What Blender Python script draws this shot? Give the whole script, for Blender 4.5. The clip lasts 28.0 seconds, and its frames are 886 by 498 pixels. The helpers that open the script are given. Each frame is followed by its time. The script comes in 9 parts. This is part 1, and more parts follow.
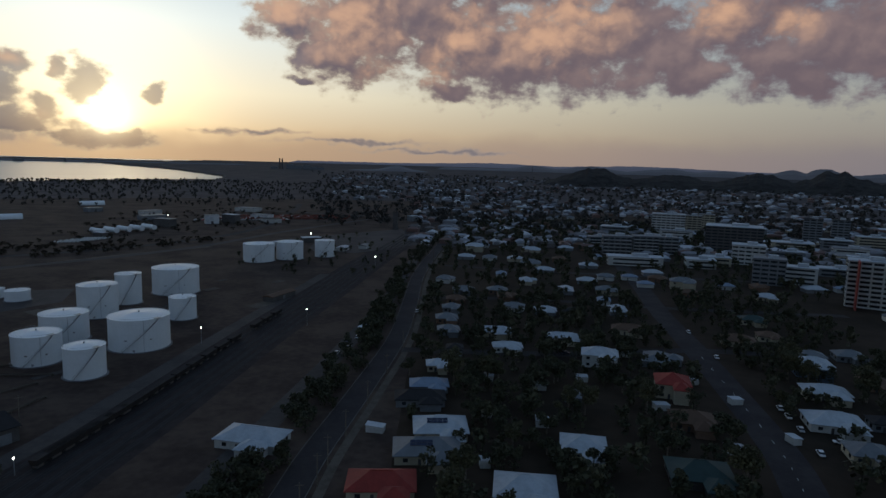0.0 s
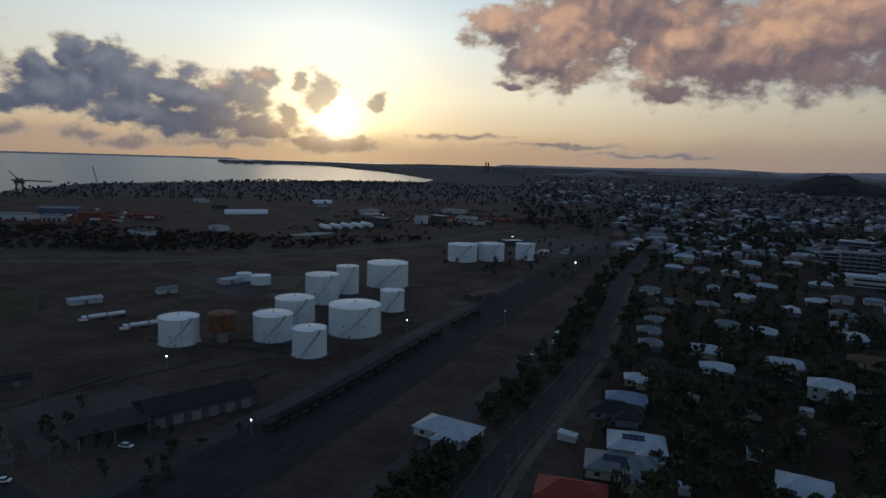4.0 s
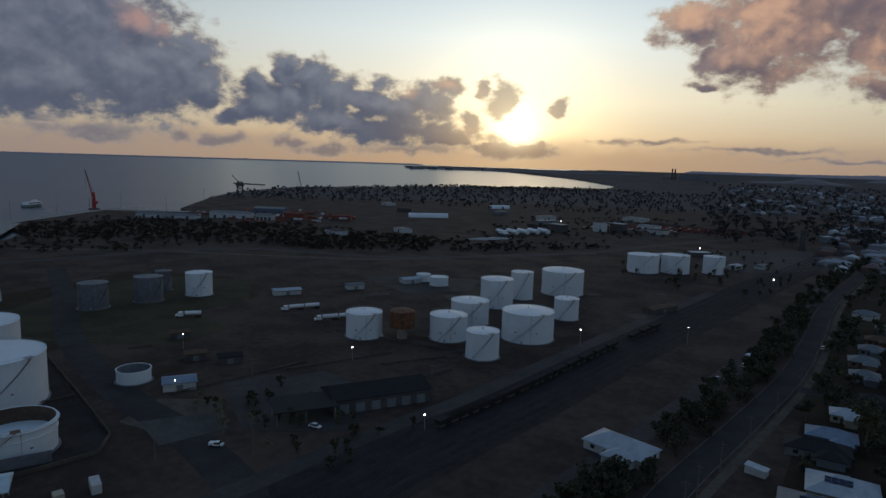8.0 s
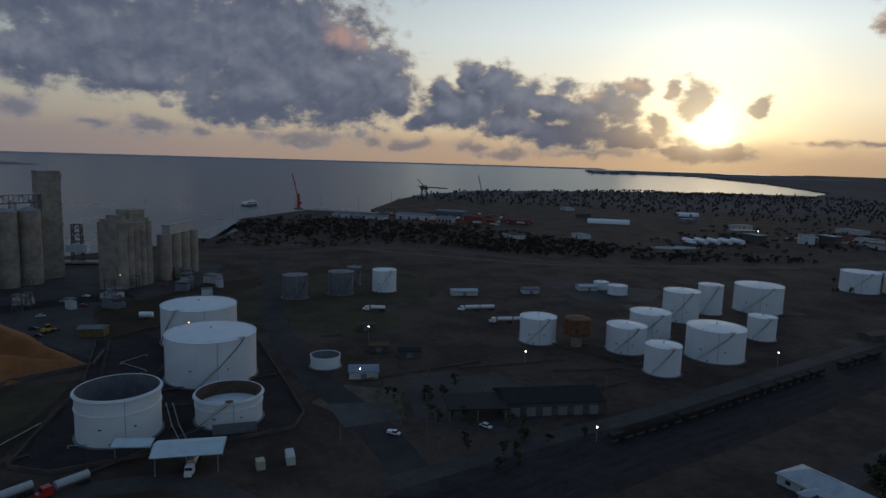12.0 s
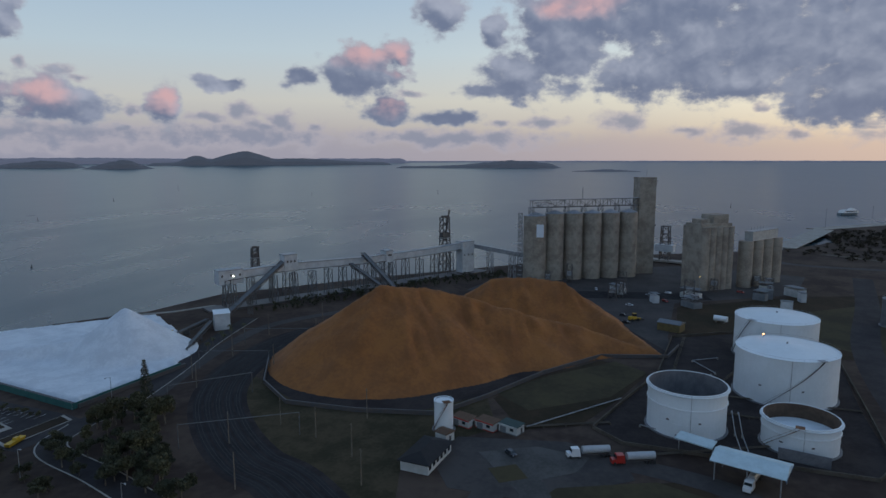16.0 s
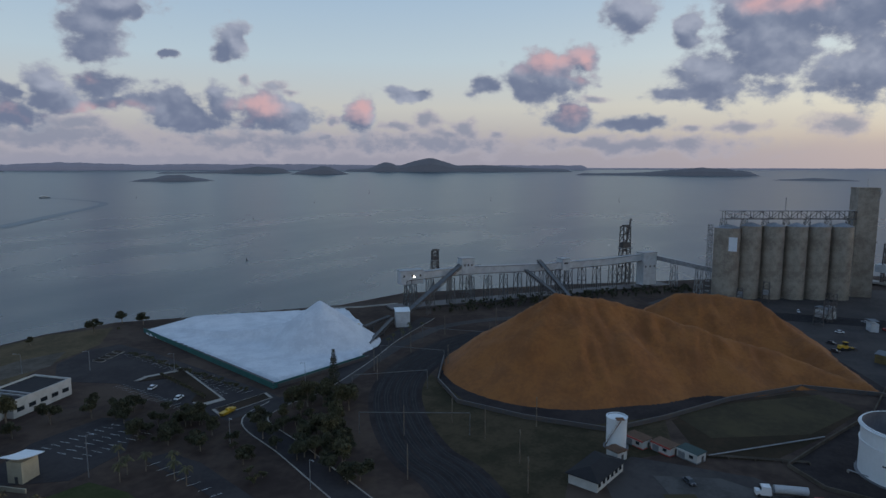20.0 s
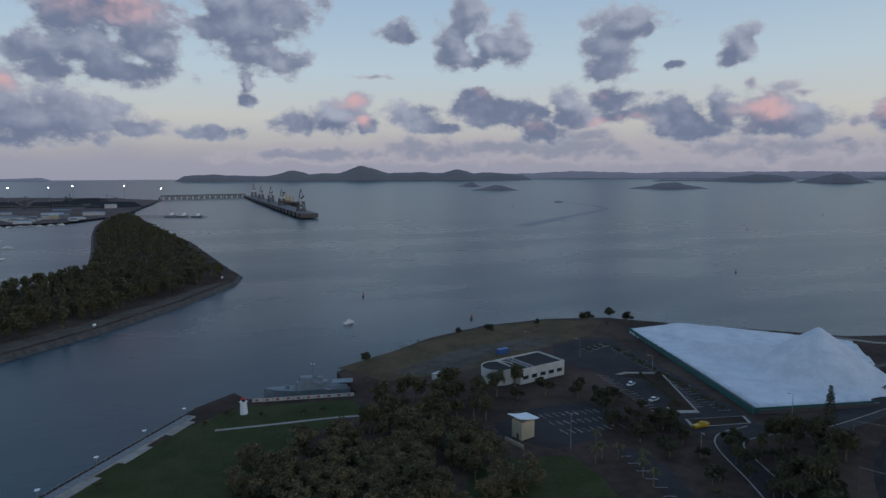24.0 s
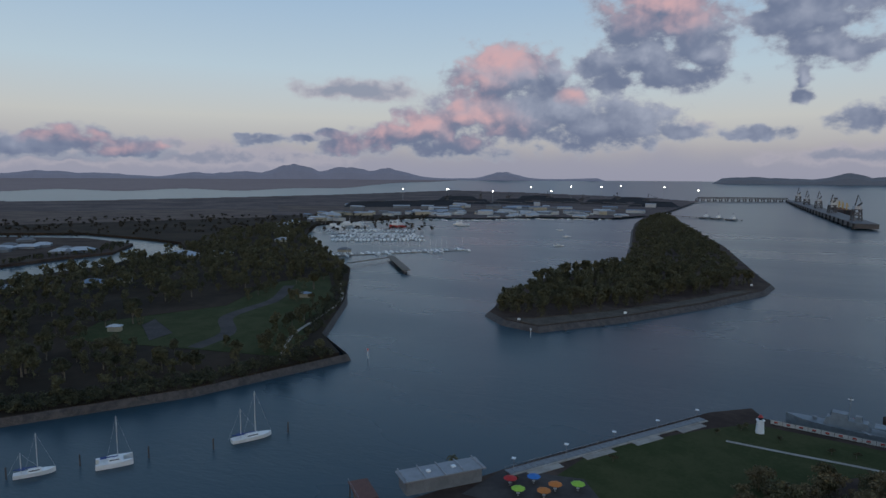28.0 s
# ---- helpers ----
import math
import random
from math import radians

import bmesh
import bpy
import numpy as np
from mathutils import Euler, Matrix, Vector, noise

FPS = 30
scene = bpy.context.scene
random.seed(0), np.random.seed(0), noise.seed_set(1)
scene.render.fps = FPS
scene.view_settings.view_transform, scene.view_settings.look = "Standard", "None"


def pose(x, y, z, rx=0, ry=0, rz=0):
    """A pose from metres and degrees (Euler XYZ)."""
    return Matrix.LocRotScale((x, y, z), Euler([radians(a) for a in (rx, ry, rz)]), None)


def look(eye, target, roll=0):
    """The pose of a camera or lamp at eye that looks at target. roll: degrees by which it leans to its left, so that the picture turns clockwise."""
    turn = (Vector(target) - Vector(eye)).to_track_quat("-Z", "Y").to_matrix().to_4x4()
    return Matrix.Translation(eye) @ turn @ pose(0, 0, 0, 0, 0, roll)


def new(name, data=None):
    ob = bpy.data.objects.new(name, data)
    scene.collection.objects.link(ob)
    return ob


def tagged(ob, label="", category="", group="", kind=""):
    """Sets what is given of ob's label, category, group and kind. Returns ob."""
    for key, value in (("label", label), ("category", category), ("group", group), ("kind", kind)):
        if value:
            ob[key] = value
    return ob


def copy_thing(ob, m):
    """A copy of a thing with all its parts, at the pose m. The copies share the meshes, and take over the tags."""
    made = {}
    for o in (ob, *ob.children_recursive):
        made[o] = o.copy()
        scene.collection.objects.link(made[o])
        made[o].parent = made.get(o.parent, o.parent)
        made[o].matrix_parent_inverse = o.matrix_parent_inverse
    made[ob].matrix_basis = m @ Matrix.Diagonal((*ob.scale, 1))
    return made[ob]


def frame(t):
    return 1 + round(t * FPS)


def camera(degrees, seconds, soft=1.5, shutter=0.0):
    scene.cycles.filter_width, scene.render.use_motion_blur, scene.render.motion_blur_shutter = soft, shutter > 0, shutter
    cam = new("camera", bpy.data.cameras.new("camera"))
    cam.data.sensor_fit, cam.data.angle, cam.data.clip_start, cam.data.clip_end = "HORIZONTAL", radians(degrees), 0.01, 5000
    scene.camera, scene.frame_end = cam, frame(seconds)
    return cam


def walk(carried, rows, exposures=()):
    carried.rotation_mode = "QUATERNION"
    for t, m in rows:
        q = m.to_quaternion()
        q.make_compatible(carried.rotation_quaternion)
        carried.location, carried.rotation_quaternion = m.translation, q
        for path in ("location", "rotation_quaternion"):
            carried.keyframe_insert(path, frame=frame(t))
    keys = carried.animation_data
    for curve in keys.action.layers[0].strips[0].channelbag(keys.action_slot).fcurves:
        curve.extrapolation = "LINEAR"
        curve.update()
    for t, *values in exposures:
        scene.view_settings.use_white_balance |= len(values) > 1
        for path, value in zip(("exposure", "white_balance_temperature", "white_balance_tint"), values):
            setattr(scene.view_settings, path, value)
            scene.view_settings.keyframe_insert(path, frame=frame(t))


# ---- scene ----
# The camera hangs 95 m over the water and turns on the spot.
cam = camera(69.98, 28.0)
EYE = (0.0, 0.0, 95.0)
PATH = [
    (0.0, pose(*EYE, 82.26, -1.53, 0.40)),
    (0.5, pose(*EYE, 82.25, -1.52, 1.48)),
    (1.0, pose(*EYE, 82.25, -1.53, 3.07)),
    (1.5, pose(*EYE, 82.23, -1.56, 5.05)),
    (2.0, pose(*EYE, 82.21, -1.60, 7.22)),
    (2.5, pose(*EYE, 82.18, -1.66, 9.81)),
    (3.0, pose(*EYE, 82.14, -1.72, 12.91)),
    (3.5, pose(*EYE, 82.13, -1.75, 15.94)),
    (5.5, pose(*EYE, 82.11, -1.74, 25.33)),
    (6.0, pose(*EYE, 82.12, -1.71, 27.57)),
    (6.5, pose(*EYE, 82.13, -1.68, 29.62)),
    (7.0, pose(*EYE, 82.13, -1.68, 31.52)),
    (7.5, pose(*EYE, 82.13, -1.72, 33.33)),
    (8.0, pose(*EYE, 82.17, -1.78, 34.55)),
    (8.5, pose(*EYE, 82.22, -1.82, 34.85)),
    (9.0, pose(*EYE, 82.28, -1.87, 35.09)),
    (9.5, pose(*EYE, 82.35, -1.93, 35.29)),
    (10.0, pose(*EYE, 82.37, -1.95, 36.29)),
    (10.5, pose(*EYE, 82.35, -1.92, 38.68)),
    (11.0, pose(*EYE, 82.31, -1.87, 41.81)),
    (11.5, pose(*EYE, 82.22, -1.86, 45.65)),
    (13.5, pose(*EYE, 81.71, -0.74, 70.79)),
    (14.0, pose(*EYE, 81.66, -0.53, 78.64)),
    (14.5, pose(*EYE, 81.66, -0.25, 86.21)),
    (15.0, pose(*EYE, 81.70, -0.01, 93.14)),
    (15.5, pose(*EYE, 81.77, 0.12, 98.25)),
    (16.0, pose(*EYE, 81.85, 0.11, 100.11)),
    (16.5, pose(*EYE, 81.94, 0.01, 101.42)),
    (17.0, pose(*EYE, 82.04, -0.12, 102.34)),
    (17.5, pose(*EYE, 82.13, -0.21, 102.81)),
    (18.0, pose(*EYE, 82.24, -0.27, 103.10)),
    (18.5, pose(*EYE, 82.31, -0.28, 104.30)),
    (19.0, pose(*EYE, 82.39, -0.24, 107.14)),
    (19.5, pose(*EYE, 82.42, -0.14, 111.33)),
    (20.0, pose(*EYE, 82.47, -0.02, 116.12)),
    (20.5, pose(*EYE, 82.58, 0.08, 121.46)),
    (21.0, pose(*EYE, 82.69, 0.16, 126.57)),
    (21.5, pose(*EYE, 82.79, 0.23, 131.47)),
    (23.5, pose(*EYE, 83.20, 0.45, 151.85)),
    (24.0, pose(*EYE, 83.27, 0.27, 158.56)),
    (24.5, pose(*EYE, 83.34, 0.10, 164.87)),
    (25.0, pose(*EYE, 83.44, -0.05, 171.06)),
    (25.5, pose(*EYE, 83.47, -0.14, 177.52)),
    (26.0, pose(*EYE, 83.49, -0.21, 183.92)),
    (26.5, pose(*EYE, 83.47, -0.27, 189.90)),
    (27.0, pose(*EYE, 83.45, -0.31, 195.60)),
    (27.5, pose(*EYE, 83.41, -0.34, 201.33)),
    (28.0, pose(*EYE, 83.40, -0.38, 204.40)),
]
EXPOSURES = ((0, -0.9), (11.5, -0.95), (13.0, -0.7), (14.0, -0.4), (15.0, -0.08), (16.5, 0.0), (28, 0.0))
walk(cam, PATH, EXPOSURES)

# ---- sky, sun and clouds ----
SUN_AZ, SUN_EL = 28.2, 2.9          # degrees, turning left from +y

world = bpy.data.worlds.new("dawn_sky")
scene.world = world
world.use_nodes = True
world.cycles.sampling_method, world.cycles.sample_map_resolution = "MANUAL", 512
wn, wl = world.node_tree.nodes, world.node_tree.links
wn.clear()


def wput(sock, v):
    if isinstance(v, bpy.types.NodeSocket):
        wl.new(v, sock)
    else:
        sock.default_value = v


def wm(op, a, b=0.0, c=0.0, clamp=False):
    n = wn.new("ShaderNodeMath")
    n.operation, n.use_clamp = op, clamp
    for s, v in zip(n.inputs, (a, b, c)):
        wput(s, v)
    return n.outputs[0]


def wv(op, a, b=(0, 0, 0), c=(0, 0, 0), out=0):
    n = wn.new("ShaderNodeVectorMath")
    n.operation = op
    for s, v in zip(n.inputs, (a, b, c)):
        wput(s, v)
    return n.outputs[out]


def wstep(v, lo, hi, to0=0.0, to1=1.0):
    n = wn.new("ShaderNodeMapRange")
    n.interpolation_type = "SMOOTHSTEP"
    for s, x in zip(n.inputs[:5], (v, lo, hi, to0, to1)):
        wput(s, x)
    return n.outputs[0]


def wmix(f, a, b, mode="MIX"):
    n = wn.new("ShaderNodeMix")
    n.data_type, n.blend_type = "RGBA", mode
    wput(n.inputs[0], f)
    wput(n.inputs[6], a)
    wput(n.inputs[7], b)
    return n.outputs[2]


def wnoise(vec, scale, detail, rough=0.55, out=0):
    n = wn.new("ShaderNodeTexNoise")
    wput(n.inputs["Vector"], vec)
    n.inputs["Scale"].default_value = scale
    n.inputs["Detail"].default_value = detail
    n.inputs["Roughness"].default_value = rough
    return n.outputs[out]


sky = wn.new("ShaderNodeTexSky")
sky.sky_type, sky.sun_disc = "NISHITA", False
sky.sun_elevation, sky.sun_rotation = radians(SUN_EL), radians(-SUN_AZ)
sky.air_density, sky.dust_density, sky.ozone_density = 0.8, 0.6, 3.0

ray_dir = wn.new("ShaderNodeTexCoord").outputs["Generated"]
xyz = wn.new("ShaderNodeSeparateXYZ")
wl.new(ray_dir, xyz.inputs[0])
DX, DY, DZ = xyz.outputs
# azimuth from -60 to 300 degrees, elevation in degrees
az_raw = wm("MULTIPLY", wm("ARCTAN2", wm("MULTIPLY", DX, -1.0), DY), 57.29578)
az = wm("ADD", az_raw, wm("MULTIPLY", wm("LESS_THAN", az_raw, -60.0), 360.0))
el = wm("MULTIPLY", wm("ARCSINE", DZ), 57.29578)
flat_dir = wn.new("ShaderNodeCombineXYZ")
wput(flat_dir.inputs[0], az)
wput(flat_dir.inputs[1], el)
DIR2 = flat_dir.outputs[0]
# where a cloud is looked up is shaken a little by noise; a second look, higher and nearer the sun, tells which side is lit
def cloud_noise(at):
    flat = wv("MULTIPLY", at, (0.8, 1.2, 0))
    mid = wnoise(flat, 0.45, 3.0, 0.5, 1)
    shaken = wv("MULTIPLY_ADD", wv("SUBTRACT", mid, (0.5, 0.5, 0.5)), (2.4, 1.7, 0), at)
    lumps = wn.new("ShaderNodeTexVoronoi")
    lumps.feature = "SMOOTH_F1"
    wput(lumps.inputs["Vector"], shaken)
    lumps.inputs["Scale"].default_value, lumps.inputs["Detail"].default_value = 0.6, 2.0
    lumps.inputs["Roughness"].default_value, lumps.inputs["Smoothness"].default_value = 0.5, 0.6
    return shaken, wm("SUBTRACT", 0.42, lumps.outputs["Distance"])


side = wm("MULTIPLY", wm("SUBTRACT", SUN_AZ, az), 0.05)
side = wm("MAXIMUM", wm("MINIMUM", side, 0.4), -0.4)
step_lit = wn.new("ShaderNodeCombineXYZ")
wput(step_lit.inputs[0], side)
step_lit.inputs[1].default_value = 0.8
shaken, lumps = cloud_noise(DIR2)
shaken_lit, lumps_lit = cloud_noise(wv("ADD", DIR2, step_lit.outputs[0]))
flat_at = wv("MULTIPLY", DIR2, (0.85, 1.25, 0))
curl = wm("SUBTRACT", wnoise(flat_at, 0.5, 8.0, 0.6), 0.5)
broad = wm("SUBTRACT", wnoise(flat_at, 0.17, 3.0, 0.5), 0.5)
ragged = wm("MULTIPLY_ADD", curl, 2.3, wm("MULTIPLY", lumps, 0.4))
PUFFS = {"main": [], "warm": [], "low": []}


def cloud(bank, heaps):
    """The heaps of one cloud: azimuth, elevation, half width, half height in degrees each."""
    PUFFS[bank] += [tuple(map(float, h.split())) for h in heaps.split(";")]


# a long bank of haze cloud over the islands
cloud("low", "100 1.6 9 0.8; 118 1.9 9 1.0; 133 2.0 9 1.1; 147 2.2 9 1.1; 160 2.1 8 0.9; 172 1.8 6 0.6; 226 1.5 12 0.8; 240 1.8 8 1.0")
# towering clouds, their sunlit parts, and the low rows of small heaps
cloud("main", "13.8 11.5 3.0 1.8; 10.4 9.4 3.5 2.8; 7.5 11.8 5.6 4.6; 2.6 12.9 6.1 4.6; -1.4 10.2 5.6 4.1; -5.4 8.8 5.5 3.0; -10.1 10.2 6.3 4.2; -15.0 11.0 5.0 4.4; "
              "-18.2 9.1 3.9 2.8; -21.3 7.7 2.1 1.4; -0.1 6.2 2.5 0.7; -19.7 6.7 1.7 0.8; 5.2 16.7 8.7 4.1; -4.5 17.2 9.0 4.6; -12.9 16.6 7.0 4.4; 12.6 6.6 1.2 0.4")
cloud("main", "-23.7 11.8 3.6 3.2; -26.7 8.7 4.2 2.6; -29.8 10.1 3.9 3.8; -32.9 9.1 3.6 3.3; -28.7 6.6 2.9 0.9; -27.9 14.9 5.4 3.4")
cloud("warm", "14.3 11.9 3.4 2.5; 8.5 11.3 5.6 3.6; 6.5 8.1 2.5 1.5; -1.4 11.1 3.0 3.1; -8.6 11.1 5.4 3.0; -11.3 12.8 4.3 3.0; -22.1 12.3 2.5 1.8; -27.5 11.5 2.2 1.3; "
              "1.0 8.3 2.0 2.0")
cloud("main", "59.8 6.4 4.3 3.9; 56.5 7.1 2.3 2.7; 55.0 5.6 1.8 1.6; 61.1 9.0 3.1 3.8; 54.7 4.3 1.2 0.8; 59.9 3.9 2.9 1.1")
cloud("main", "51.0 6.3 1.2 1.5; 48.4 7.2 1.2 1.7; 50.2 4.4 2.8 1.8; 47.6 4.8 3.2 2.2; 46.2 6.7 1.8 1.7; 44.0 5.2 2.6 2.0; 44.4 3.4 3.7 1.7; 40.9 4.9 2.9 1.9; "
              "38.3 4.4 2.7 1.7; 40.7 2.4 4.4 1.2; 52.7 3.4 1.9 0.7; 35.9 4.9 2.3 1.6; 34.2 6.4 1.3 0.8; 36.3 2.7 3.0 1.3; 32.1 3.4 0.9 1.1; 34.4 2.0 3.5 0.9")
cloud("main", "31.3 6.6 0.7 0.8; 29.4 5.6 1.2 1.8; 24.6 5.0 0.6 0.9; 26.8 1.2 2.6 0.7; 30.1 1.1 2.3 0.7")
cloud("warm", "58.2 10.0 1.1 0.9; 56.6 9.6 0.5 0.4; 37.8 5.8 1.0 0.6; 34.2 6.7 1.3 0.6; 49.7 7.6 0.7 0.4; 31.9 6.5 1.0 1.0; 32.4 2.6 1.5 1.0")
cloud("low", "53.2 1.3 2.5 0.6; 47.6 1.3 2.5 0.7; 45.4 0.8 4.2 0.6; 56.7 1.4 0.8 0.5; 61.1 1.8 1.8 0.6; 37.3 1.1 6.0 0.6; 8.4 1.6 5.5 0.2; 16.9 2.3 3.5 0.2; "
              "1.0 1.0 6.1 0.2")
cloud("main", "57.3 6.6 3.8 3.2; 55.0 5.4 1.8 1.3; 59.1 4.1 3.3 1.1; 62.2 7.1 4.9 4.1; 66.9 4.8 4.6 2.1; 59.5 9.6 2.5 2.2")
cloud("low", "74.8 2.1 1.8 0.6; 71.2 1.7 0.8 0.4; 73.9 4.2 0.5 0.3; 66.8 2.6 1.0 0.3; 63.6 1.6 4.0 0.6; 56.8 1.5 1.0 0.5; 60.0 2.7 0.6 0.3")
cloud("main", "96.3 5.9 2.3 0.7; 93.3 7.2 3.6 2.1; 89.9 9.8 4.3 4.1; 90.9 11.8 3.1 2.6; 86.5 12.2 5.0 3.0; 82.5 7.3 5.4 2.1; 78.4 9.0 6.2 4.2; 73.4 9.5 7.2 4.8; "
              "75.5 6.2 5.1 1.5; 67.9 8.0 6.2 4.4; 68.9 3.9 3.4 1.3; 65.0 5.3 4.7 2.7; 61.3 5.9 3.6 3.2; 64.5 10.0 7.7 4.0; 80.4 12.9 7.3 4.0; 70.8 14.7 12.9 3.8; "
              "100.2 12.4 2.1 1.7; 95.6 10.9 1.2 1.5")
cloud("warm", "88.0 12.9 3.5 1.3; 59.9 10.3 1.7 1.7; 90.4 12.5 1.5 1.0")
cloud("main", "107.0 7.6 3.1 2.3; 107.5 8.7 1.3 1.2; 104.0 8.9 1.3 1.4; 108.8 6.6 1.5 1.3; 112.5 6.9 1.2 0.9; 119.0 6.1 2.0 0.5; 120.3 6.5 1.0 0.4; 123.3 4.5 1.4 1.8; "
              "104.9 4.1 2.4 1.0; 105.0 4.8 0.9 0.6; 100.3 3.5 2.8 0.7")
cloud("low", "91.3 3.1 2.0 0.5; 84.9 3.1 1.8 0.8; 79.5 2.3 1.7 0.5; 74.9 1.9 2.3 0.6; 71.1 1.5 0.8 0.3; 73.6 4.2 0.5 0.3; 66.7 2.3 0.9 0.3; 62.8 1.3 3.4 0.5; "
              "95.3 3.2 1.1 0.3; 103.0 5.7 1.2 0.3; 117.5 3.9 0.9 0.7; 120.4 3.3 1.5 0.5; 114.2 3.3 1.2 0.8; 115.7 2.7 1.5 0.5; 111.5 2.7 1.1 0.4; 125.9 3.7 0.5 0.3; "
              "126.8 2.6 0.6 0.3")
cloud("warm", "123.4 5.0 1.5 1.6; 106.9 9.1 2.9 1.3; 104.0 8.7 1.3 1.7; 105.2 4.6 2.0 0.8; 117.5 3.9 1.0 0.6; 97.4 1.9 6.1 0.6")
cloud("main", "144.2 10.6 2.2 2.6; 144.8 8.9 1.3 1.2; 142.9 12.3 3.2 1.6; 141.1 11.8 0.8 0.9; 134.0 10.4 1.2 1.6; 134.7 9.0 0.8 0.6; 138.8 8.9 0.8 0.4")
cloud("main", "147.6 5.9 1.5 1.4; 149.8 5.2 1.0 0.6; 147.2 4.9 2.2 0.9; 143.9 6.1 2.2 1.0; 143.0 5.0 2.4 0.8; 139.5 5.2 2.6 1.1; 138.5 4.0 2.4 1.1; 137.0 3.5 2.7 1.0; "
              "135.1 5.0 1.4 1.3; 131.9 4.8 2.3 1.7; 130.8 3.7 2.4 1.0; 128.7 4.2 1.7 1.2; 149.6 3.6 1.9 0.9")
cloud("low", "125.8 3.8 0.6 0.4; 130.7 6.6 1.0 0.3; 129.1 6.1 0.7 0.3; 133.0 7.0 0.5 0.4; 146.0 3.4 3.1 0.6")
cloud("warm", "144.8 6.7 1.0 0.6; 142.4 4.6 1.6 0.6; 132.2 4.9 2.1 1.5; 149.6 3.8 2.1 1.1; 145.9 3.9 1.1 0.5; 144.0 4.3 2.4 0.6")
cloud("main", "162.3 12.0 1.6 1.0; 157.7 11.0 1.4 2.0; 156.1 13.4 1.8 2.0; 154.2 10.9 1.5 1.4; 152.5 11.1 1.7 1.8; 155.7 9.6 1.3 0.5; 134.8 9.5 0.8 1.2; 133.3 10.8 0.6 0.9; "
              "171.1 4.5 2.2 0.9; 167.7 5.0 2.7 1.4; 166.3 6.3 1.4 0.8; 165.5 4.2 1.4 0.6; 161.2 5.0 2.3 1.2; 159.5 4.1 3.1 0.6; 154.6 6.0 3.1 1.1; 153.2 5.0 3.8 0.9; "
              "155.2 6.8 1.4 0.6; 150.7 5.7 1.7 0.6")
cloud("warm", "166.3 6.4 1.5 0.8; 154.2 7.1 1.5 0.6; 165.7 4.7 1.0 0.7")
cloud("main", "200.1 10.1 2.8 1.3; 196.9 9.9 1.7 1.2; 199.3 8.2 4.5 1.6; 202.6 5.3 4.1 2.1; 197.9 5.4 5.3 2.9; 193.6 5.5 4.5 2.4; 194.9 8.8 1.6 1.8; 191.9 4.2 4.5 1.9; "
              "188.2 4.5 4.1 1.9; 184.4 3.8 3.0 0.9; 205.7 4.0 3.5 1.6; 209.1 3.1 3.3 1.3; 204.0 2.6 5.4 1.0; 207.8 5.2 1.2 0.8; 213.1 2.8 3.1 0.9; 216.4 3.1 1.4 0.3; "
              "214.2 3.7 0.9 0.4; 178.8 3.5 2.8 0.6")
cloud("warm", "199.2 10.2 4.7 1.7; 201.6 7.6 2.8 1.5; 207.0 4.4 4.3 1.7; 210.4 3.0 4.9 1.4; 201.7 4.6 4.6 2.2; 203.4 5.9 1.4 1.0; 193.1 7.0 1.5 0.7")
cloud("main", "185.7 14.1 5.1 2.8; 188.1 12.7 3.1 2.0; 183.2 11.8 3.0 2.6; 187.1 9.8 4.1 1.9; 191.1 9.3 2.3 1.2; 189.9 8.0 2.5 0.7; 184.6 8.1 3.8 1.2; 182.2 10.0 1.9 1.5; "
              "186.1 16.7 6.1 3.1")
cloud("warm", "185.2 13.9 4.6 2.3; 188.1 13.6 3.1 1.5; 186.1 16.3 6.1 3.1")
cloud("main", "175.3 12.2 3.5 2.4; 173.4 13.9 3.9 2.4; 176.3 14.0 2.8 2.5; 174.8 10.3 2.4 1.7; 172.3 9.7 1.9 1.2; 175.5 8.0 0.6 1.4; 175.2 6.3 0.8 0.7; 178.2 12.1 1.5 0.9; "
              "173.5 16.5 4.9 2.5")
cloud("low", "164.5 8.5 1.4 0.2; 182.6 4.1 1.2 0.6; 214.0 7.5 3.4 0.6; 168.3 1.9 5.7 0.7; 160.3 2.2 6.4 0.8; 153.5 2.3 5.7 0.8")
cloud("main", "236.0 3.0 2.0 0.7; 234.4 2.3 3.8 1.0; 237.7 1.9 2.8 0.8; 230.5 2.0 3.7 0.8; 220.1 2.9 2.1 0.5; 221.7 3.3 1.2 0.3; 214.1 3.7 1.5 0.4")
cloud("warm", "236.0 3.2 2.2 0.7; 233.2 2.7 2.3 0.5; 227.5 2.3 2.2 0.6; 231.7 2.0 2.4 0.5")
cloud("low", "227.5 2.3 2.2 0.6; 210.6 7.4 4.0 0.8; 216.1 3.3 1.5 0.3; 235.6 1.2 9.3 0.5")

sun_dir = (-math.sin(radians(SUN_AZ)) * math.cos(radians(SUN_EL)), math.cos(radians(SUN_AZ)) * math.cos(radians(SUN_EL)),
           math.sin(radians(SUN_EL)))
to_sun = wm("MAXIMUM", wv("DOT_PRODUCT", ray_dir, sun_dir, out=1), 0.0)
core = wm("POWER", to_sun, 1500.0)
glow = wm("POWER", to_sun, 130.0)
wide_glow = wm("POWER", to_sun, 6.0)


def ramp(value, stops):
    n = wn.new("ShaderNodeValToRGB")
    wput(n.inputs[0], value)
    e = n.color_ramp.elements
    while len(e) < len(stops):
        e.new(0.5)
    for k, (p, c) in zip(e, stops):
        k.position, k.color = p, (*c, 1)
    return n.outputs[0]


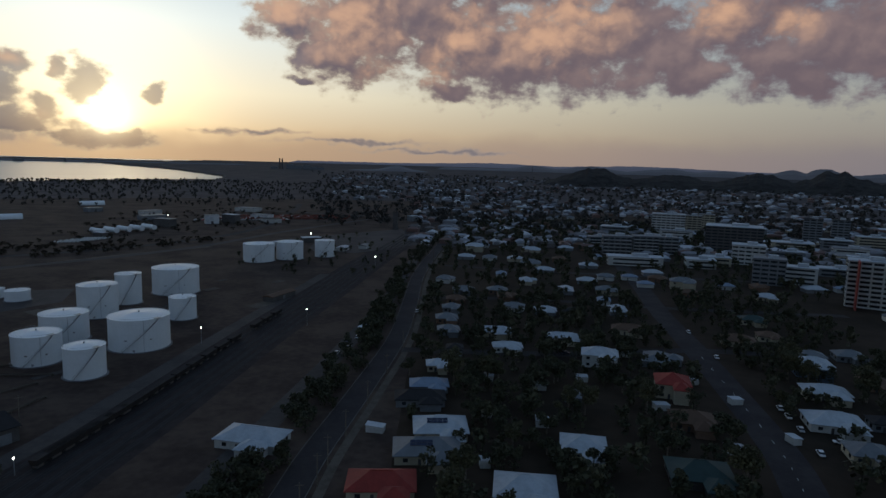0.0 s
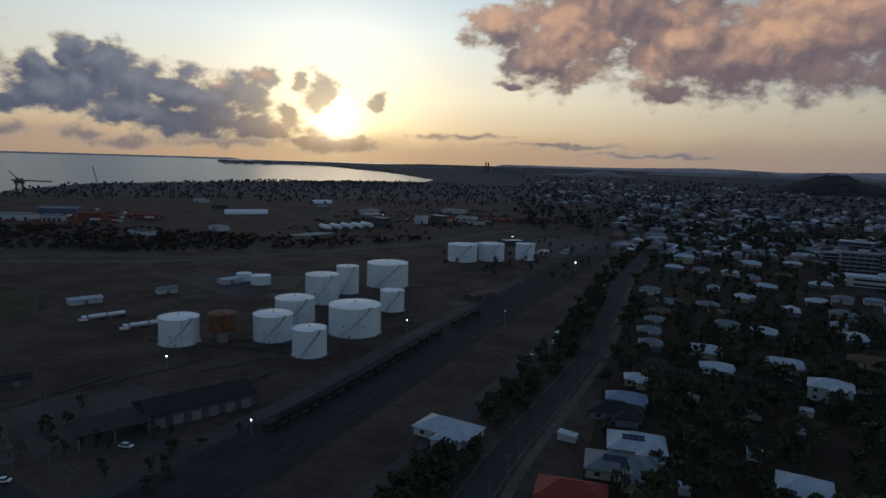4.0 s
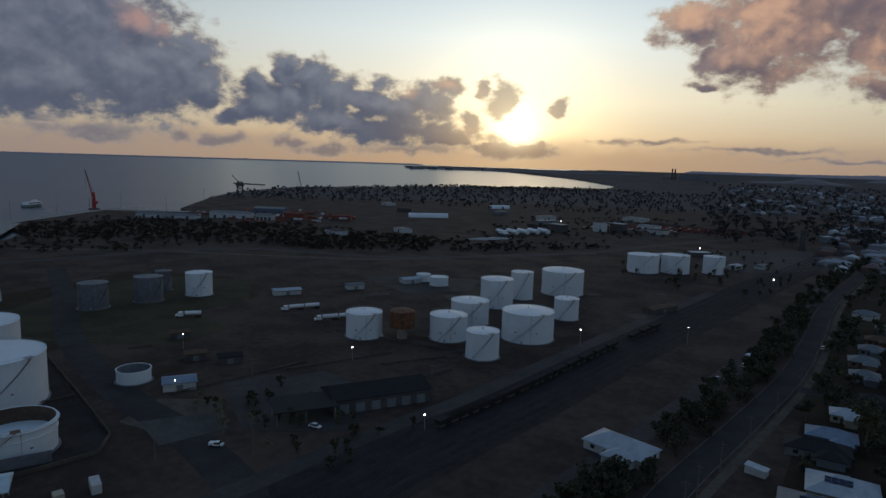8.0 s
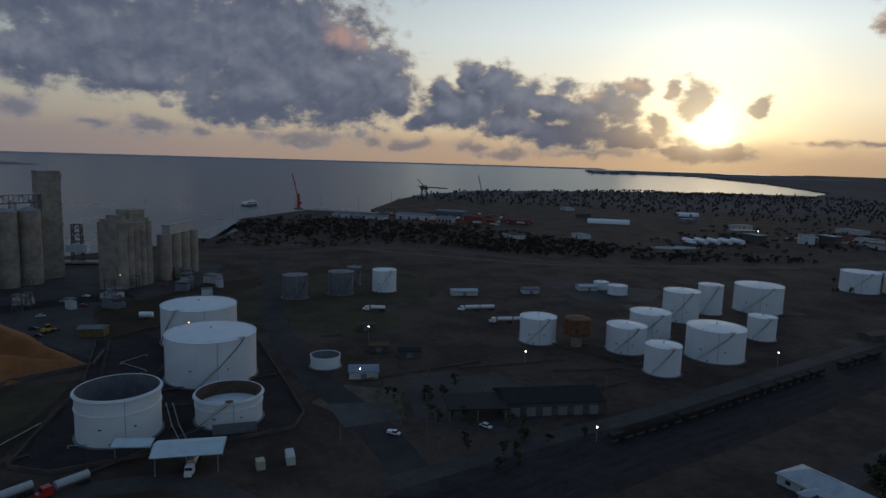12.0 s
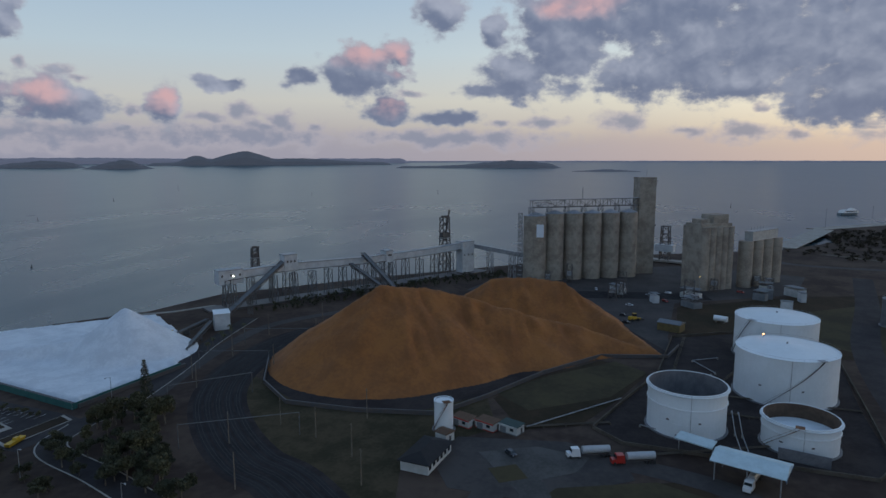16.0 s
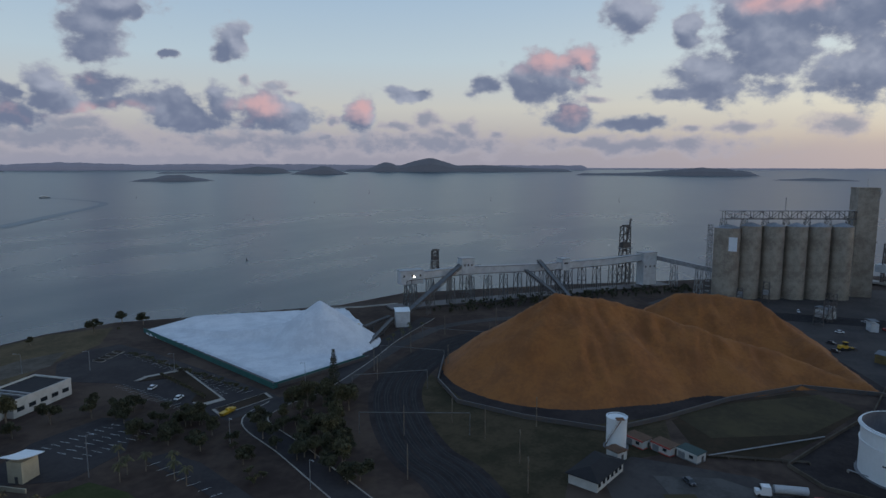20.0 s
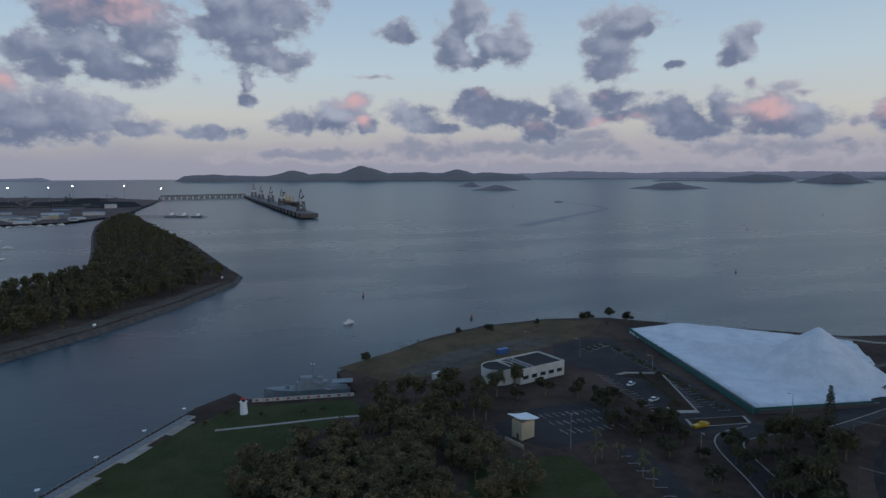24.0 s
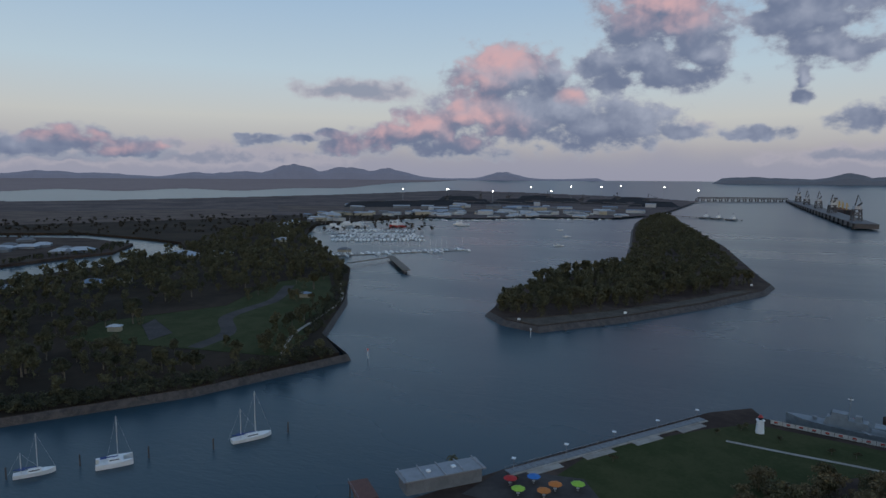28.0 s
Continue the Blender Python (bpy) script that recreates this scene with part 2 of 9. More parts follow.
# thin high veil that pales the clear sky towards the horizon, cream over the sun, lilac away from it
up = wm("DIVIDE", wm("MAXIMUM", el, 0.0), 45.0)
cool = ramp(up, ((0.0, (0.325, 0.345, 0.44)), (0.05, (0.475, 0.45, 0.485)), (0.11, (0.63, 0.625, 0.60)), (0.2, (0.55, 0.67, 0.75)),
                 (0.38, (0.36, 0.53, 0.74)), (1.0, (0.20, 0.34, 0.58))))
warm = ramp(up, ((0.0, (0.85, 0.62, 0.45)), (0.05, (1.6, 1.18, 0.72)), (0.12, (2.1, 1.86, 1.35)), (0.24, (1.9, 2.05, 1.98)),
                 (0.4, (1.2, 1.52, 1.8)), (1.0, (0.24, 0.40, 0.64))))
cream = ramp(up, ((0.0, (0.55, 0.45, 0.42)), (0.05, (0.80, 0.67, 0.53)), (0.11, (0.95, 0.88, 0.70)), (0.2, (0.82, 0.88, 0.85)),
                  (0.38, (0.48, 0.65, 0.83)), (1.0, (0.22, 0.36, 0.6))))
sunward = wm("POWER", wm("MULTIPLY_ADD", wv("DOT_PRODUCT", ray_dir, sun_dir, out=1), 0.5, 0.5), 4.0)
sunward = wm("MULTIPLY", sunward, 1.7, clamp=True)
veil = wmix(wide_glow, wmix(sunward, cool, cream), warm)
SKY_STRENGTH = 0.1
colour = wmix(0.82, sky.outputs[0], wmix(1.0, veil, (10, 10, 10, 1), "MULTIPLY"))


def tens(r, g, b):
    return (r * 10, g * 10, b * 10, 1)


def add_light(colour, amount, rgb):
    n = wn.new("ShaderNodeVectorMath")
    n.operation = "MULTIPLY_ADD"
    wput(n.inputs[0], amount)
    n.inputs[1].default_value = rgb
    wput(n.inputs[2], colour)
    return n.outputs[0]


colour = add_light(colour, glow, (12.0, 9.6, 5.0))
colour = add_light(colour, core, (16, 14, 9))


def gather(heaps, at, soft=0.4, best=None):
    """Smallest distance to the heaps, 1 at their rims."""
    for a, e, w, h in heaps:
        r = wv("LENGTH", wv("MULTIPLY_ADD", at, (1 / w, 1 / h, 0), (-a / w, -e / h, 0)), out=1)
        best = r if best is None else wm("SMOOTH_MIN", best, r, soft)
    return best


# low haze along the whole horizon
low_colour = wmix(wide_glow, wmix(sunward, tens(0.31, 0.315, 0.40), tens(0.56, 0.45, 0.42)), tens(0.98, 0.66, 0.40))
haze_top = wm("SUBTRACT", el, wm("MULTIPLY", broad, 3.0))
colour = wmix(wm("MULTIPLY", wstep(haze_top, 3.0, 0.6), 0.8), colour, low_colour)
# tones of the heaps: grey-blue bodies, heads rose away from the sun and gold beside it
near_sun = wstep(az, 22.0, 8.0)
body_dark = wmix(near_sun, tens(0.15, 0.185, 0.285), tens(0.27, 0.205, 0.245))
body_pale = wmix(near_sun, tens(0.365, 0.40, 0.50), tens(0.54, 0.385, 0.37))
sunlit = wmix(wstep(az, 75.0, 22.0), tens(0.66, 0.40, 0.41), tens(1.3, 0.77, 0.49))
rim = wmix(wide_glow, tens(0.42, 0.44, 0.5), tens(1.25, 0.98, 0.62))
low_dark = wmix(wide_glow, tens(0.245, 0.27, 0.36), tens(0.42, 0.34, 0.33))
low_pale = wmix(wide_glow, tens(0.42, 0.40, 0.46), tens(0.95, 0.70, 0.48))


# the low rows of small heaps
r = wm("SUBTRACT", gather(PUFFS["low"], shaken), wm("MULTIPLY_ADD", ragged, 1.1, 0.25))
tone = wmix(wstep(r, 0.1, 1.0), low_dark, low_pale)
colour = wmix(wm("MULTIPLY", wstep(r, 1.5, 0.5), 0.85), colour, tone)
# the tall clouds: dark bases, paler heads, sunlit parts, thin rims
great = [p for p in PUFFS["main"] if p[3] >= 1.4]
great_r = gather(great, shaken)
rise = wm("SUBTRACT", gather(great, shaken_lit), great_r)
lesser = gather([p for p in PUFFS["main"] if p[3] < 1.4], shaken)
r = wm("SUBTRACT", wm("SMOOTH_MIN", great_r, lesser, 0.4), wm("MULTIPLY_ADD", ragged, 0.95, 0.22))
rise = wm("MINIMUM", wm("MAXIMUM", rise, -0.6), 0.6)
relief = wm("MULTIPLY", wm("SUBTRACT", lumps, lumps_lit), 0.5)
lit = wm("ADD", rise, wm("MULTIPLY_ADD", broad, 0.8, wm("MULTIPLY_ADD", curl, 0.4, relief)))
tone = wmix(wstep(lit, -0.5, 1.0), body_dark, body_pale)
warm_r = wm("SUBTRACT", gather(PUFFS["warm"], shaken, 0.5), wm("MULTIPLY", lumps, 0.5))
share = wm("MULTIPLY", wstep(warm_r, 1.6, 0.2), wstep(wm("MULTIPLY_ADD", curl, 0.9, lit), -0.7, 0.6))
tone = wmix(wm("MULTIPLY", share, 0.85), tone, sunlit)
tone = wmix(wm("MULTIPLY", glow, 0.75), tone, tens(0.75, 0.5, 0.3))
tone = wmix(wm("MULTIPLY", wstep(r, 0.5, 1.15), 0.75), tone, rim)
colour = wmix(wm("MULTIPLY", wstep(r, 1.3, 0.68), wm("MULTIPLY_ADD", glow, -0.3, 0.97)), colour, tone)
colour = add_light(colour, wm("POWER", to_sun, 4000.0), (10, 9, 6))
background = wn.new("ShaderNodeBackground")
wl.new(colour, background.inputs[0])
background.inputs[1].default_value = SKY_STRENGTH
wl.new(background.outputs[0], wn.new("ShaderNodeOutputWorld").inputs[0])

sun = new("sun", bpy.data.lights.new("sun", "SUN"))
sun.data.energy, sun.data.angle, sun.data.color = 0.12, radians(14), (1.0, 0.72, 0.45)
sun.matrix_world = look(sun_dir, (0, 0, 0))

# ---- materials ----
def material(name, colour, rough=0.8, second=None, scale=1.0, metal=0.0, bump=0.0, bump_scale=None, spec=0.5, vary=0.0, detail=5.0, object_space=True):
    """A surface of two tones broken up by noise at two scales; sizes in metres."""
    m = bpy.data.materials.new(name)
    m.use_nodes = True
    n, l = m.node_tree.nodes, m.node_tree.links
    b = n["Principled BSDF"]
    b.inputs["Roughness"].default_value, b.inputs["Metallic"].default_value = rough, metal
    b.inputs["Specular IOR Level"].default_value = spec
    tc = n.new("ShaderNodeTexCoord")
    second = second or tuple(c * 0.72 for c in colour)
    t1 = n.new("ShaderNodeTexNoise")
    t1.inputs["Scale"].default_value, t1.inputs["Detail"].default_value, t1.inputs["Roughness"].default_value = 1 / scale, detail, 0.65
    l.new(tc.outputs["Object"], t1.inputs["Vector"])
    t2 = n.new("ShaderNodeTexNoise")
    t2.inputs["Scale"].default_value, t2.inputs["Detail"].default_value = 9 / scale, 3.0
    l.new(tc.outputs["Object"], t2.inputs["Vector"])
    mean = n.new("ShaderNodeMath")
    mean.operation = "MULTIPLY_ADD"
    mean.inputs[1].default_value = 0.35
    l.new(t2.outputs[0], mean.inputs[0])
    l.new(t1.outputs[0], mean.inputs[2])
    ramp = n.new("ShaderNodeMapRange")
    ramp.interpolation_type = "SMOOTHSTEP"
    ramp.inputs[1].default_value, ramp.inputs[2].default_value = 0.5, 0.85
    l.new(mean.outputs[0], ramp.inputs[0])
    mix = n.new("ShaderNodeMix")
    mix.data_type = "RGBA"
    l.new(ramp.outputs[0], mix.inputs[0])
    mix.inputs[6].default_value, mix.inputs[7].default_value = (*colour, 1), (*second, 1)
    out = mix.outputs[2]
    if vary:
        info = n.new("ShaderNodeNewGeometry")
        hsv = n.new("ShaderNodeHueSaturation")
        mr = n.new("ShaderNodeMapRange")
        mr.inputs[3].default_value, mr.inputs[4].default_value = 1 - vary, 1 + vary
        l.new(info.outputs["Random Per Island"], mr.inputs[0])
        l.new(mr.outputs[0], hsv.inputs["Value"])
        l.new(out, hsv.inputs["Color"])
        out = hsv.outputs[0]
    l.new(out, b.inputs["Base Color"])
    if bump:
        bp = n.new("ShaderNodeBump")
        bp.inputs["Strength"].default_value, bp.inputs["Distance"].default_value = 1.0, bump
        if bump_scale:
            t3 = n.new("ShaderNodeTexNoise")
            t3.inputs["Scale"].default_value, t3.inputs["Detail"].default_value = 1 / bump_scale, 4.0
            l.new(tc.outputs["Object"], t3.inputs["Vector"])
            l.new(t3.outputs[0], bp.inputs["Height"])
        else:
            l.new(mean.outputs[0], bp.inputs["Height"])
        l.new(bp.outputs[0], b.inputs["Normal"])
    return m


def lamp_material(name, colour, strength):
    m = bpy.data.materials.new(name)
    m.use_nodes = True
    b = m.node_tree.nodes["Principled BSDF"]
    b.inputs["Base Color"].default_value = (*colour, 1)
    b.inputs["Emission Color"].default_value = (*colour, 1)
    b.inputs["Emission Strength"].default_value = strength
    return m


def water_material():
    m = bpy.data.materials.new("sea_water")
    m.use_nodes = True
    n, l = m.node_tree.nodes, m.node_tree.links
    b = n["Principled BSDF"]
    b.inputs["Base Color"].default_value = (0.019, 0.049, 0.066, 1)
    b.inputs["Specular IOR Level"].default_value = 0.42
    b.inputs["Roughness"].default_value, b.inputs["IOR"].default_value = 0.12, 1.33
    tc = n.new("ShaderNodeTexCoord")
    mp = n.new("ShaderNodeMapping")
    mp.inputs["Rotation"].default_value = (0, 0, radians(25))
    mp.inputs["Scale"].default_value = (1, 2.4, 1)
    l.new(tc.outputs["Object"], mp.inputs[0])
    calm = n.new("ShaderNodeTexNoise")
    calm.inputs["Scale"].default_value, calm.inputs["Detail"].default_value = 1 / 90, 5.0
    l.new(mp.outputs[0], calm.inputs["Vector"])
    wind = n.new("ShaderNodeMapRange")
    wind.interpolation_type = "SMOOTHSTEP"
    wind.inputs[1].default_value, wind.inputs[2].default_value, wind.inputs[3].default_value, wind.inputs[4].default_value = 0.36, 0.6, 0.3, 1.0
    l.new(calm.outputs[0], wind.inputs[0])
    # sheltered, choppier water near the shore; long low swell further out
    far = n.new("ShaderNodeVectorMath")
    far.operation = "LENGTH"
    l.new(tc.outputs["Object"], far.inputs[0])
    open_sea = n.new("ShaderNodeMapRange")
    for k, v in zip((1, 2, 3, 4), (200.0, 1500.0, 1.0, 0.05)):
        open_sea.inputs[k].default_value = v
    l.new(far.outputs["Value"], open_sea.inputs[0])
    chop = n.new("ShaderNodeMath")
    chop.operation = "MULTIPLY"
    l.new(wind.outputs[0], chop.inputs[0])
    l.new(open_sea.outputs[0], chop.inputs[1])
    last = None
    for size, height in ((11.0, 0.10), (3.0, 0.10), (0.9, 0.05)):
        t = n.new("ShaderNodeTexNoise")
        t.inputs["Scale"].default_value, t.inputs["Detail"].default_value = 1 / size, 3.0
        l.new(mp.outputs[0], t.inputs["Vector"])
        bp = n.new("ShaderNodeBump")
        bp.inputs["Distance"].default_value = height
        l.new(chop.outputs[0], bp.inputs["Strength"])
        l.new(t.outputs[0], bp.inputs["Height"])
        if last:
            l.new(last.outputs[0], bp.inputs["Normal"])
        last = bp
    l.new(last.outputs[0], b.inputs["Normal"])
    # wide slicks where the wind leaves the surface smoother
    t = n.new("ShaderNodeTexNoise")
    t.inputs["Scale"].default_value, t.inputs["Detail"].default_value = 1 / 260, 4.0
    l.new(mp.outputs[0], t.inputs["Vector"])
    mr = n.new("ShaderNodeMapRange")
    mr.interpolation_type = "SMOOTHSTEP"
    mr.inputs[1].default_value, mr.inputs[2].default_value, mr.inputs[3].default_value, mr.inputs[4].default_value = 0.3, 0.7, 0.23, 0.33
    l.new(t.outputs[0], mr.inputs[0])
    steady = n.new("ShaderNodeMix")
    l.new(open_sea.outputs[0], steady.inputs[0])
    steady.inputs[2].default_value = 0.28
    l.new(mr.outputs[0], steady.inputs[3])
    l.new(steady.outputs[0], b.inputs["Roughness"])
    return m


WATER = water_material()
EARTH = material("dry_earth", (0.045, 0.031, 0.026), 0.95, (0.088, 0.062, 0.048), 34, bump=0.1, bump_scale=3, spec=0.08)
SCRUB = material("dark_scrub_ground", (0.028, 0.021, 0.015), 0.95, (0.052, 0.036, 0.025), 60, spec=0.08)
GRASS = material("mown_grass", (0.036, 0.046, 0.017), 0.95, (0.058, 0.06, 0.026), 12, spec=0.08)
DRYGRASS = material("dry_grass", (0.13, 0.094, 0.055), 0.95, (0.08, 0.062, 0.036), 14, spec=0.08)
ASPHALT = material("worn_asphalt", (0.037, 0.032, 0.033), 0.85, (0.055, 0.048, 0.047), 12, spec=0.08)
RAILBED = material("coal_stained_ballast", (0.03, 0.024, 0.024), 0.95, (0.05, 0.04, 0.037), 10, spec=0.08)
CONCRETE = material("weathered_concrete", (0.34, 0.31, 0.27), 0.85, (0.24, 0.21, 0.18), 6)
SILO = material("stained_silo_concrete", (0.36, 0.31, 0.25), 0.85, (0.22, 0.18, 0.145), 7)
WHITE = material("white_tank_paint", (0.72, 0.75, 0.765), 0.5, (0.66, 0.69, 0.70), 9)
GREYTANK = material("grey_tank_paint", (0.17, 0.17, 0.18), 0.6, (0.11, 0.11, 0.12), 4)
RUST = material("rusty_steel", (0.22, 0.09, 0.035), 0.85, (0.07, 0.035, 0.02), 2)
STEEL = material("galvanised_steel", (0.35, 0.36, 0.37), 0.5, (0.22, 0.22, 0.23), 2, metal=0.4)
DARKSTEEL = material("dark_steel", (0.07, 0.07, 0.075), 0.6, (0.1, 0.08, 0.07), 2)
WEATHERED = material("weathered_grey_steel", (0.13, 0.135, 0.14), 0.7, (0.08, 0.075, 0.07), 2)
# brown of the flats, with distance haze put in as a paler tone
TIDAL = material("haze_paled_brown_flat", (0.16, 0.12, 0.107), 1.0, (0.09, 0.071, 0.067), 120, spec=0.05)
ROCK = material("rock_wall", (0.10, 0.085, 0.075), 0.95, (0.05, 0.045, 0.045), 3, bump=0.5, bump_scale=1.2)
PILE = material("ochre_bulk_heap", (0.285, 0.105, 0.025), 0.95, (0.2, 0.072, 0.019), 13, bump=0.28, bump_scale=2.2)
SALT = material("white_bulk_heap", (0.66, 0.67, 0.69), 0.9, (0.54, 0.55, 0.575), 9, bump=0.3, bump_scale=2.5)


def haze_glow_material(name, base, glow):
    """Far land; the haze of miles of morning air is painted in as emission."""
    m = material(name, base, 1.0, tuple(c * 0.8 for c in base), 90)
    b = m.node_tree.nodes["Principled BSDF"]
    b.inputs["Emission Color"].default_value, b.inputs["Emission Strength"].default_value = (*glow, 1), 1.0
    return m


HILL = haze_glow_material("far_wooded_hill_haze_glow", (0.05, 0.055, 0.06), (0.035, 0.042, 0.06))
BLUEHILL = haze_glow_material("farthest_range_blue_haze_glow", (0.06, 0.065, 0.08), (0.075, 0.085, 0.125))
PLAIN = haze_glow_material("tidal_plain_haze_glow", (0.09, 0.075, 0.075), (0.04, 0.036, 0.045))
LEAF = material("gum_leaves", (0.06, 0.057, 0.027), 0.9, (0.092, 0.084, 0.038), 8, vary=0.35)
DARKLEAF = material("dark_leaves", (0.033, 0.035, 0.017), 0.9, (0.065, 0.062, 0.03), 8, vary=0.4)
SCRUBLEAF = material("brown_scrub_leaves", (0.06, 0.048, 0.033), 0.95, (0.038, 0.033, 0.024), 9, spec=0.1)
# Far leaves and ground: distance haze is put into these paler base colours
HAZYLEAF = material("haze_paled_far_leaves", (0.06, 0.057, 0.053), 0.95, (0.085, 0.078, 0.07), 14, spec=0.1)
HAZYLAND = material("haze_paled_far_ground", (0.07, 0.061, 0.06), 1.0, (0.105, 0.09, 0.085), 90, spec=0.05)
BARK = material("pale_bark", (0.2, 0.16, 0.12), 0.9, (0.11, 0.09, 0.07), 0.6)

# ---- builders ----
def thing(name, label, category, at=(0, 0, 0), turn=0.0, group="", kind=""):
    """An Empty at the base of a thing, to which its parts are tied."""
    ob = new(name)
    ob.empty_display_size = 1.0
    ob.matrix_world = pose(*at, 0, 0, turn)
    return tagged(ob, label, category, group, kind)


def mesh_of(name, bm, mat, smooth=False):
    me = bpy.data.meshes.new(name)
    bm.to_mesh(me)
    bm.free()
    for m in (mat if isinstance(mat, (list, tuple)) else (mat,)):
        me.materials.append(m)
    if smooth:
        for p in me.polygons:
            p.use_smooth = True
    return me


def part(name, bm, mat, parent, label="", smooth=False):
    """Links a bmesh as one mesh object under a thing or a part."""
    ob = new(name, mesh_of(name, bm, mat, smooth) if isinstance(bm, bmesh.types.BMesh) else bm)
    ob.parent = parent
    return tagged(ob, label)


def solo(name, bm, mat, label, category, at=(0, 0, 0), turn=0.0, group="", kind="", smooth=False):
    """A thing of one mesh."""
    ob = new(name, mesh_of(name, bm, mat, smooth) if isinstance(bm, bmesh.types.BMesh) else bm)
    ob.matrix_world = pose(*at, 0, 0, turn)
    return tagged(ob, label, category, group, kind)


def box(sx, sy, sz, x=0, y=0, z=0, turn=0.0, bm=None, tilt=0.0, pitch=0.0):
    """A box whose base centre is at x, y, z."""
    bm = bm or bmesh.new()
    m = pose(x, y, z, tilt, pitch, turn) @ Matrix.Translation((0, 0, sz / 2)) @ Matrix.Diagonal((sx, sy, sz, 1))
    bmesh.ops.create_cube(bm, size=1, matrix=m)
    return bm


def can(r, h, x=0, y=0, z=0, n=20, top=None, bm=None, caps=True):
    """An upright round or tapered body standing at x, y, z."""
    bm = bm or bmesh.new()
    bmesh.ops.create_cone(bm, cap_ends=caps, segments=n, radius1=r, radius2=r if top is None else top, depth=h,
                          matrix=Matrix.Translation((x, y, z + h / 2)))
    return bm


def bar(a, b, w, bm=None, h=None, n=4):
    """A straight bar from a to b."""
    bm = bm or bmesh.new()
    a, b = Vector(a), Vector(b)
    d = b - a
    m = Matrix.Translation((a + b) / 2) @ d.to_track_quat("Z", "Y").to_matrix().to_4x4()
    if n == 4:
        bmesh.ops.create_cube(bm, size=1, matrix=m @ Matrix.Diagonal((w, h or w, d.length, 1)))
    else:
        bmesh.ops.create_cone(bm, cap_ends=True, segments=n, radius1=w / 2, radius2=w / 2, depth=d.length, matrix=m)
    return bm


def slab(outline, z0, z1, bm=None):
    """A flat body over an outline of x, y points, from z0 up to z1."""
    bm = bm or bmesh.new()
    lo = [bm.verts.new((x, y, z0)) for x, y in outline]
    hi = [bm.verts.new((x, y, z1)) for x, y in outline]
    k = len(lo)
    for i in range(k):
        bm.faces.new((lo[i], lo[(i + 1) % k], hi[(i + 1) % k], hi[i]))
    edges = [bm.edges.get((hi[i], hi[(i + 1) % k])) for i in range(k)]
    bmesh.ops.triangle_fill(bm, edges=edges, use_beauty=True)
    bmesh.ops.recalc_face_normals(bm, faces=bm.faces[:])
    return bm


def ribbon(points, width, z, bm=None, thick=0.05):
    """A strip of even width along points."""
    bm = bm or bmesh.new()
    pts = [Vector((x, y, 0)) for x, y in points]
    rows = []
    for i, p in enumerate(pts):
        d = (pts[min(i + 1, len(pts) - 1)] - pts[max(i - 1, 0)]).normalized()
        s = Vector((-d.y, d.x, 0)) * width / 2
        rows.append([bm.verts.new((*(p + s).xy, z)), bm.verts.new((*(p - s).xy, z))])
    for (a, b), (c, d) in zip(rows, rows[1:]):
        bm.faces.new((a, b, d, c))
    bmesh.ops.recalc_face_normals(bm, faces=bm.faces[:])
    if bm.faces[:][0].normal.z < 0:
        bmesh.ops.reverse_faces(bm, faces=bm.faces[:])
    return bm


def curve_points(points, steps=8):
    """Smooth way through the points."""
    pts = [Vector((x, y, 0)) for x, y in points]
    pts = [2 * pts[0] - pts[1]] + pts + [2 * pts[-1] - pts[-2]]
    out = []
    for p0, p1, p2, p3 in zip(pts, pts[1:], pts[2:], pts[3:]):
        for i in range(steps):
            t = i / steps
            v = 0.5 * (2 * p1 + (p2 - p0) * t + (2 * p0 - 5 * p1 + 4 * p2 - p3) * t * t + (3 * p1 - p0 - 3 * p2 + p3) * t ** 3)
            out.append((v.x, v.y))
    out.append((pts[-2].x, pts[-2].y))
    return out


def lift(r):
    """How far the far sea and land rise towards the horizon."""
    return 66 * (max(0.0, r - 1500) / 3450) ** 2


def spot(az, r, z=0.0):
    """The place at an azimuth and a distance from the plan's centre."""
    return (-math.sin(radians(az)) * r, math.cos(radians(az)) * r, z + lift(r))


def sheet(name, mat, inside, z, r0, r1, a0, a1, da, rings, label, category, kind="structure"):
    """A polar sheet of ground or water: only the cells for which inside(azimuth, distance) holds."""
    rs = [r0 * (r1 / r0) ** (i / rings) for i in range(rings + 1)]
    na = round((a1 - a0) / da)
    verts, faces, index = [], [], {}

    def v(i, j):
        j2 = j % na if a1 - a0 >= 359.9 else j
        if (i, j2) not in index:
            index[i, j2] = len(verts)
            verts.append(spot(a0 + j2 * da, rs[i], z))
        return index[i, j2]
    for i in range(rings):
        for j in range(na):
            if inside(a0 + (j + 0.5) * da, (rs[i] + rs[i + 1]) / 2):
                faces.append((v(i, j), v(i, j + 1), v(i + 1, j + 1), v(i + 1, j)))
    me = bpy.data.meshes.new(name)
    me.from_pydata(verts, [], faces)
    if faces and me.polygons[0].normal.z < 0:
        me.flip_normals()
    me.materials.append(mat)
    for p in me.polygons:
        p.use_smooth = True
    return tagged(new(name, me), label, category, kind=kind)


def lathe(profile, n=48, bm=None):
    """A body of revolution from (radius, height) pairs, in one connected skin."""
    bm = bm or bmesh.new()
    rows = [[bm.verts.new((r * math.cos(6.28319 * i / n), r * math.sin(6.28319 * i / n), z)) for i in range(n)] for r, z in profile]
    for a, b in zip(rows, rows[1:]):
        for i in range(n):
            bm.faces.new((a[i], a[(i + 1) % n], b[(i + 1) % n], b[i]))
    return bm


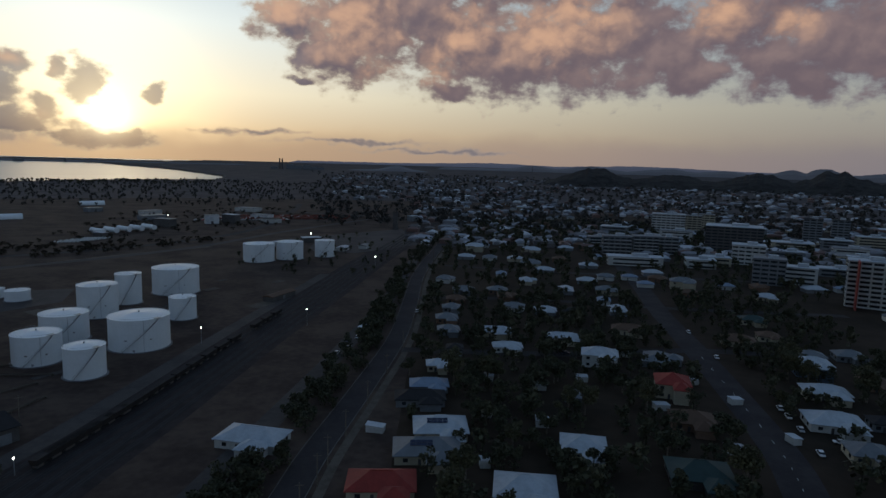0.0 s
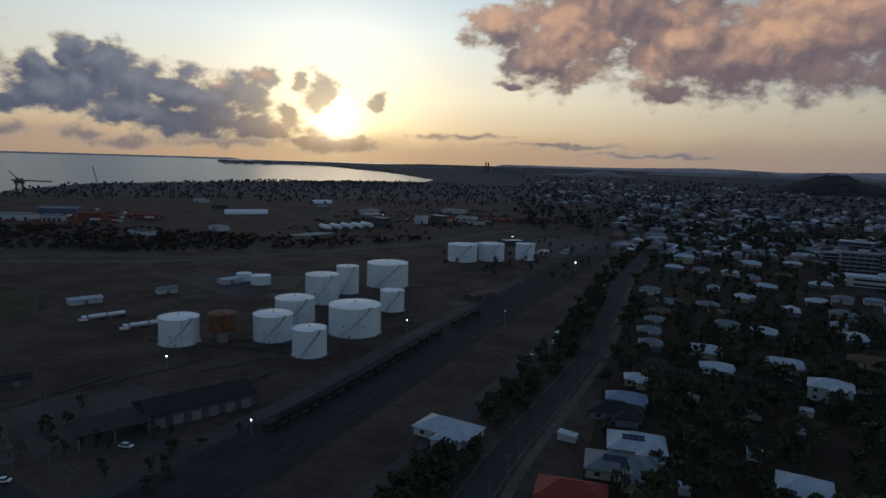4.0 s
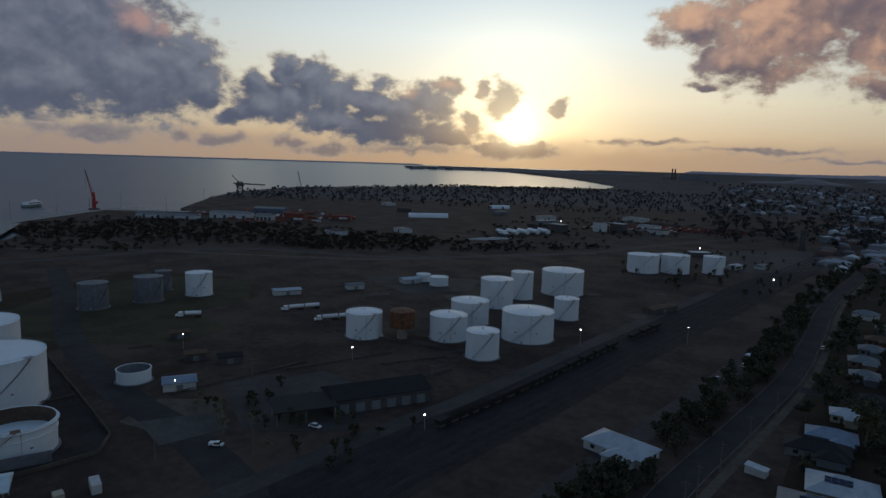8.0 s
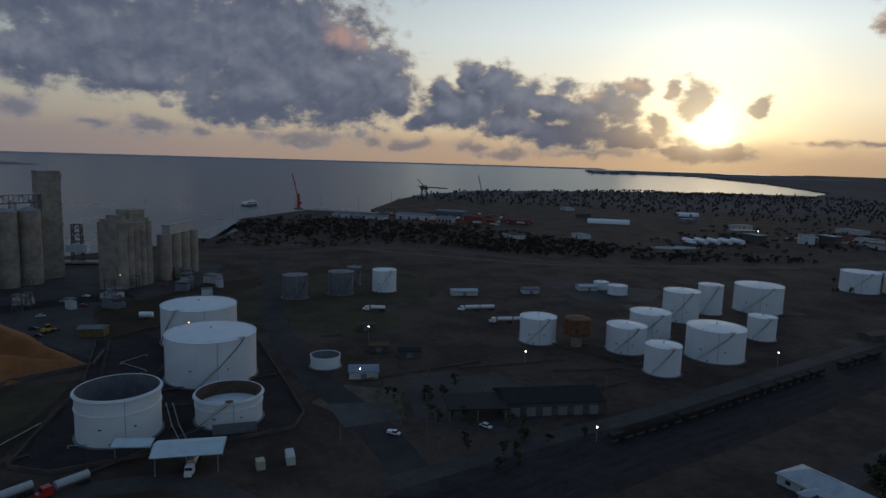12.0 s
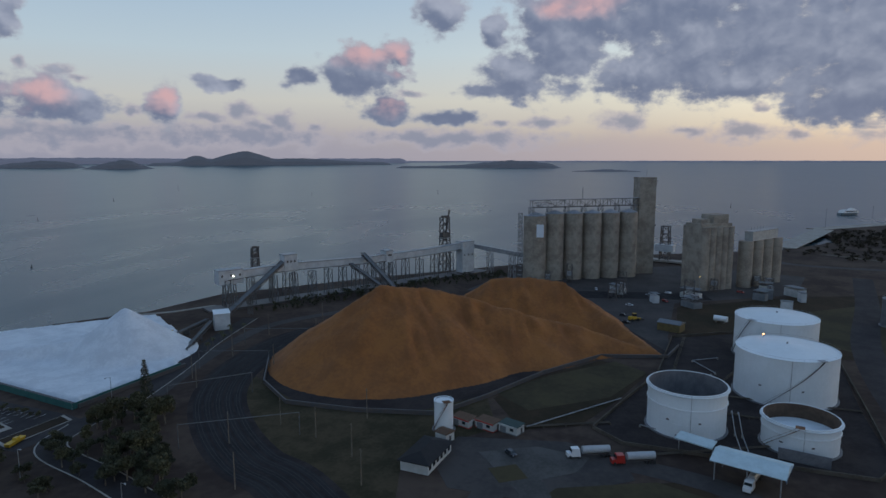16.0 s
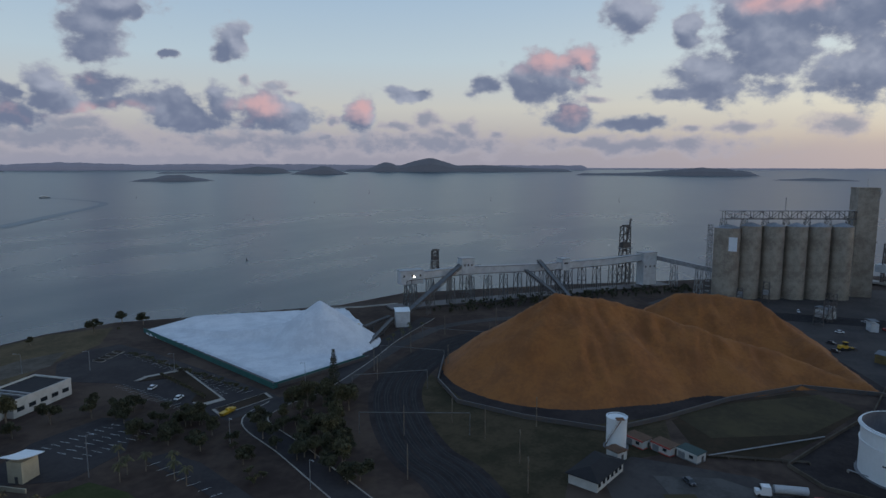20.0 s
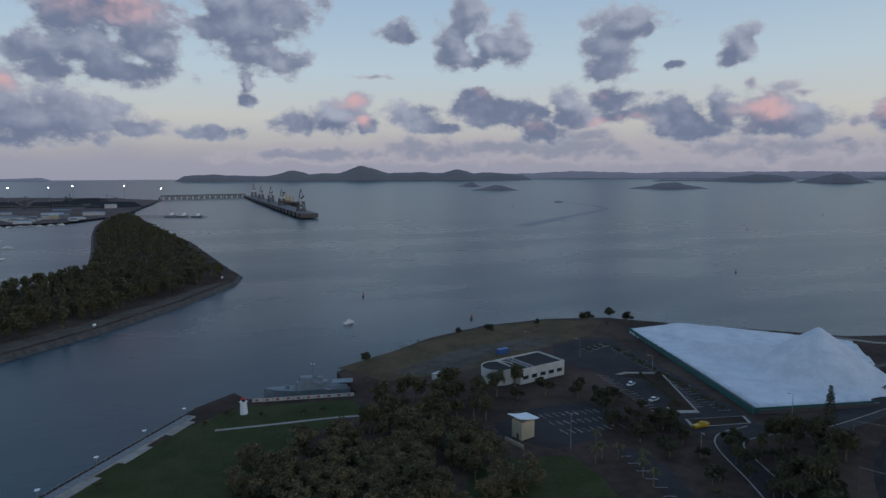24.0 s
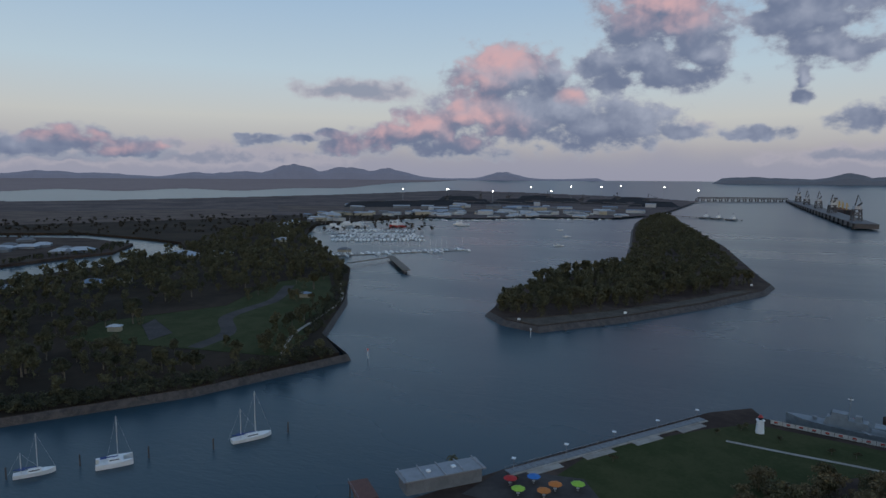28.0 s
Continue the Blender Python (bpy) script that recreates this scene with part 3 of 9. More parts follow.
# ---- plants ----
def in_polygon(poly, x, y):
    hit = False
    for (x0, y0), (x1, y1) in zip(poly, poly[1:] + poly[:1]):
        if (y0 > y) != (y1 > y) and x < (x1 - x0) * (y - y0) / (y1 - y0) + x0:
            hit = not hit
    return hit



def leaf_cloud(rng, blobs, count, size, flat=0.0):
    """Vertices and faces of many small leaf clumps scattered in blobs (x, y, z, rx, ry, rz)."""
    blobs = np.array(blobs, float)
    pick = rng.integers(0, len(blobs), count)
    d = rng.normal(size=(count, 3))
    d /= np.linalg.norm(d, axis=1)[:, None]
    c = blobs[pick, :3] + d * (rng.random(count) ** 0.45)[:, None] * blobs[pick, 3:]
    u = rng.normal(size=(count, 3))
    u[:, 2] *= 1 - flat
    u /= np.linalg.norm(u, axis=1)[:, None]
    w = np.cross(u, rng.normal(size=(count, 3)))
    w /= np.linalg.norm(w, axis=1)[:, None]
    s = size * (0.6 + 0.8 * rng.random(count))[:, None]
    corners = np.stack([c - u * s - w * s * 0.5, c + u * s * 0.25 - w * s * 0.75, c + u * s + w * s * 0.4, c - u * s * 0.3 + w * s * 0.7], 1)
    return corners.reshape(-1, 3), np.arange(count * 4).reshape(-1, 4)


def quads(name, verts, faces, mat):
    me = bpy.data.meshes.new(name)
    me.from_pydata([tuple(v) for v in verts], [], [tuple(f) for f in faces])
    me.materials.append(mat)
    return me


def crown_blobs(rng, h, spread, k):
    out = []
    for i in range(k):
        a, q = rng.random() * 6.28, rng.random() ** 0.6 * spread * 0.62
        z = h * (0.52 + 0.36 * rng.random()) if i else h * 0.8
        out.append((q * math.cos(a), q * math.sin(a), z, spread * (0.28 + 0.2 * rng.random()), spread * (0.28 + 0.2 * rng.random()), h * (0.10 + 0.08 * rng.random())))
    return out


TREE_KINDS = {}


def tree_kind(kind, seed, h, spread, count, size, leaf, blobs=9, limbs=5):
    rng = np.random.default_rng(seed)
    bl = crown_blobs(rng, h, spread, blobs)
    v, f = leaf_cloud(rng, bl, count, size)
    bm = can(0.035 * h, h * 0.55, n=7, top=0.016 * h)
    for b in bl[:limbs]:
        bar((0, 0, h * 0.28), (b[0] * 0.85, b[1] * 0.85, b[2]), 0.02 * h, bm, n=5)
    TREE_KINDS.setdefault(kind, []).append((mesh_of("trunk", bm, BARK), quads("crown", v, f, leaf)))


for s in range(4):
    tree_kind("gum", 10 + s, 12, 5.2, 1300, 0.37, LEAF)
    tree_kind("round", 20 + s, 8, 5.0, 1300, 0.35, DARKLEAF, blobs=8)
    tree_kind("bush", 30 + s, 3.2, 2.6, 420, 0.24, LEAF, blobs=5, limbs=3)


def palm_meshes():
    bm = can(0.22, 7.0, n=7, top=0.15)
    fr = bmesh.new()
    for i in range(18):
        a = i * 2.4
        reach, rise = 2.6 + 0.5 * math.sin(i * 1.7), 0.9 * math.cos(i * 0.9)
        last = None
        for k in range(6):
            t = k / 5
            r, z = reach * t, 7.0 + rise * math.sin(t * 2.2) + 0.5 * t - 1.9 * t * t
            w = 0.42 * math.sin(0.35 + t * 2.6)
            p, q = Vector((r * math.cos(a) - w * math.sin(a), r * math.sin(a) + w * math.cos(a), z - 0.12)), Vector((r * math.cos(a) + w * math.sin(a), r * math.sin(a) - w * math.cos(a), z - 0.12))
            m = Vector((r * math.cos(a), r * math.sin(a), z))
            row = [fr.verts.new(x) for x in (p, m, q)]
            if last:
                fr.faces.new((last[0], last[1], row[1], row[0]))
                fr.faces.new((last[1], last[2], row[2], row[1]))
            last = row
    TREE_KINDS["palm"] = [(mesh_of("trunk", bm, BARK), mesh_of("crown", fr, LEAF))]


palm_meshes()


def pine_meshes():
    """A Norfolk pine: straight stem and layered whorls."""
    rng = np.random.default_rng(5)
    vs, fs = [], []
    for k in range(16):
        z, r = 3 + k * 1.05, 3.3 * (1 - k / 17)
        for j in range(7):
            a = j * 0.8976 + k * 0.5
            bl = [(r * q * math.cos(a), r * q * math.sin(a), z + 0.25 * q, 0.5, 0.5, 0.22) for q in (0.35, 0.7, 1.0)]
            v, f = leaf_cloud(rng, bl, 12, 0.32, 0.6)
            fs.append(f + sum(len(x) for x in vs))
            vs.append(v)
    TREE_KINDS["pine"] = [(mesh_of("trunk", can(0.35, 19, n=7, top=0.05), BARK), quads("crown", np.concatenate(vs), np.concatenate(fs), DARKLEAF))]


pine_meshes()
TREE_LABELS = {"gum": ("tall gum tree with a ragged open crown", "tree"), "round": ("dark round-headed shade tree", "tree"),
               "bush": ("low dark shrub with small leaves", "shrub"), "palm": ("palm with a drooping crown of fronds", "palm"), "pine": ("tall dark Norfolk pine with layered branches", "tree")}
tree_rng = random.Random(4)


def plant(kind, x, y, z=4.0, size=1.0, group="", label=""):
    trunk, crown = tree_rng.choice(TREE_KINDS[kind])
    lab, cat = TREE_LABELS[kind]
    t = thing({"bush": "shrub", "palm": "palm_tree", "pine": "pine_tree"}.get(kind, "tree"), label or lab, cat, (x, y, z - 0.05), tree_rng.random() * 360, group)
    t.scale = (size,) * 3
    part("trunk", trunk, None, t)
    part("crown", crown, None, t)
    return t


def wood(name, spots, leaf, label, per=70, size=0.9, seed=1, category="woodland"):
    """A stand of trees past counting: (x, y, z, height, spread) each, as one object."""
    rng = np.random.default_rng(seed)
    vs, fs, n0 = [], [], 0
    for x, y, z, h, sp in spots:
        bl = np.array(crown_blobs(rng, h, sp, 6))
        bl[:, :3] += (x, y, z)
        low = np.array([[x, y, z + h * 0.3, sp * 0.55, sp * 0.55, h * 0.28]])
        v, f = leaf_cloud(rng, np.concatenate([bl, low]), per, size * (0.7 + 0.05 * h))
        fs.append(f + n0)
        vs.append(v)
        n0 += len(v)
        st = np.array([[x - .2, y, z - .3], [x + .2, y, z - .3], [x + .1, y, z + h * .6], [x - .1, y, z + h * .6]])
        vs.append(st)
        fs.append(np.arange(4).reshape(1, 4) + n0)
        n0 += 4
    return tagged(new(name, quads(name, np.concatenate(vs), np.concatenate(fs), leaf)), label, category, kind="stuff")


def scatter(poly, count, seed, hmin, hmax, z=4.0, avoid=(), ratio=0.42):
    """Even random places for trees inside an outline, clear of the circles (x, y, r) in avoid."""
    rg = random.Random(seed)
    xs, ys = [p[0] for p in poly], [p[1] for p in poly]
    out, tries = [], 0
    while len(out) < count and tries < count * 60:
        tries += 1
        x, y = rg.uniform(min(xs), max(xs)), rg.uniform(min(ys), max(ys))
        if in_polygon(poly, x, y) and all((x - a) ** 2 + (y - b) ** 2 > r * r for a, b, r in avoid):
            h = rg.uniform(hmin, hmax)
            out.append((x, y, z + lift(math.hypot(x, y)), h, h * ratio * rg.uniform(0.8, 1.3)))
    return out

# ---- water, land and distance ----
def arc(a0, a1, r, n):
    return [spot(a0 + (a1 - a0) * i / n, r)[:2] for i in range(n + 1)]


sheet("sea", WATER, lambda a, r: True, 0.0, 40, 4960, -60, 300, 1.5, 110, "calm grey-blue harbour water at dawn", "water")

# the mainland: a quay on the creek, a point with rock banks, the grain wharf and the port
HARBOUR_SHORE = [(60, -180), (53, -191), (3, -260), (-12, -272), (-16, -262), (-60, -253), (-58, -284), (-80, -299), (-119, -325),
                 (-159, -340), (-205, -341), (-240, -330), (-268, -302), (-336, -240), (-389, -222), (-470, -130), (-545, -30),
                 (-610, 60), (-671, 220), (-755, 311), (-879, 327), (-1010, 519), (-901, 600), (-967, 629), (-1225, 882)]
MAIN = HARBOUR_SHORE + arc(54, -85, 1510, 40) + [(500, 60), (220, -20), (110, -100)]
solo("ground_mainland", slab(MAIN, -3, 4), EARTH, "dark dry earth of the port and the town", "ground", kind="structure")
BAY_SHORE = [(-1220, 870), (-1375, 1094), (-1484, 1351), (-1378, 1716), (-1227, 2073), (-1020, 2335), (-885, 2436), (-947, 2723),
             (-1223, 3074), (-1455, 3321), (-2031, 3716), (-2489, 3729), (-2665, 3438), (-2896, 3709), (-2495, 4122), (-1892, 4311),
             (-1700, 4700)]
FAR_MAIN = BAY_SHORE + arc(18, -85, 5200, 30) + arc(-85, 54, 1480, 40)


def far_main(a, r):
    x, y, _ = spot(a, r)
    return in_polygon(FAR_MAIN, x, y)


sheet("ground_far_town", HAZYLAND, far_main, 4.0, 1490, 4955, -85, 60, 0.25, 70, "dark wooded land behind the town, paled for haze", "ground")

# the shore across the creek with its park, the basin and the coal terminal
PARK = [(181, -270), (207, -196), (246, -140), (400, -80), (520, -230), (568, -332), (567, -429), (607, -575), (675, -630), (773, -650),
        (907, -660), (1017, -600), (1200, -480)] + arc(248, 206, 1510, 14) + \
       [(621, -1268), (660, -1180), (706, -983), (592, -794), (342, -531), (255, -388), (213, -300)]
solo("ground_park", slab(PARK, -3, 3.5), SCRUB, "dark ground of the wooded park across the creek", "ground", kind="structure")
ISLET = [(663, -389), (668, -451), (660, -514), (719, -591), (842, -612), (962, -567), (1100, -430), (800, -330)]
solo("ground_islet", slab(ISLET, -3, 3), EARTH, "flat built-up island in the side creek", "ground", kind="structure")
TERMINAL = [(621, -1268), (500, -1278), (414, -1389), (232, -1455), (160, -1640), (111, -2468), (300, -2700), (900, -2950), (1310, -3002),
            (1550, -2240), (1720, -1850), (1900, -1400), (2150, -1100)] + arc(248, 262, 4980, 4)[1:] + arc(262, 206, 1480, 16)


def far_flats(a, r):
    x, y, _ = spot(a, r)
    return in_polygon(TERMINAL, x, y)


sheet("ground_coal_flats", TIDAL, far_flats, 3.5, 1250, 4955, 170, 268, 0.25, 80, "brown tidal flats and coal terminal land, paled for haze", "ground")

# PLAIN glows faintly to put the distance haze into its colour
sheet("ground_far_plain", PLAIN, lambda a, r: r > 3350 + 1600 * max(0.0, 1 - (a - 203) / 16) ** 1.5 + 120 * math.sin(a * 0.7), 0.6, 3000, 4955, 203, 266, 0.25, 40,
      "tidal plain with painted haze glow before the blue range", "ground")

# the rock-walled spit
SPIT = [(149, -429), (146, -400), (128, -380), (104, -371), (61, -422), (12, -496), (-28, -572), (-36, -610), (-28, -660), (5, -931),
        (82, -1333), (124, -1640), (185, -1640), (172, -1333), (152, -1140), (120, -892), (98, -690), (151, -551), (160, -470)]


def bank(outline, low, high, out):
    """A sloping rock bank round an outline."""
    bm = bmesh.new()
    c = Vector((sum(p[0] for p in outline) / len(outline), sum(p[1] for p in outline) / len(outline)))
    rows = []
    k = len(outline)
    for i, p in enumerate(outline):
        a, b = Vector(outline[i - 1]), Vector(outline[(i + 1) % k])
        d = (b - a).normalized()
        nrm = Vector((d.y, -d.x))
        if in_polygon(list(outline), *(Vector(p) + nrm * 0.5)):
            nrm = -nrm
        rows.append((bm.verts.new((*(Vector(p) + nrm * out), low)), bm.verts.new((p[0], p[1], high))))
    for i in range(k):
        (a, b), (c2, d2) = rows[i], rows[(i + 1) % k]
        bm.faces.new((a, c2, d2, b))
    bmesh.ops.recalc_face_normals(bm, faces=bm.faces[:])
    return bm


solo("ground_spit", slab(SPIT, -3, 3.2), EARTH, "long spit of brown earth", "ground", kind="structure")

# ---- tanks ----
RUSTWALL = material("brown_tank_inside", (0.13, 0.085, 0.055), 0.9, (0.08, 0.05, 0.035), 3)
def tank(x, y, r, h, mat=WHITE, label="white welded steel fuel tank with a low cone roof", stair=None, open_top=False, z=4.0, depth=None,
         rings=True, stair_mat=None, group="fuel tanks", curl=70, inside=None, floor_mat=None):
    t = thing("storage_tank", label, "tank", (x, y, z), 0, group)
    n = 48
    courses = max(2, int(h / 2.4))
    prof = []
    for k in range(courses):
        z0, z1 = h * k / courses, h * (k + 1) / courses
        prof += [(r + 0.03 * (k % 2), z0 + 0.01), (r + 0.03 * (k % 2), z1)]
    prof += [(r + 0.22, h - 0.02), (r + 0.22, h + 0.2)]
    prof += [(r - 0.14, h + 0.2), (r - 0.14, 0.1)] if open_top else [(r - 0.1, h + 0.2)]
    part("shell", lathe(prof, n), mat, t)
    part("foundation", can(r + 0.8, 0.35, 0, 0, -0.05, n=n), GREYTANK, t, "grey concrete ring")
    if open_top:
        # Default grey puts the shade inside white tanks into colour; RUSTWALL is brown rust
        part("inner_wall", lathe([(r - 0.16, h + 0.1), (r - 0.16, 0.3)], n), inside or GREYTANK, t, "dark inner wall")
        part("floating_roof", can(r - 0.15, 0.3, 0, 0, depth or h * 0.6, n=n), floor_mat or mat, t, "floating roof inside the shell")
    else:
        bm = can(r, r * 0.09 + 0.2, 0, 0, h, n=n, top=0.4)
        part("roof", bm, mat, t)
        rail = bmesh.new()
        for i in range(16):
            a = i / 16 * 6.2832
            bar(((r - .1) * math.cos(a), (r - .1) * math.sin(a), h), ((r - .1) * math.cos(a), (r - .1) * math.sin(a), h + 1.0), 0.05, rail)
        can(r - 0.1, 0.05, 0, 0, h + 0.98, n=32, bm=rail, caps=False)
        part("guard_rail", rail, STEEL, t)
        part("vent", can(0.35, 0.8, 0, 0, h + r * 0.09, n=8), STEEL, t)
    face = math.atan2(-y, -x)
    if r > 8:
        for a, wd in ((face - 0.45, 1.1), (face + 0.35, 0.8)):
            p = ((r + 0.05) * math.cos(a), (r + 0.05) * math.sin(a), h * 0.38)
            part("number_bar", box(0.08, wd, 0.5, *p, turn=math.degrees(a)), DARKSTEEL, t, "dark bar on the shell")
        a = face + 0.12
        part("down_pipe", bar(((r + 0.25) * math.cos(a), (r + 0.25) * math.sin(a), 0.2), ((r + 0.25) * math.cos(a), (r + 0.25) * math.sin(a), h), 0.16, n=6), STEEL, t)
        a = face - 0.2
        part("manhole", box(0.3, 1.0, 1.0, (r + 0.05) * math.cos(a), (r + 0.05) * math.sin(a), 0.6, turn=math.degrees(a)), STEEL, t)
    if open_top and r > 9:
        part("stiffening_ring", lathe([(r + 0.02, h * 0.66), (r + 0.35, h * 0.66), (r + 0.35, h * 0.66 + 0.18), (r + 0.02, h * 0.66 + 0.2)], n), mat, t)
        part("rim_walk", lathe([(r, h - 0.55), (r + 0.75, h - 0.55), (r + 0.75, h - 0.4), (r, h - 0.35)], n), mat, t)
    if stair is not None:
        top = radians(stair + curl)
        part("landing", box(2.2, 2.6, 0.15, (r - 0.4) * math.cos(top), (r - 0.4) * math.sin(top), h + 0.25, turn=math.degrees(top)), stair_mat or STEEL, t)
        bm, hand = bmesh.new(), bmesh.new()
        steps = int(h / 0.35)
        for i in range(steps):
            a = radians(stair + curl * i / steps)
            b = radians(stair + curl * (i + 1) / steps)
            z0, z1 = h * i / steps, h * (i + 1) / steps
            p0, p1 = ((r + 0.45) * math.cos(a), (r + 0.45) * math.sin(a), z0), ((r + 0.45) * math.cos(b), (r + 0.45) * math.sin(b), z1)
            bar(p0, p1, 0.4, bm, 0.12)
            bar((p0[0] * 1.03, p0[1] * 1.03, z0 + 1), (p1[0] * 1.03, p1[1] * 1.03, z1 + 1), 0.06, hand)
        flight = part("stair", bm, stair_mat or DARKSTEEL, t, "steel stair winding up the shell")
        part("hand_rail", hand, stair_mat or DARKSTEEL, flight)
    return t


def facing(x, y):
    """Direction in degrees from a place towards the middle of the plan."""
    return math.degrees(math.atan2(-y, -x))


for x, y, r, h in ((-213.8, 242.7, 9.3, 13.0), (-177.5, 267.6, 9.7, 12.9), (-186.2, 302.2, 10.8, 13.4), (-196.3, 350.8, 10.5, 17.9),
                   (-195, 383.2, 7.5, 18.4), (-181.2, 419.6, 14.8, 16.8), (-147.6, 349.7, 7.3, 12.4), (-145.8, 295.3, 13.6, 15.1),
                   (-147.6, 252, 7.9, 12.7), (-166.3, 559.4, 13.6, 15.5), (-142.8, 576.2, 12, 15.8), (-114.5, 596.3, 9.2, 15.3),
                   (-360.3, 246.3, 8.3, 14.8)):
    tank(x, y, r, h, stair=facing(x, y) - 35)
for x, y, r, h in ((-372.6, 184.5, 8.1, 15), (-367.2, 215.5, 8.3, 15.3), (-389.5, 239.3, 5, 13)):
    tank(x, y, r, h, GREYTANK, "faded grey steel fuel tank on dry grass", stair=facing(x, y))
tank(-309, 102, 17.5, 18.2, stair=facing(-309, 102) - 75, label="large white fuel tank with a shallow roof", curl=40)
tank(-256.2, 89.1, 17.9, 18.2, stair=facing(-256, 89) - 20, curl=62, label="large white fuel tank with a dark winding stair")
# grey lining and floor put the shade inside this open tank into colour
tank(-218, 45.5, 12.7, 15.2, open_top=True, depth=3.0, floor_mat=GREYTANK, label="white open-topped tank with a dark interior")
tank(-208.8, 78.4, 11.1, 9.5, open_top=True, depth=4.5, stair=facing(-209, 78) - 60, curl=60, label="white open-topped tank with a rusty inside", stair_mat=RUST, inside=RUSTWALL)
tank(-239.2, 133, 6.4, 5.1, open_top=True, depth=1.0, label="low white open water tank")
tank(-201.3, -35.8, 3.2, 10.2, open_top=True, depth=9.8, stair=facing(-201, -36) - 70, curl=90, stair_mat=RUST, label="slim white water tank with a rusty stair")
for x, y, r, h in ((-281.1, 386.8, 5.4, 5.6), (-263.3, 381.9, 6.9, 6.3)):
    tank(x, y, r, h, label="squat white tank in the yard")

# ---- grain silos ----
for i, (x, y) in enumerate(((-478, -15), (-482, -0.6), (-487, 13.4), (-492, 27.5), (-498, 41.3), (-504, 55.2))):
    s = thing("grain_silo", "tall stained concrete grain silo with a cone cap", "silo", (x, y, 4), 0, "grain silos in a row")
    part("shaft", can(7.0 if i else 8.6, 48.5 if not i else 50, n=36), SILO, s, smooth=False)
    part("cap", can(7.2 if i else 8.8, 2.6, 0, 0, 48.5 if not i else 50, n=36, top=0.6), STEEL, s, "pale cone roof")
tower = thing("elevator_tower", "tall square concrete elevator tower of the silos", "tower", (-523, 69, 4), 14)
part("shaft", box(14, 13, 75), SILO, tower)
s2 = thing("old_silo_block", "older stained concrete silo block with a stepped head", "silo", (-468, 106, 4), -60)
part("block", box(26, 16, 46), SILO, s2)
for x, y in ((-474, 133), (-482, 142), (-490.5, 151), (-499, 160)):
    s = thing("grain_silo", "short stained concrete grain silo", "silo", (x, y, 4), 0, "short grain silos")
    part("shaft", can(4.9, 33, n=30), SILO, s)

# ---- heaps ----
def ridge_height(x, y, ridge, slope):
    """Height of a tipped heap over a ridge line, with the way along the ridge and the distance from it."""
    best = (0.0, 0.0, 0.0)
    p = Vector((x, y))
    run = 0.0
    for (x0, y0, h0), (x1, y1, h1) in zip(ridge, ridge[1:]):
        a, b = Vector((x0, y0)), Vector((x1, y1))
        t = min(1, max(0, (p - a).dot(b - a) / (b - a).length_squared))
        q = p - a.lerp(b, t)
        best = max(best, (h0 + (h1 - h0) * t - slope * q.length, run + t * (b - a).length + math.atan2(q.y, q.x) * 6, q.length))
        run += (b - a).length
    return best


def heap(name, ridges, slope, x0, x1, y0, y1, step, mat, label, rough, base=4.0, floor=None):
    nx, ny = int((x1 - x0) / step), int((y1 - y0) / step)
    verts, faces, idx = [], [], {}
    hs = {}
    for i in range(nx + 1):
        for j in range(ny + 1):
            x, y = x0 + i * step, y0 + j * step
            g = noise.fractal(Vector((x / 30, y / 30, 0)), 1.0, 2.0, 3) * rough
            h, run, far = max(ridge_height(x, y, rd, slope) for rd in ridges)
            # gullies run straight down the slope and fade out towards the foot
            gully = noise.fractal(Vector((run / 4.5, far / 26, 7)), 1.0, 2.0, 4) * rough * min(1, far / 4) * max(0.25, min(1, h / 14))
            crumb = noise.noise(Vector((x / 2.2, y / 2.2, 4))) * rough * 0.12
            h = h + (g * 0.5 + gully * 0.75 + crumb) * min(1, h / 4) if h > 0 else -0.4
            if floor:
                f = floor(x, y)
                h = max(h, f + (0.35 * g if f > 0 else 0))
            hs[i, j] = h
    for i in range(nx):
        for j in range(ny):
            c = [(i, j), (i + 1, j), (i + 1, j + 1), (i, j + 1)]
            if max(hs[k] for k in c) > 0:
                f = []
                for k in c:
                    if k not in idx:
                        idx[k] = len(verts)
                        verts.append((x0 + k[0] * step, y0 + k[1] * step, base + max(hs[k], -0.3)))
                    f.append(idx[k])
                faces.append(f)
    me = bpy.data.meshes.new(name)
    me.from_pydata(verts, [], faces)
    me.materials.append(mat)
    for p in me.polygons:
        p.use_smooth = True
    return tagged(new(name, me), label, "stockpile")


heap("ochre_stockpile", ([(-273, -77, 34), (-283, -60, 32), (-290, -40, 25), (-293, -13, 18.5), (-302, 15, 10.5), (-300, 42, 3)],
                         [(-344, -34, 24.5), (-349, -16, 25), (-352, 4, 22.5), (-340, 22, 12), (-318, 36, 6.5), (-298, 46, 3)]),
     0.66, -420, -205, -150, 70, 1.5, PILE, "great orange-brown heap of bulk ore on a dark pad", 3.7)
SALT_PAD = [(-231, -294), (-199, -175), (-244, -163), (-292, -192), (-325, -228), (-268, -296)]
heap("white_stockpile", ([(-259, -197, 22), (-261, -200, 21.5)], [(-259, -198, 17), (-248, -222, 8), (-240, -245, 5), (-238, -285, 3)],), 0.72, -330, -195, -300, -160, 1.5, SALT,
     "smooth white heap of salt-like bulk on the point", 1.1, floor=lambda x, y: 1.8 if in_polygon(SALT_PAD, x, y) else -0.4)

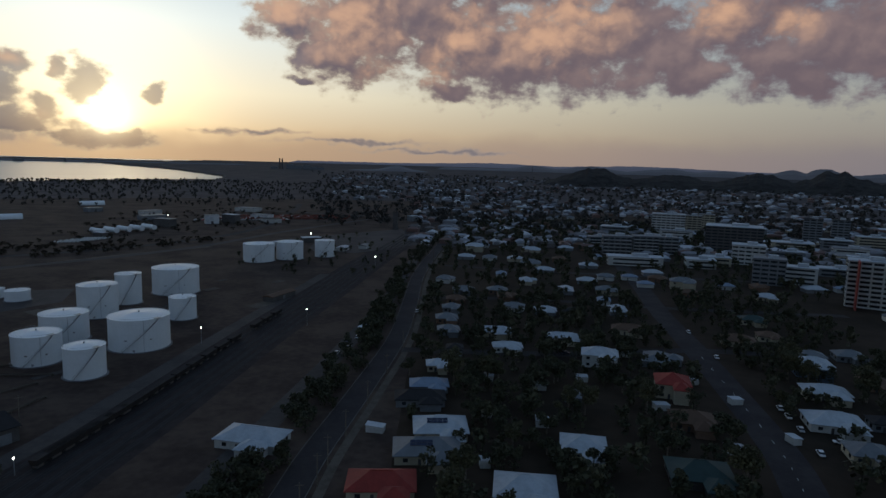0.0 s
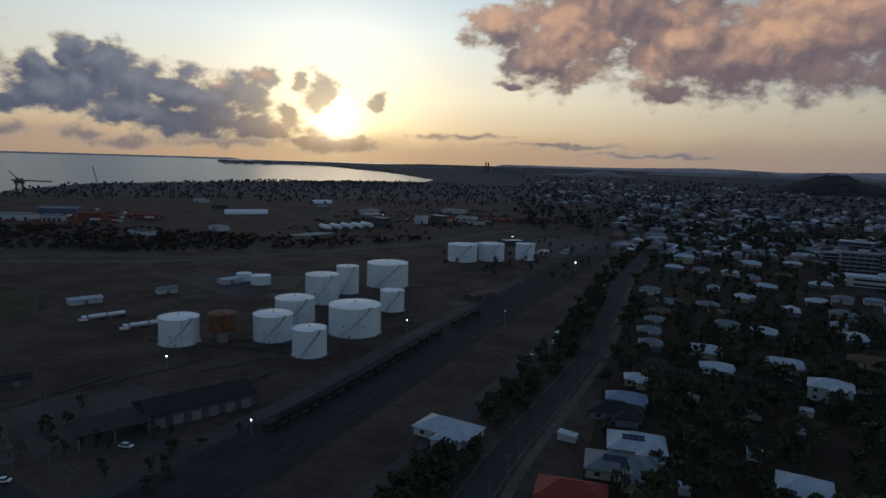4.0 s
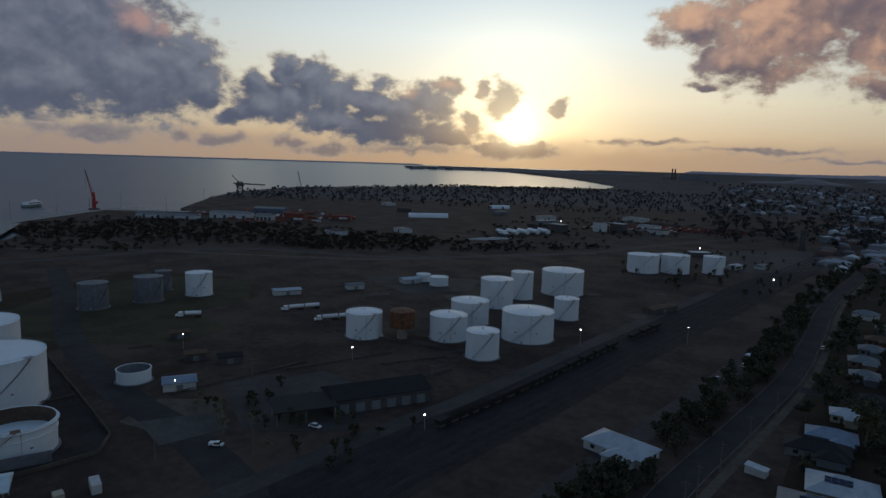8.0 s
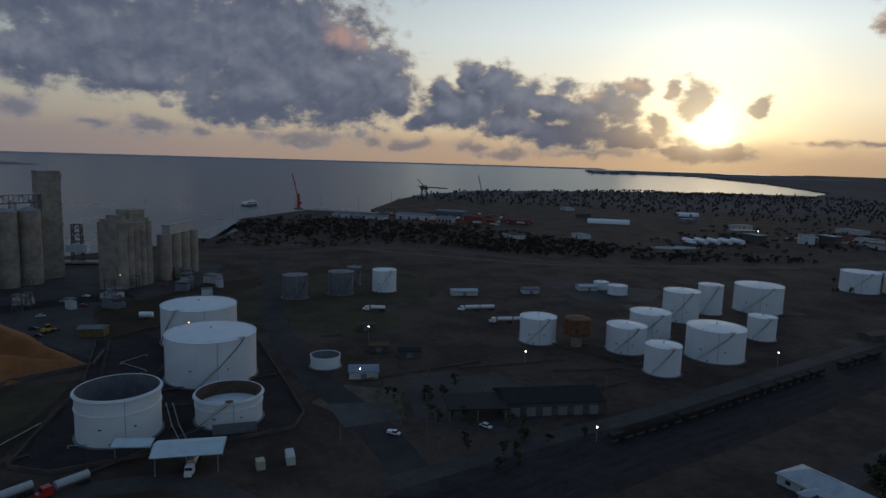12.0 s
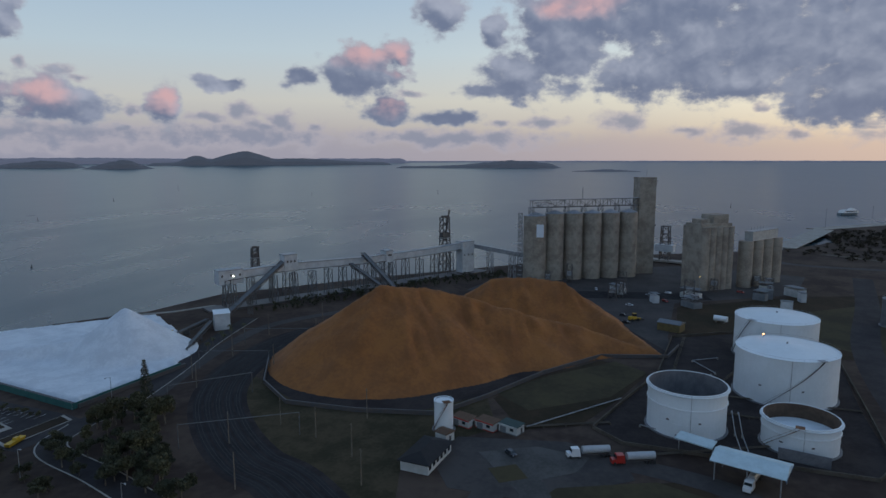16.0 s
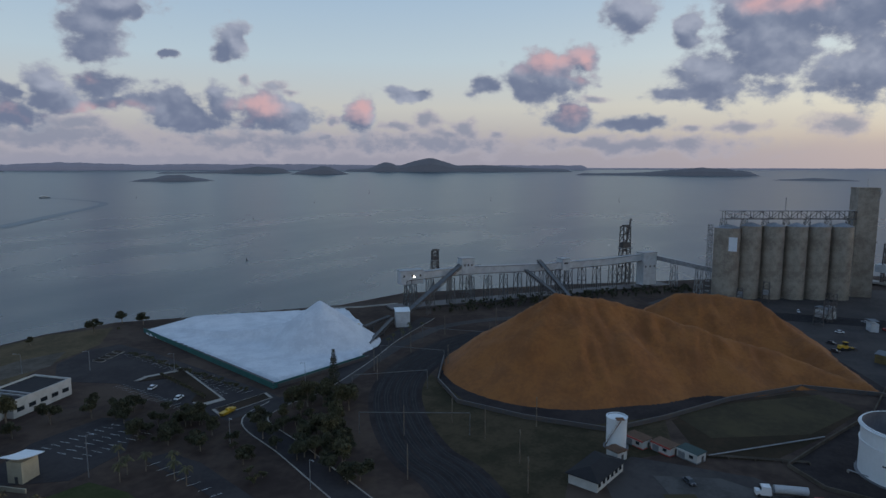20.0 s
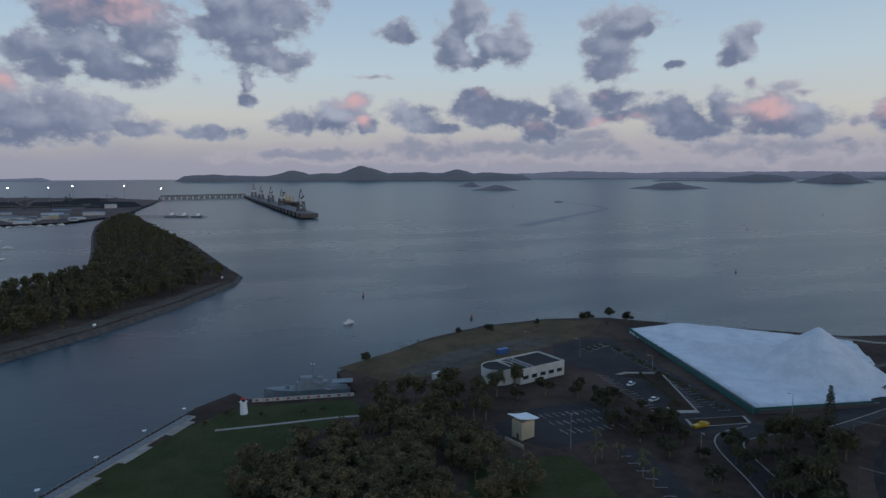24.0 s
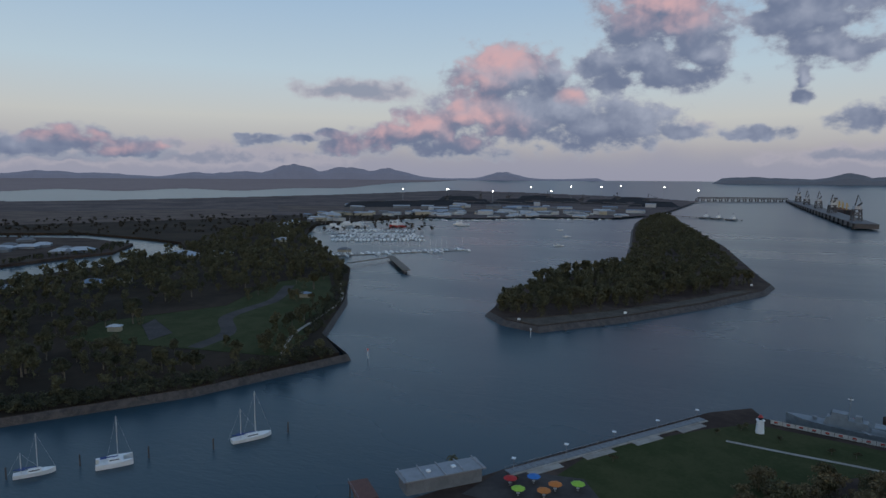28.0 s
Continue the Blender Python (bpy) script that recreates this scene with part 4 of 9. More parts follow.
# ---- hills and islands on the horizon ----
def range_of_hills(name, label, mat, a0, a1, r, peaks, base=0.0, rough=0.12, seed=0, depth=90, floor=0.05, category="hills", step=0.12):
    """A wooded ridge along the horizon; peaks are azimuth, elevation above its foot and half width in degrees."""
    n = int((a1 - a0) / step)
    bm = bmesh.new()
    rows = []
    for i in range(n + 1):
        a = a0 + (a1 - a0) * i / n
        e = floor + max(0.0, max((h * math.exp(-((a - c) / w) ** 2) for c, h, w in peaks), default=0))
        e *= 1 + rough * noise.fractal(Vector((a * 0.9, seed, 0)), 1.0, 2.0, 5)
        e += 0.02 * noise.noise(Vector((a * 9, seed, 3)))
        fade = min(1.0, (a - a0) / 0.8, (a1 - a) / 0.8)
        hgt = max(0.02, e * fade) * 0.0174533 * r
        p = spot(a, r, base)
        m = spot(a, r + depth * 0.3, base)
        q = spot(a, r + depth, base)
        rows.append([bm.verts.new((p[0], p[1], p[2] - 1)), bm.verts.new((m[0], m[1], m[2] + hgt * 0.55 - 1)), bm.verts.new((q[0], q[1], p[2] + hgt))])
    for x, y in zip(rows, rows[1:]):
        bm.faces.new((x[0], x[1], y[1], y[0]))
        bm.faces.new((x[1], x[2], y[2], y[1]))
    bmesh.ops.recalc_face_normals(bm, faces=bm.faces[:])
    return solo(name, bm, mat, label, category, kind="structure")


# ranges behind the tidal flats; HILL and BLUEHILL carry haze as faint emission
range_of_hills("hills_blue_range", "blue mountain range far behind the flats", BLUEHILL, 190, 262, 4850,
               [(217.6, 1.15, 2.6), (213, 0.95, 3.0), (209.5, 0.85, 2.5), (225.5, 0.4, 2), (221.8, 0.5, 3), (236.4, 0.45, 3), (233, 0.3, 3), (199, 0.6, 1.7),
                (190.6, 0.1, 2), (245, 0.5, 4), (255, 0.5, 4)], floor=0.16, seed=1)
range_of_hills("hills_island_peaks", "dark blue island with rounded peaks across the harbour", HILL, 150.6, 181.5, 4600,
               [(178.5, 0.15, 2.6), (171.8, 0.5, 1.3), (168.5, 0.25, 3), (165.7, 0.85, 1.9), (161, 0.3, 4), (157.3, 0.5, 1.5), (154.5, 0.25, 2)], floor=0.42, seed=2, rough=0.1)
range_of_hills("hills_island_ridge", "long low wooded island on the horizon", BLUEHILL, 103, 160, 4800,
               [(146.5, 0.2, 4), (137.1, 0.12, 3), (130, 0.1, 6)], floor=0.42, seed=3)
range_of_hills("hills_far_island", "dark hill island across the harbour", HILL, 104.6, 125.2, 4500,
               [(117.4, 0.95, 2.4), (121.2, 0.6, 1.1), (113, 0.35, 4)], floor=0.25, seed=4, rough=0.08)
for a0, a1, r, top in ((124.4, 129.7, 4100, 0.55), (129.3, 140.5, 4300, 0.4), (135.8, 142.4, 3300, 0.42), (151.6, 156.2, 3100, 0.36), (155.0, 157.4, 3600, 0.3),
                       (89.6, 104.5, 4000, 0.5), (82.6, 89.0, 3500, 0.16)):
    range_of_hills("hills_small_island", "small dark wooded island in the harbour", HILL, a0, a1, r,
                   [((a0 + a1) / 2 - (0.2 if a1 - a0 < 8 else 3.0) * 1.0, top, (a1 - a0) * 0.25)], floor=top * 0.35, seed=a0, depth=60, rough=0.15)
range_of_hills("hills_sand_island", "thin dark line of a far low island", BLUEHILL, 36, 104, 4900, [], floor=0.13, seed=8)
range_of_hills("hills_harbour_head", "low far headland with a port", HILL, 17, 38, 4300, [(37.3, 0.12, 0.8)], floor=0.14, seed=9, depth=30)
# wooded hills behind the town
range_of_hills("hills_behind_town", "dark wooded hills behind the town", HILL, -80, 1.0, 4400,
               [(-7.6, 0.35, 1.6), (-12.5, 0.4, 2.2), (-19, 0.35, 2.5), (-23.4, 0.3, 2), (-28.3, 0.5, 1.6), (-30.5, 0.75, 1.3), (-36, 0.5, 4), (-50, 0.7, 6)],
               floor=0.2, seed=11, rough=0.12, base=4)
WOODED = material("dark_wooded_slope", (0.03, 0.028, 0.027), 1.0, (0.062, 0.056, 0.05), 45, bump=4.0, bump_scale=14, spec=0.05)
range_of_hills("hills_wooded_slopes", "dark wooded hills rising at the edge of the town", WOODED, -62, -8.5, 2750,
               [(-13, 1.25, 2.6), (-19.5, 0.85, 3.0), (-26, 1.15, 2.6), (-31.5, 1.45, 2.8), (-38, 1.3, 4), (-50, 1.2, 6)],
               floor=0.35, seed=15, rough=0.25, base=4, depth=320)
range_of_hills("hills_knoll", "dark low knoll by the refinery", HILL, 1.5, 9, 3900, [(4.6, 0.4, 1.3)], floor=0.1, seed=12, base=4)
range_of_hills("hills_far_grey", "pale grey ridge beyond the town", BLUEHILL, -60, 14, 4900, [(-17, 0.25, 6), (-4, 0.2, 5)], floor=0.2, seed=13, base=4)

# ---- fittings of the silos ----
def truss(a, b, high, wide, bays, post=0.35, chord=0.4):
    """An open lattice bridge from a to b; a and b are the middle of its floor."""
    bm = bmesh.new()
    a, b = Vector(a), Vector(b)
    d = (b - a).normalized()
    s = Vector((-d.y, d.x, 0)).normalized() * wide / 2
    up = Vector((0, 0, high))
    for side in (s, -s):
        bar(a + side, b + side, chord, bm)
        bar(a + side + up, b + side + up, chord, bm)
        for i in range(bays + 1):
            p = a.lerp(b, i / bays) + side
            bar(p, p + up, post, bm)
            if i < bays:
                q = a.lerp(b, (i + 1) / bays) + side
                bar(*((p, q + up) if i % 2 else (p + up, q)), post * 0.8, bm)
    return bm


def trestle(x, y, z0, z1, w, turn, n=3, post=0.4):
    """A braced steel leg of four posts."""
    bm = bmesh.new()
    m = pose(x, y, 0, 0, 0, turn)
    c = [(-w / 2, -w / 3), (w / 2, -w / 3), (w / 2, w / 3), (-w / 2, w / 3)]
    for i in range(4):
        (x0, y0), (x1, y1) = c[i], c[(i + 1) % 4]
        bar(m @ Vector((x0, y0, z0)), m @ Vector((x0 * .8, y0 * .8, z1)), post, bm)
        for k in range(n):
            za, zb = z0 + (z1 - z0) * k / n, z0 + (z1 - z0) * (k + 1) / n
            bar(m @ Vector((x0 * .9, y0 * .9, za)), m @ Vector((x1 * .9, y1 * .9, zb)), post * 0.6, bm)
            bar(m @ Vector((x0 * .9, y0 * .9, zb)), m @ Vector((x1 * .9, y1 * .9, zb)), post * 0.6, bm)
    return bm


bridge = thing("silo_gallery", "open steel conveyor gallery over the silo tops", "conveyor", (0, 0, 0))
part("lattice", truss((-477, -18, 58.5), (-517, 64, 58.5), 5.5, 4.5, 14), WEATHERED, bridge)
part("deck", bar((-477, -18, 58.4), (-517, 64, 58.4), 4.6, h=0.4), DARKSTEEL, bridge)
part("roof", bar((-476, -20, 64.2), (-517, 64, 64.2), 5.0, h=0.3), STEEL, bridge, "pale sheet roof")
for i in range(7):
    t = i / 6
    part("support", trestle(-477 - 38 * t, -18 + 78 * t, 52, 58.5, 4, 63, 1), STEEL, bridge)
part("mast", can(0.3, 9, -495, 20, 64, n=6), STEEL, bridge)
stairs = thing("silo_stair_tower", "pale steel stair tower against the silo", "stair", (-478, -26, 4), 20)
part("frame", trestle(0, 0, 0, 50, 4, 0, 14, 0.22), WEATHERED, stairs)
for k in range(14):
    part("landing", box(3.6, 2.6, 0.12, 0, 0, 3.5 * k + 3), STEEL, stairs)
sign = solo("silo_sign_panel", box(0.3, 9.4, 9.6), material("white_sign", (0.72, 0.76, 0.8), 0.5, (0.66, 0.7, 0.75), 3),
            "square white panel high on the silo wall", "sign", (-469.6, -13.0, 37), -6)
# head of the elevator tower
part("parapet", box(14.4, 13.4, 1.0, 0, 0, 75), SILO, tower)
part("antenna", can(0.15, 6, 3, 0, 76, n=5), STEEL, tower)
davit = bmesh.new()
bar((7, 4, 74), (11, 6, 74), 0.3, davit)
bar((11, 6, 74), (8, 5, 66), 0.3, davit)
part("davit", davit, STEEL, tower)
for k in range(6):
    part("window", box(0.2, 1.4, 1.6, -7.05, -3, 12 + 10 * k), DARKSTEEL, tower)
# older block: ribs, head house and gallery
for k in range(5):
    part("rib", can(3.2, 44, -10.5 + 5.2 * k, 8.6, 0, n=18), SILO, s2)
    part("rib", can(3.2, 44, -10.5 + 5.2 * k, -8.6, 0, n=18), SILO, s2)
part("head_house", box(13, 12, 6, -5, 0, 46), SILO, s2)
part("head_house", box(8, 9, 3, 7, 0, 46), SILO, s2)
for k in range(4):
    for j in range(4):
        part("window", box(1.3, 0.2, 1.8, -9 + 2.6 * j, 12.1 if k > 20 else -12.0, 6 + 9 * k), DARKSTEEL, s2)
gal = thing("silo_top_gallery", "white sheet-metal gallery over the short silos", "conveyor", (-486.5, 146.5, 37), 137)
part("wall", box(36, 6, 6.5), material("grey_sheeting", (0.42, 0.43, 0.42), 0.6, (0.32, 0.32, 0.31), 3), gal)
part("roof", box(37, 6.8, 0.3, 0, 0, 6.5), STEEL, gal)
for k in range(8):
    part("window", box(2.2, 0.15, 1.4, -15 + 4.2 * k, 3.05, 3.2), DARKSTEEL, gal)
    part("post", can(0.12, 3, -15 + 4.2 * k, 0, 6.7, n=5), STEEL, gal)
for k in range(11):
    part("base_column", box(1.0, 1.0, 4.2, -17 + 3.4 * k, 5.8, -33), CONCRETE, gal)

# ---- ship loading gallery on the wharf ----
GALL = [(-349, -196), (-386, -171), (-428, -129), (-470, -95), (-492, -70)]
gallery = thing("loading_gallery", "long pale conveyor gallery on steel trestles along the wharf", "conveyor")
PALE = material("pale_sheeting", (0.55, 0.57, 0.58), 0.55, (0.42, 0.43, 0.44), 4)
for (x0, y0), (x1, y1), z0, z1 in zip(GALL, GALL[1:], (19.5, 20.0, 19.0, 19.5), (20.0, 19.0, 19.5, 22.0)):
    part("housing", bar((x0, y0, z0 + 5), (x1, y1, z1 + 5), 4.2, h=4.2), PALE, gallery)
    part("roof", bar((x0, y0, z0 + 7.3), (x1, y1, z1 + 7.3), 5.0, h=0.35), STEEL, gallery)
    part("walkway", bar((x0, y0, z0 + 2.7), (x1, y1, z1 + 2.7), 6.5, h=0.3), DARKSTEEL, gallery)
turn = math.degrees(math.atan2(126, -143))
for i in range(16):
    t = i / 15
    x, y = -349 - 143 * t, -196 + 126 * t + (6 * math.sin(t * 6.28))
    part("trestle", trestle(x, y, 2, 22, 6.0, turn + 90, 2, 0.38), WEATHERED, gallery)
part("wharf_deck", bar((-340, -205, 4.8), (-505, -58, 4.8), 14, h=1.2), DARKSTEEL, gallery, "dark grey wharf deck")
for x, y, w, z, h in ((-352, -196, 15, 19.5, 8.5), (-386, -172, 9, 22, 11), (-440, -120, 6, 21, 8), (-492, -70, 12, 6, 24)):
    th = thing("transfer_house", "pale boxy transfer house on the conveyor gallery", "building", (x, y, z), turn)
    part("wall", box(w, 8, h), PALE, th)
    part("roof", box(w + 0.6, 8.6, 0.4, 0, 0, h), STEEL, th)
    for k in range(3):
        part("window", box(1.2, 0.15, 1.4, -w / 2 + 2 + k * (w - 4) / 2, 4.05, h * 0.55), DARKSTEEL, th)
        part("window", box(1.2, 0.15, 1.4, -w / 2 + 2 + k * (w - 4) / 2, -4.05, h * 0.55), DARKSTEEL, th)
    part("leg", trestle(0, 0, 4 - z, 0.2, 8, 0, 3, 0.4), WEATHERED, th)
link = thing("link_conveyor", "enclosed inclined conveyor from the wharf to the silos", "conveyor")
part("housing", bar((-497, -64, 26), (-476, -20, 22), 3.2, h=3.2), STEEL, link)
for x, y in ((-490, -50), (-481, -32)):
    part("trestle", trestle(x, y, 4, 23, 5, 60, 3, 0.4), STEEL, link)


def incline(a, b, width, label, legs=()):
    c = thing("inclined_conveyor", label, "conveyor")
    part("belt_frame", truss(a, b, 1.6, width, 16, 0.18, 0.3), DARKSTEEL, c)
    part("belt", bar(Vector(a) + Vector((0, 0, 0.5)), Vector(b) + Vector((0, 0, 0.5)), width * 0.7, h=0.25), DARKSTEEL, c, "dark conveyor belt")
    part("side_sheet", bar(Vector(a) + Vector((0, 0, 1.4)), Vector(b) + Vector((0, 0, 1.4)), width * 0.9, h=0.15), WEATHERED, c)
    for t in legs:
        p = Vector(a).lerp(Vector(b), t)
        part("trestle", trestle(p.x, p.y, 4, p.z, 3, 45, 2, 0.22), WEATHERED, c)
    return c


incline((-312, -177, 9), (-388, -174, 29), 3.4, "steep lattice conveyor rising to the loading gallery", (0.35, 0.7))
incline((-388, -101, 12), (-427, -134, 27.5), 2.6, "lattice conveyor rising from behind the ochre heap", (0.3, 0.65))
incline((-384, -108, 13), (-414, -139, 22), 2.2, "short lattice conveyor rising to the gallery", (0.5,))
hop = thing("conveyor_drive_house", "white sheet-metal drive house at the foot of the conveyor", "building", (-308, -177, 4), 35)
part("wall", box(9, 8, 9), PALE, hop)
part("roof", box(9.5, 8.6, 0.3, 0, 0, 9, pitch=3), WHITE, hop)
for a, b in (((-306, -182, 7), (-262, -170, 5)), ((-309, -186, 7), (-276, -190, 5))):
    incline(a, b, 1.8, "low feeder conveyor beside the white heap", (0.5,))
for x, y, h, w in ((-470, -238, 23, 6), (-501, -88, 47, 8)):
    sl = thing("ship_loader", "dark lattice ship loader tower on the wharf", "crane", (x, y, 1), turn)
    part("tower", trestle(0, 0, 3, h, w, 0, 7, 0.7), DARKSTEEL, sl)
    part("cabin", box(w * 0.9, w * 0.6, 3.2, 0, 0, h * 0.66), DARKSTEEL, sl)
    part("platform", box(w * 1.2, w * 0.9, 0.5, 0, 0, h * 0.64), STEEL, sl)
    part("boom", bar((0, 0, h * 0.6), (w * 0.6, 0, h + (6 if h > 30 else 1)), 1.0), DARKSTEEL, sl)
    part("head", box(w * 0.6, w * 0.4, 1.4, 0, 0, h), DARKSTEEL, sl)
jet = thing("dolphin_jetty", "narrow piled walkway out to the mooring dolphins", "jetty")
for a, b in (((-356, -208), (-336, -224)), ((-336, -224), (-326, -240))):
    part("walkway", bar((*a, 4.2), (*b, 4.2), 2.2, h=0.6), CONCRETE, jet)
for k in range(8):
    t = k / 7
    part("pile", can(0.5, 6, -356 + 30 * t, -208 - 32 * t, -1.5, n=8), DARKSTEEL, jet)
# mobile plant by the silos, and the pad wall of the heap
loader2 = thing("wharf_grain_loader", "grey grain loader on the far wharf", "crane", (-575, 95, 2), 60)
part("tower", trestle(0, 0, 0, 34, 8, 0, 5, 0.8), DARKSTEEL, loader2)
part("house", box(16, 7, 6, 0, 0, 12), PALE, loader2)
part("deck", box(44, 10, 1.5, 0, 0, 3), CONCRETE, loader2)

# ---- paved and planted ground of the port ----
import itertools

LEVEL = itertools.count()


def patch(name, outline, mat, label, category, z=4.03):
    z += 0.0004 * (next(LEVEL) % 24)
    return solo(name, slab(outline, 3.7, z), mat, label, category, kind="structure")


def strip(name, points, width, mat, label, category, z=4.04, smooth_way=True):
    pts = curve_points(points) if smooth_way else points
    z += 0.0004 * (next(LEVEL) % 24)
    return solo(name, ribbon(pts, width, z), mat, label, category, kind="structure")


LINE = material("road_paint", (0.6, 0.6, 0.58), 0.7, (0.42, 0.42, 0.4), 1.5)
GRAVEL = material("pale_gravel", (0.12, 0.1, 0.08), 0.95, (0.075, 0.062, 0.05), 7, spec=0.1)
YARD = material("stained_yard_paving", (0.046, 0.04, 0.039), 0.85, (0.072, 0.062, 0.057), 18, spec=0.15)
VERGE = material("dry_tan_verge", (0.075, 0.056, 0.034), 1.0, (0.04, 0.034, 0.02), 11, spec=0.08)
DARKGRASS = material("rough_brown_grass", (0.056, 0.037, 0.023), 1.0, (0.034, 0.027, 0.017), 16, spec=0.1)

LOOP = [(-125, -40), (-157, -72), (-168, -90), (-189, -110), (-216, -127), (-247, -135), (-289, -133), (-326, -116), (-362, -92), (-402, -48), (-426, 10), (-434, 100)]
strip("road_rail_loop_bed", LOOP, 21, RAILBED, "dark ballast bed of the curving rail loop", "rail bed", 4.05)
RAIL = material("worn_rail_steel", (0.055, 0.048, 0.045), 0.75, (0.04, 0.034, 0.03), 2, spec=0.2)
BALLAST = material("fresh_ballast", (0.04, 0.038, 0.039), 0.95, (0.028, 0.026, 0.027), 7, spec=0.08)


def offset(points, d):
    pts = [Vector((x, y)) for x, y in curve_points(points)]
    out = []
    for i, p in enumerate(pts):
        t = (pts[min(i + 1, len(pts) - 1)] - pts[max(i - 1, 0)]).normalized()
        out.append((p.x - t.y * d, p.y + t.x * d))
    return out


def track(points, d=0.0, z=4.08, label="railway track on dark ballast"):
    t = thing("railway_track", label, "railway", group="railway tracks")
    way = offset(points, d)
    part("ballast", ribbon(way, 2.7, z), BALLAST, t)
    for side in (-0.55, 0.55):
        pts = [Vector(p) for p in way]
        bm = bmesh.new()
        line = []
        for i, p in enumerate(pts):
            q = (pts[min(i + 1, len(pts) - 1)] - pts[max(i - 1, 0)]).normalized()
            line.append((p.x - q.y * side, p.y + q.x * side))
        part("rail", ribbon(line, 0.18, z + 0.15), RAIL, t)
    return t


for d in (-7.2, -3.6, 0, 3.6, 7.2):
    track(LOOP, d)
ACCESS = [(-120, -60), (-136, -95), (-152, -128), (-165, -156), (-183, -160), (-201, -157), (-241, -161), (-281, -168), (-330, -172)]
strip("road_access", ACCESS, 8.5, ASPHALT, "dark asphalt access road with pale kerbs", "road", 4.06)
strip("kerb_access", offset(ACCESS[:5], 4.5), 0.5, CONCRETE, "pale concrete kerb", "kerb", 4.2, False)
strip("kerb_access_far", offset(ACCESS, -4.5), 0.5, CONCRETE, "pale concrete kerb", "kerb", 4.2, False)
strip("road_loop_edge", [(-212, -152), (-244, -156), (-285, -158), (-325, -150), (-370, -110)], 7, YARD, "grey service road beside the rail loop", "road", 4.05)
patch("ground_loop_inside", [(-128, -45), (-150, -68), (-172, -88), (-200, -113), (-225, -126), (-240, -124), (-215, -95), (-212, -50), (-235, -25), (-205, -18), (-180, -45), (-150, -40)],
      VERGE, "dry brown verge inside the rail loop", "ground")
bund = [(-262, -128), (-232, -116), (-213, -98), (-210, -70), (-212, -40), (-232, -24), (-262, -4), (-290, 22), (-294, 52), (-312, 60)]
wall = thing("stockpile_wall", "low black pad wall round the ochre heap", "wall")
for a, b in zip(bund, bund[1:]):
    part("panel", bar((*a, 4.8), (*b, 4.8), 0.5, h=1.7), DARKSTEEL, wall)
patch("ground_heap_pad", [(-268, -132), (-232, -117), (-213, -98), (-210, -70), (-212, -40), (-232, -24), (-262, -4), (-290, 22), (-294, 52), (-345, 60), (-400, 20), (-390, -80), (-330, -125)],
      RAILBED, "dark stained pad under the ochre heap", "ground", 4.02)
patch("ground_tank_farm", [(-210, 14), (-237, 27), (-270, 44), (-330, 60), (-345, 95), (-302, 127), (-240, 110), (-197, 101), (-187, 92), (-199, 23)],
      RAILBED, "dark oily ground inside the tank bund", "ground")
bw = thing("tank_bund_wall", "low pale bund wall round the large tanks", "wall")
ring = [(-210, 14), (-237, 27), (-270, 44), (-330, 60), (-345, 95), (-302, 127), (-240, 112), (-197, 101), (-187, 92), (-199, 23), (-210, 14)]
for a, b in zip(ring, ring[1:]):
    part("panel", bar((*a, 4.6), (*b, 4.6), 0.4, h=1.2), GRAVEL, bw)
patch("ground_tank_grass", [(-205, -10), (-232, -22), (-258, -6), (-286, 22), (-270, 40), (-236, 24), (-212, 10)], DARKGRASS, "brown grass beside the tank farm", "ground")
patch("ground_silo_grass", [(-345, 100), (-330, 62), (-400, 75), (-440, 150), (-470, 260), (-400, 300), (-330, 270), (-300, 200), (-305, 130)], DARKGRASS, "wide brown grass behind the tanks", "ground")
patch("ground_silo_yard", [(-300, 55), (-330, 58), (-410, 75), (-450, 160), (-520, 190), (-560, 120), (-540, 40), (-490, -40), (-430, -60), (-370, 30)],
      YARD, "dusty grey yard between the silos", "ground", 4.025)
strip("road_terminal", [(-128, 100), (-142, 107), (-184, 117), (-221, 121), (-272, 132), (-334, 152), (-420, 190), (-520, 230)], 13, ASPHALT, "dark asphalt terminal road", "road", 4.06)
strip("road_depot", [(-128, 75), (-149, 62), (-172, 52), (-184, 28), (-188, 6), (-180, -8), (-164, -16), (-140, -20)], 9, YARD, "pale worn depot road", "road", 4.06)
patch("ground_depot_apron", [(-196, -30), (-198, 5), (-190, 22), (-176, 24), (-160, -5), (-163, -28), (-180, -36)], YARD, "grey concrete depot apron", "ground", 4.035)
patch("ground_depot_grass", [(-150, 0), (-172, 18), (-178, 40), (-160, 52), (-135, 60), (-120, 20)], DARKGRASS, "dark grass beside the depot", "ground", 4.05)
patch("ground_apron", [(-205, 108), (-214, 128), (-196, 142), (-176, 130), (-178, 112)], GRAVEL, "pale patch of bare ground", "ground", 4.045)
# the rail corridor beside the town
CORR = [(-72, 100), (-66, 160), (-59, 213), (-49, 296), (-37, 413), (-32, 526), (-20, 720), (6, 974)]
strip("road_corridor", CORR, 9, YARD, "grey sealed lane beside the tracks", "road", 4.05)
SIDING = [(-116, 90), (-112, 160), (-106, 213), (-97, 312), (-84, 427), (-70, 560), (-48, 740), (-25, 960)]
strip("ground_sidings", SIDING, 34, RAILBED, "dark bed of the railway sidings", "rail bed", 4.03)
for d in (-12, -7.5, -3, 1.5, 6, 11):
    track(SIDING, d)
strip("road_yard_lane", [(-138, 95), (-130, 165), (-124, 205), (-116, 300), (-108, 381), (-96, 500)], 8, YARD, "worn lane along the tank yard", "road", 4.06)
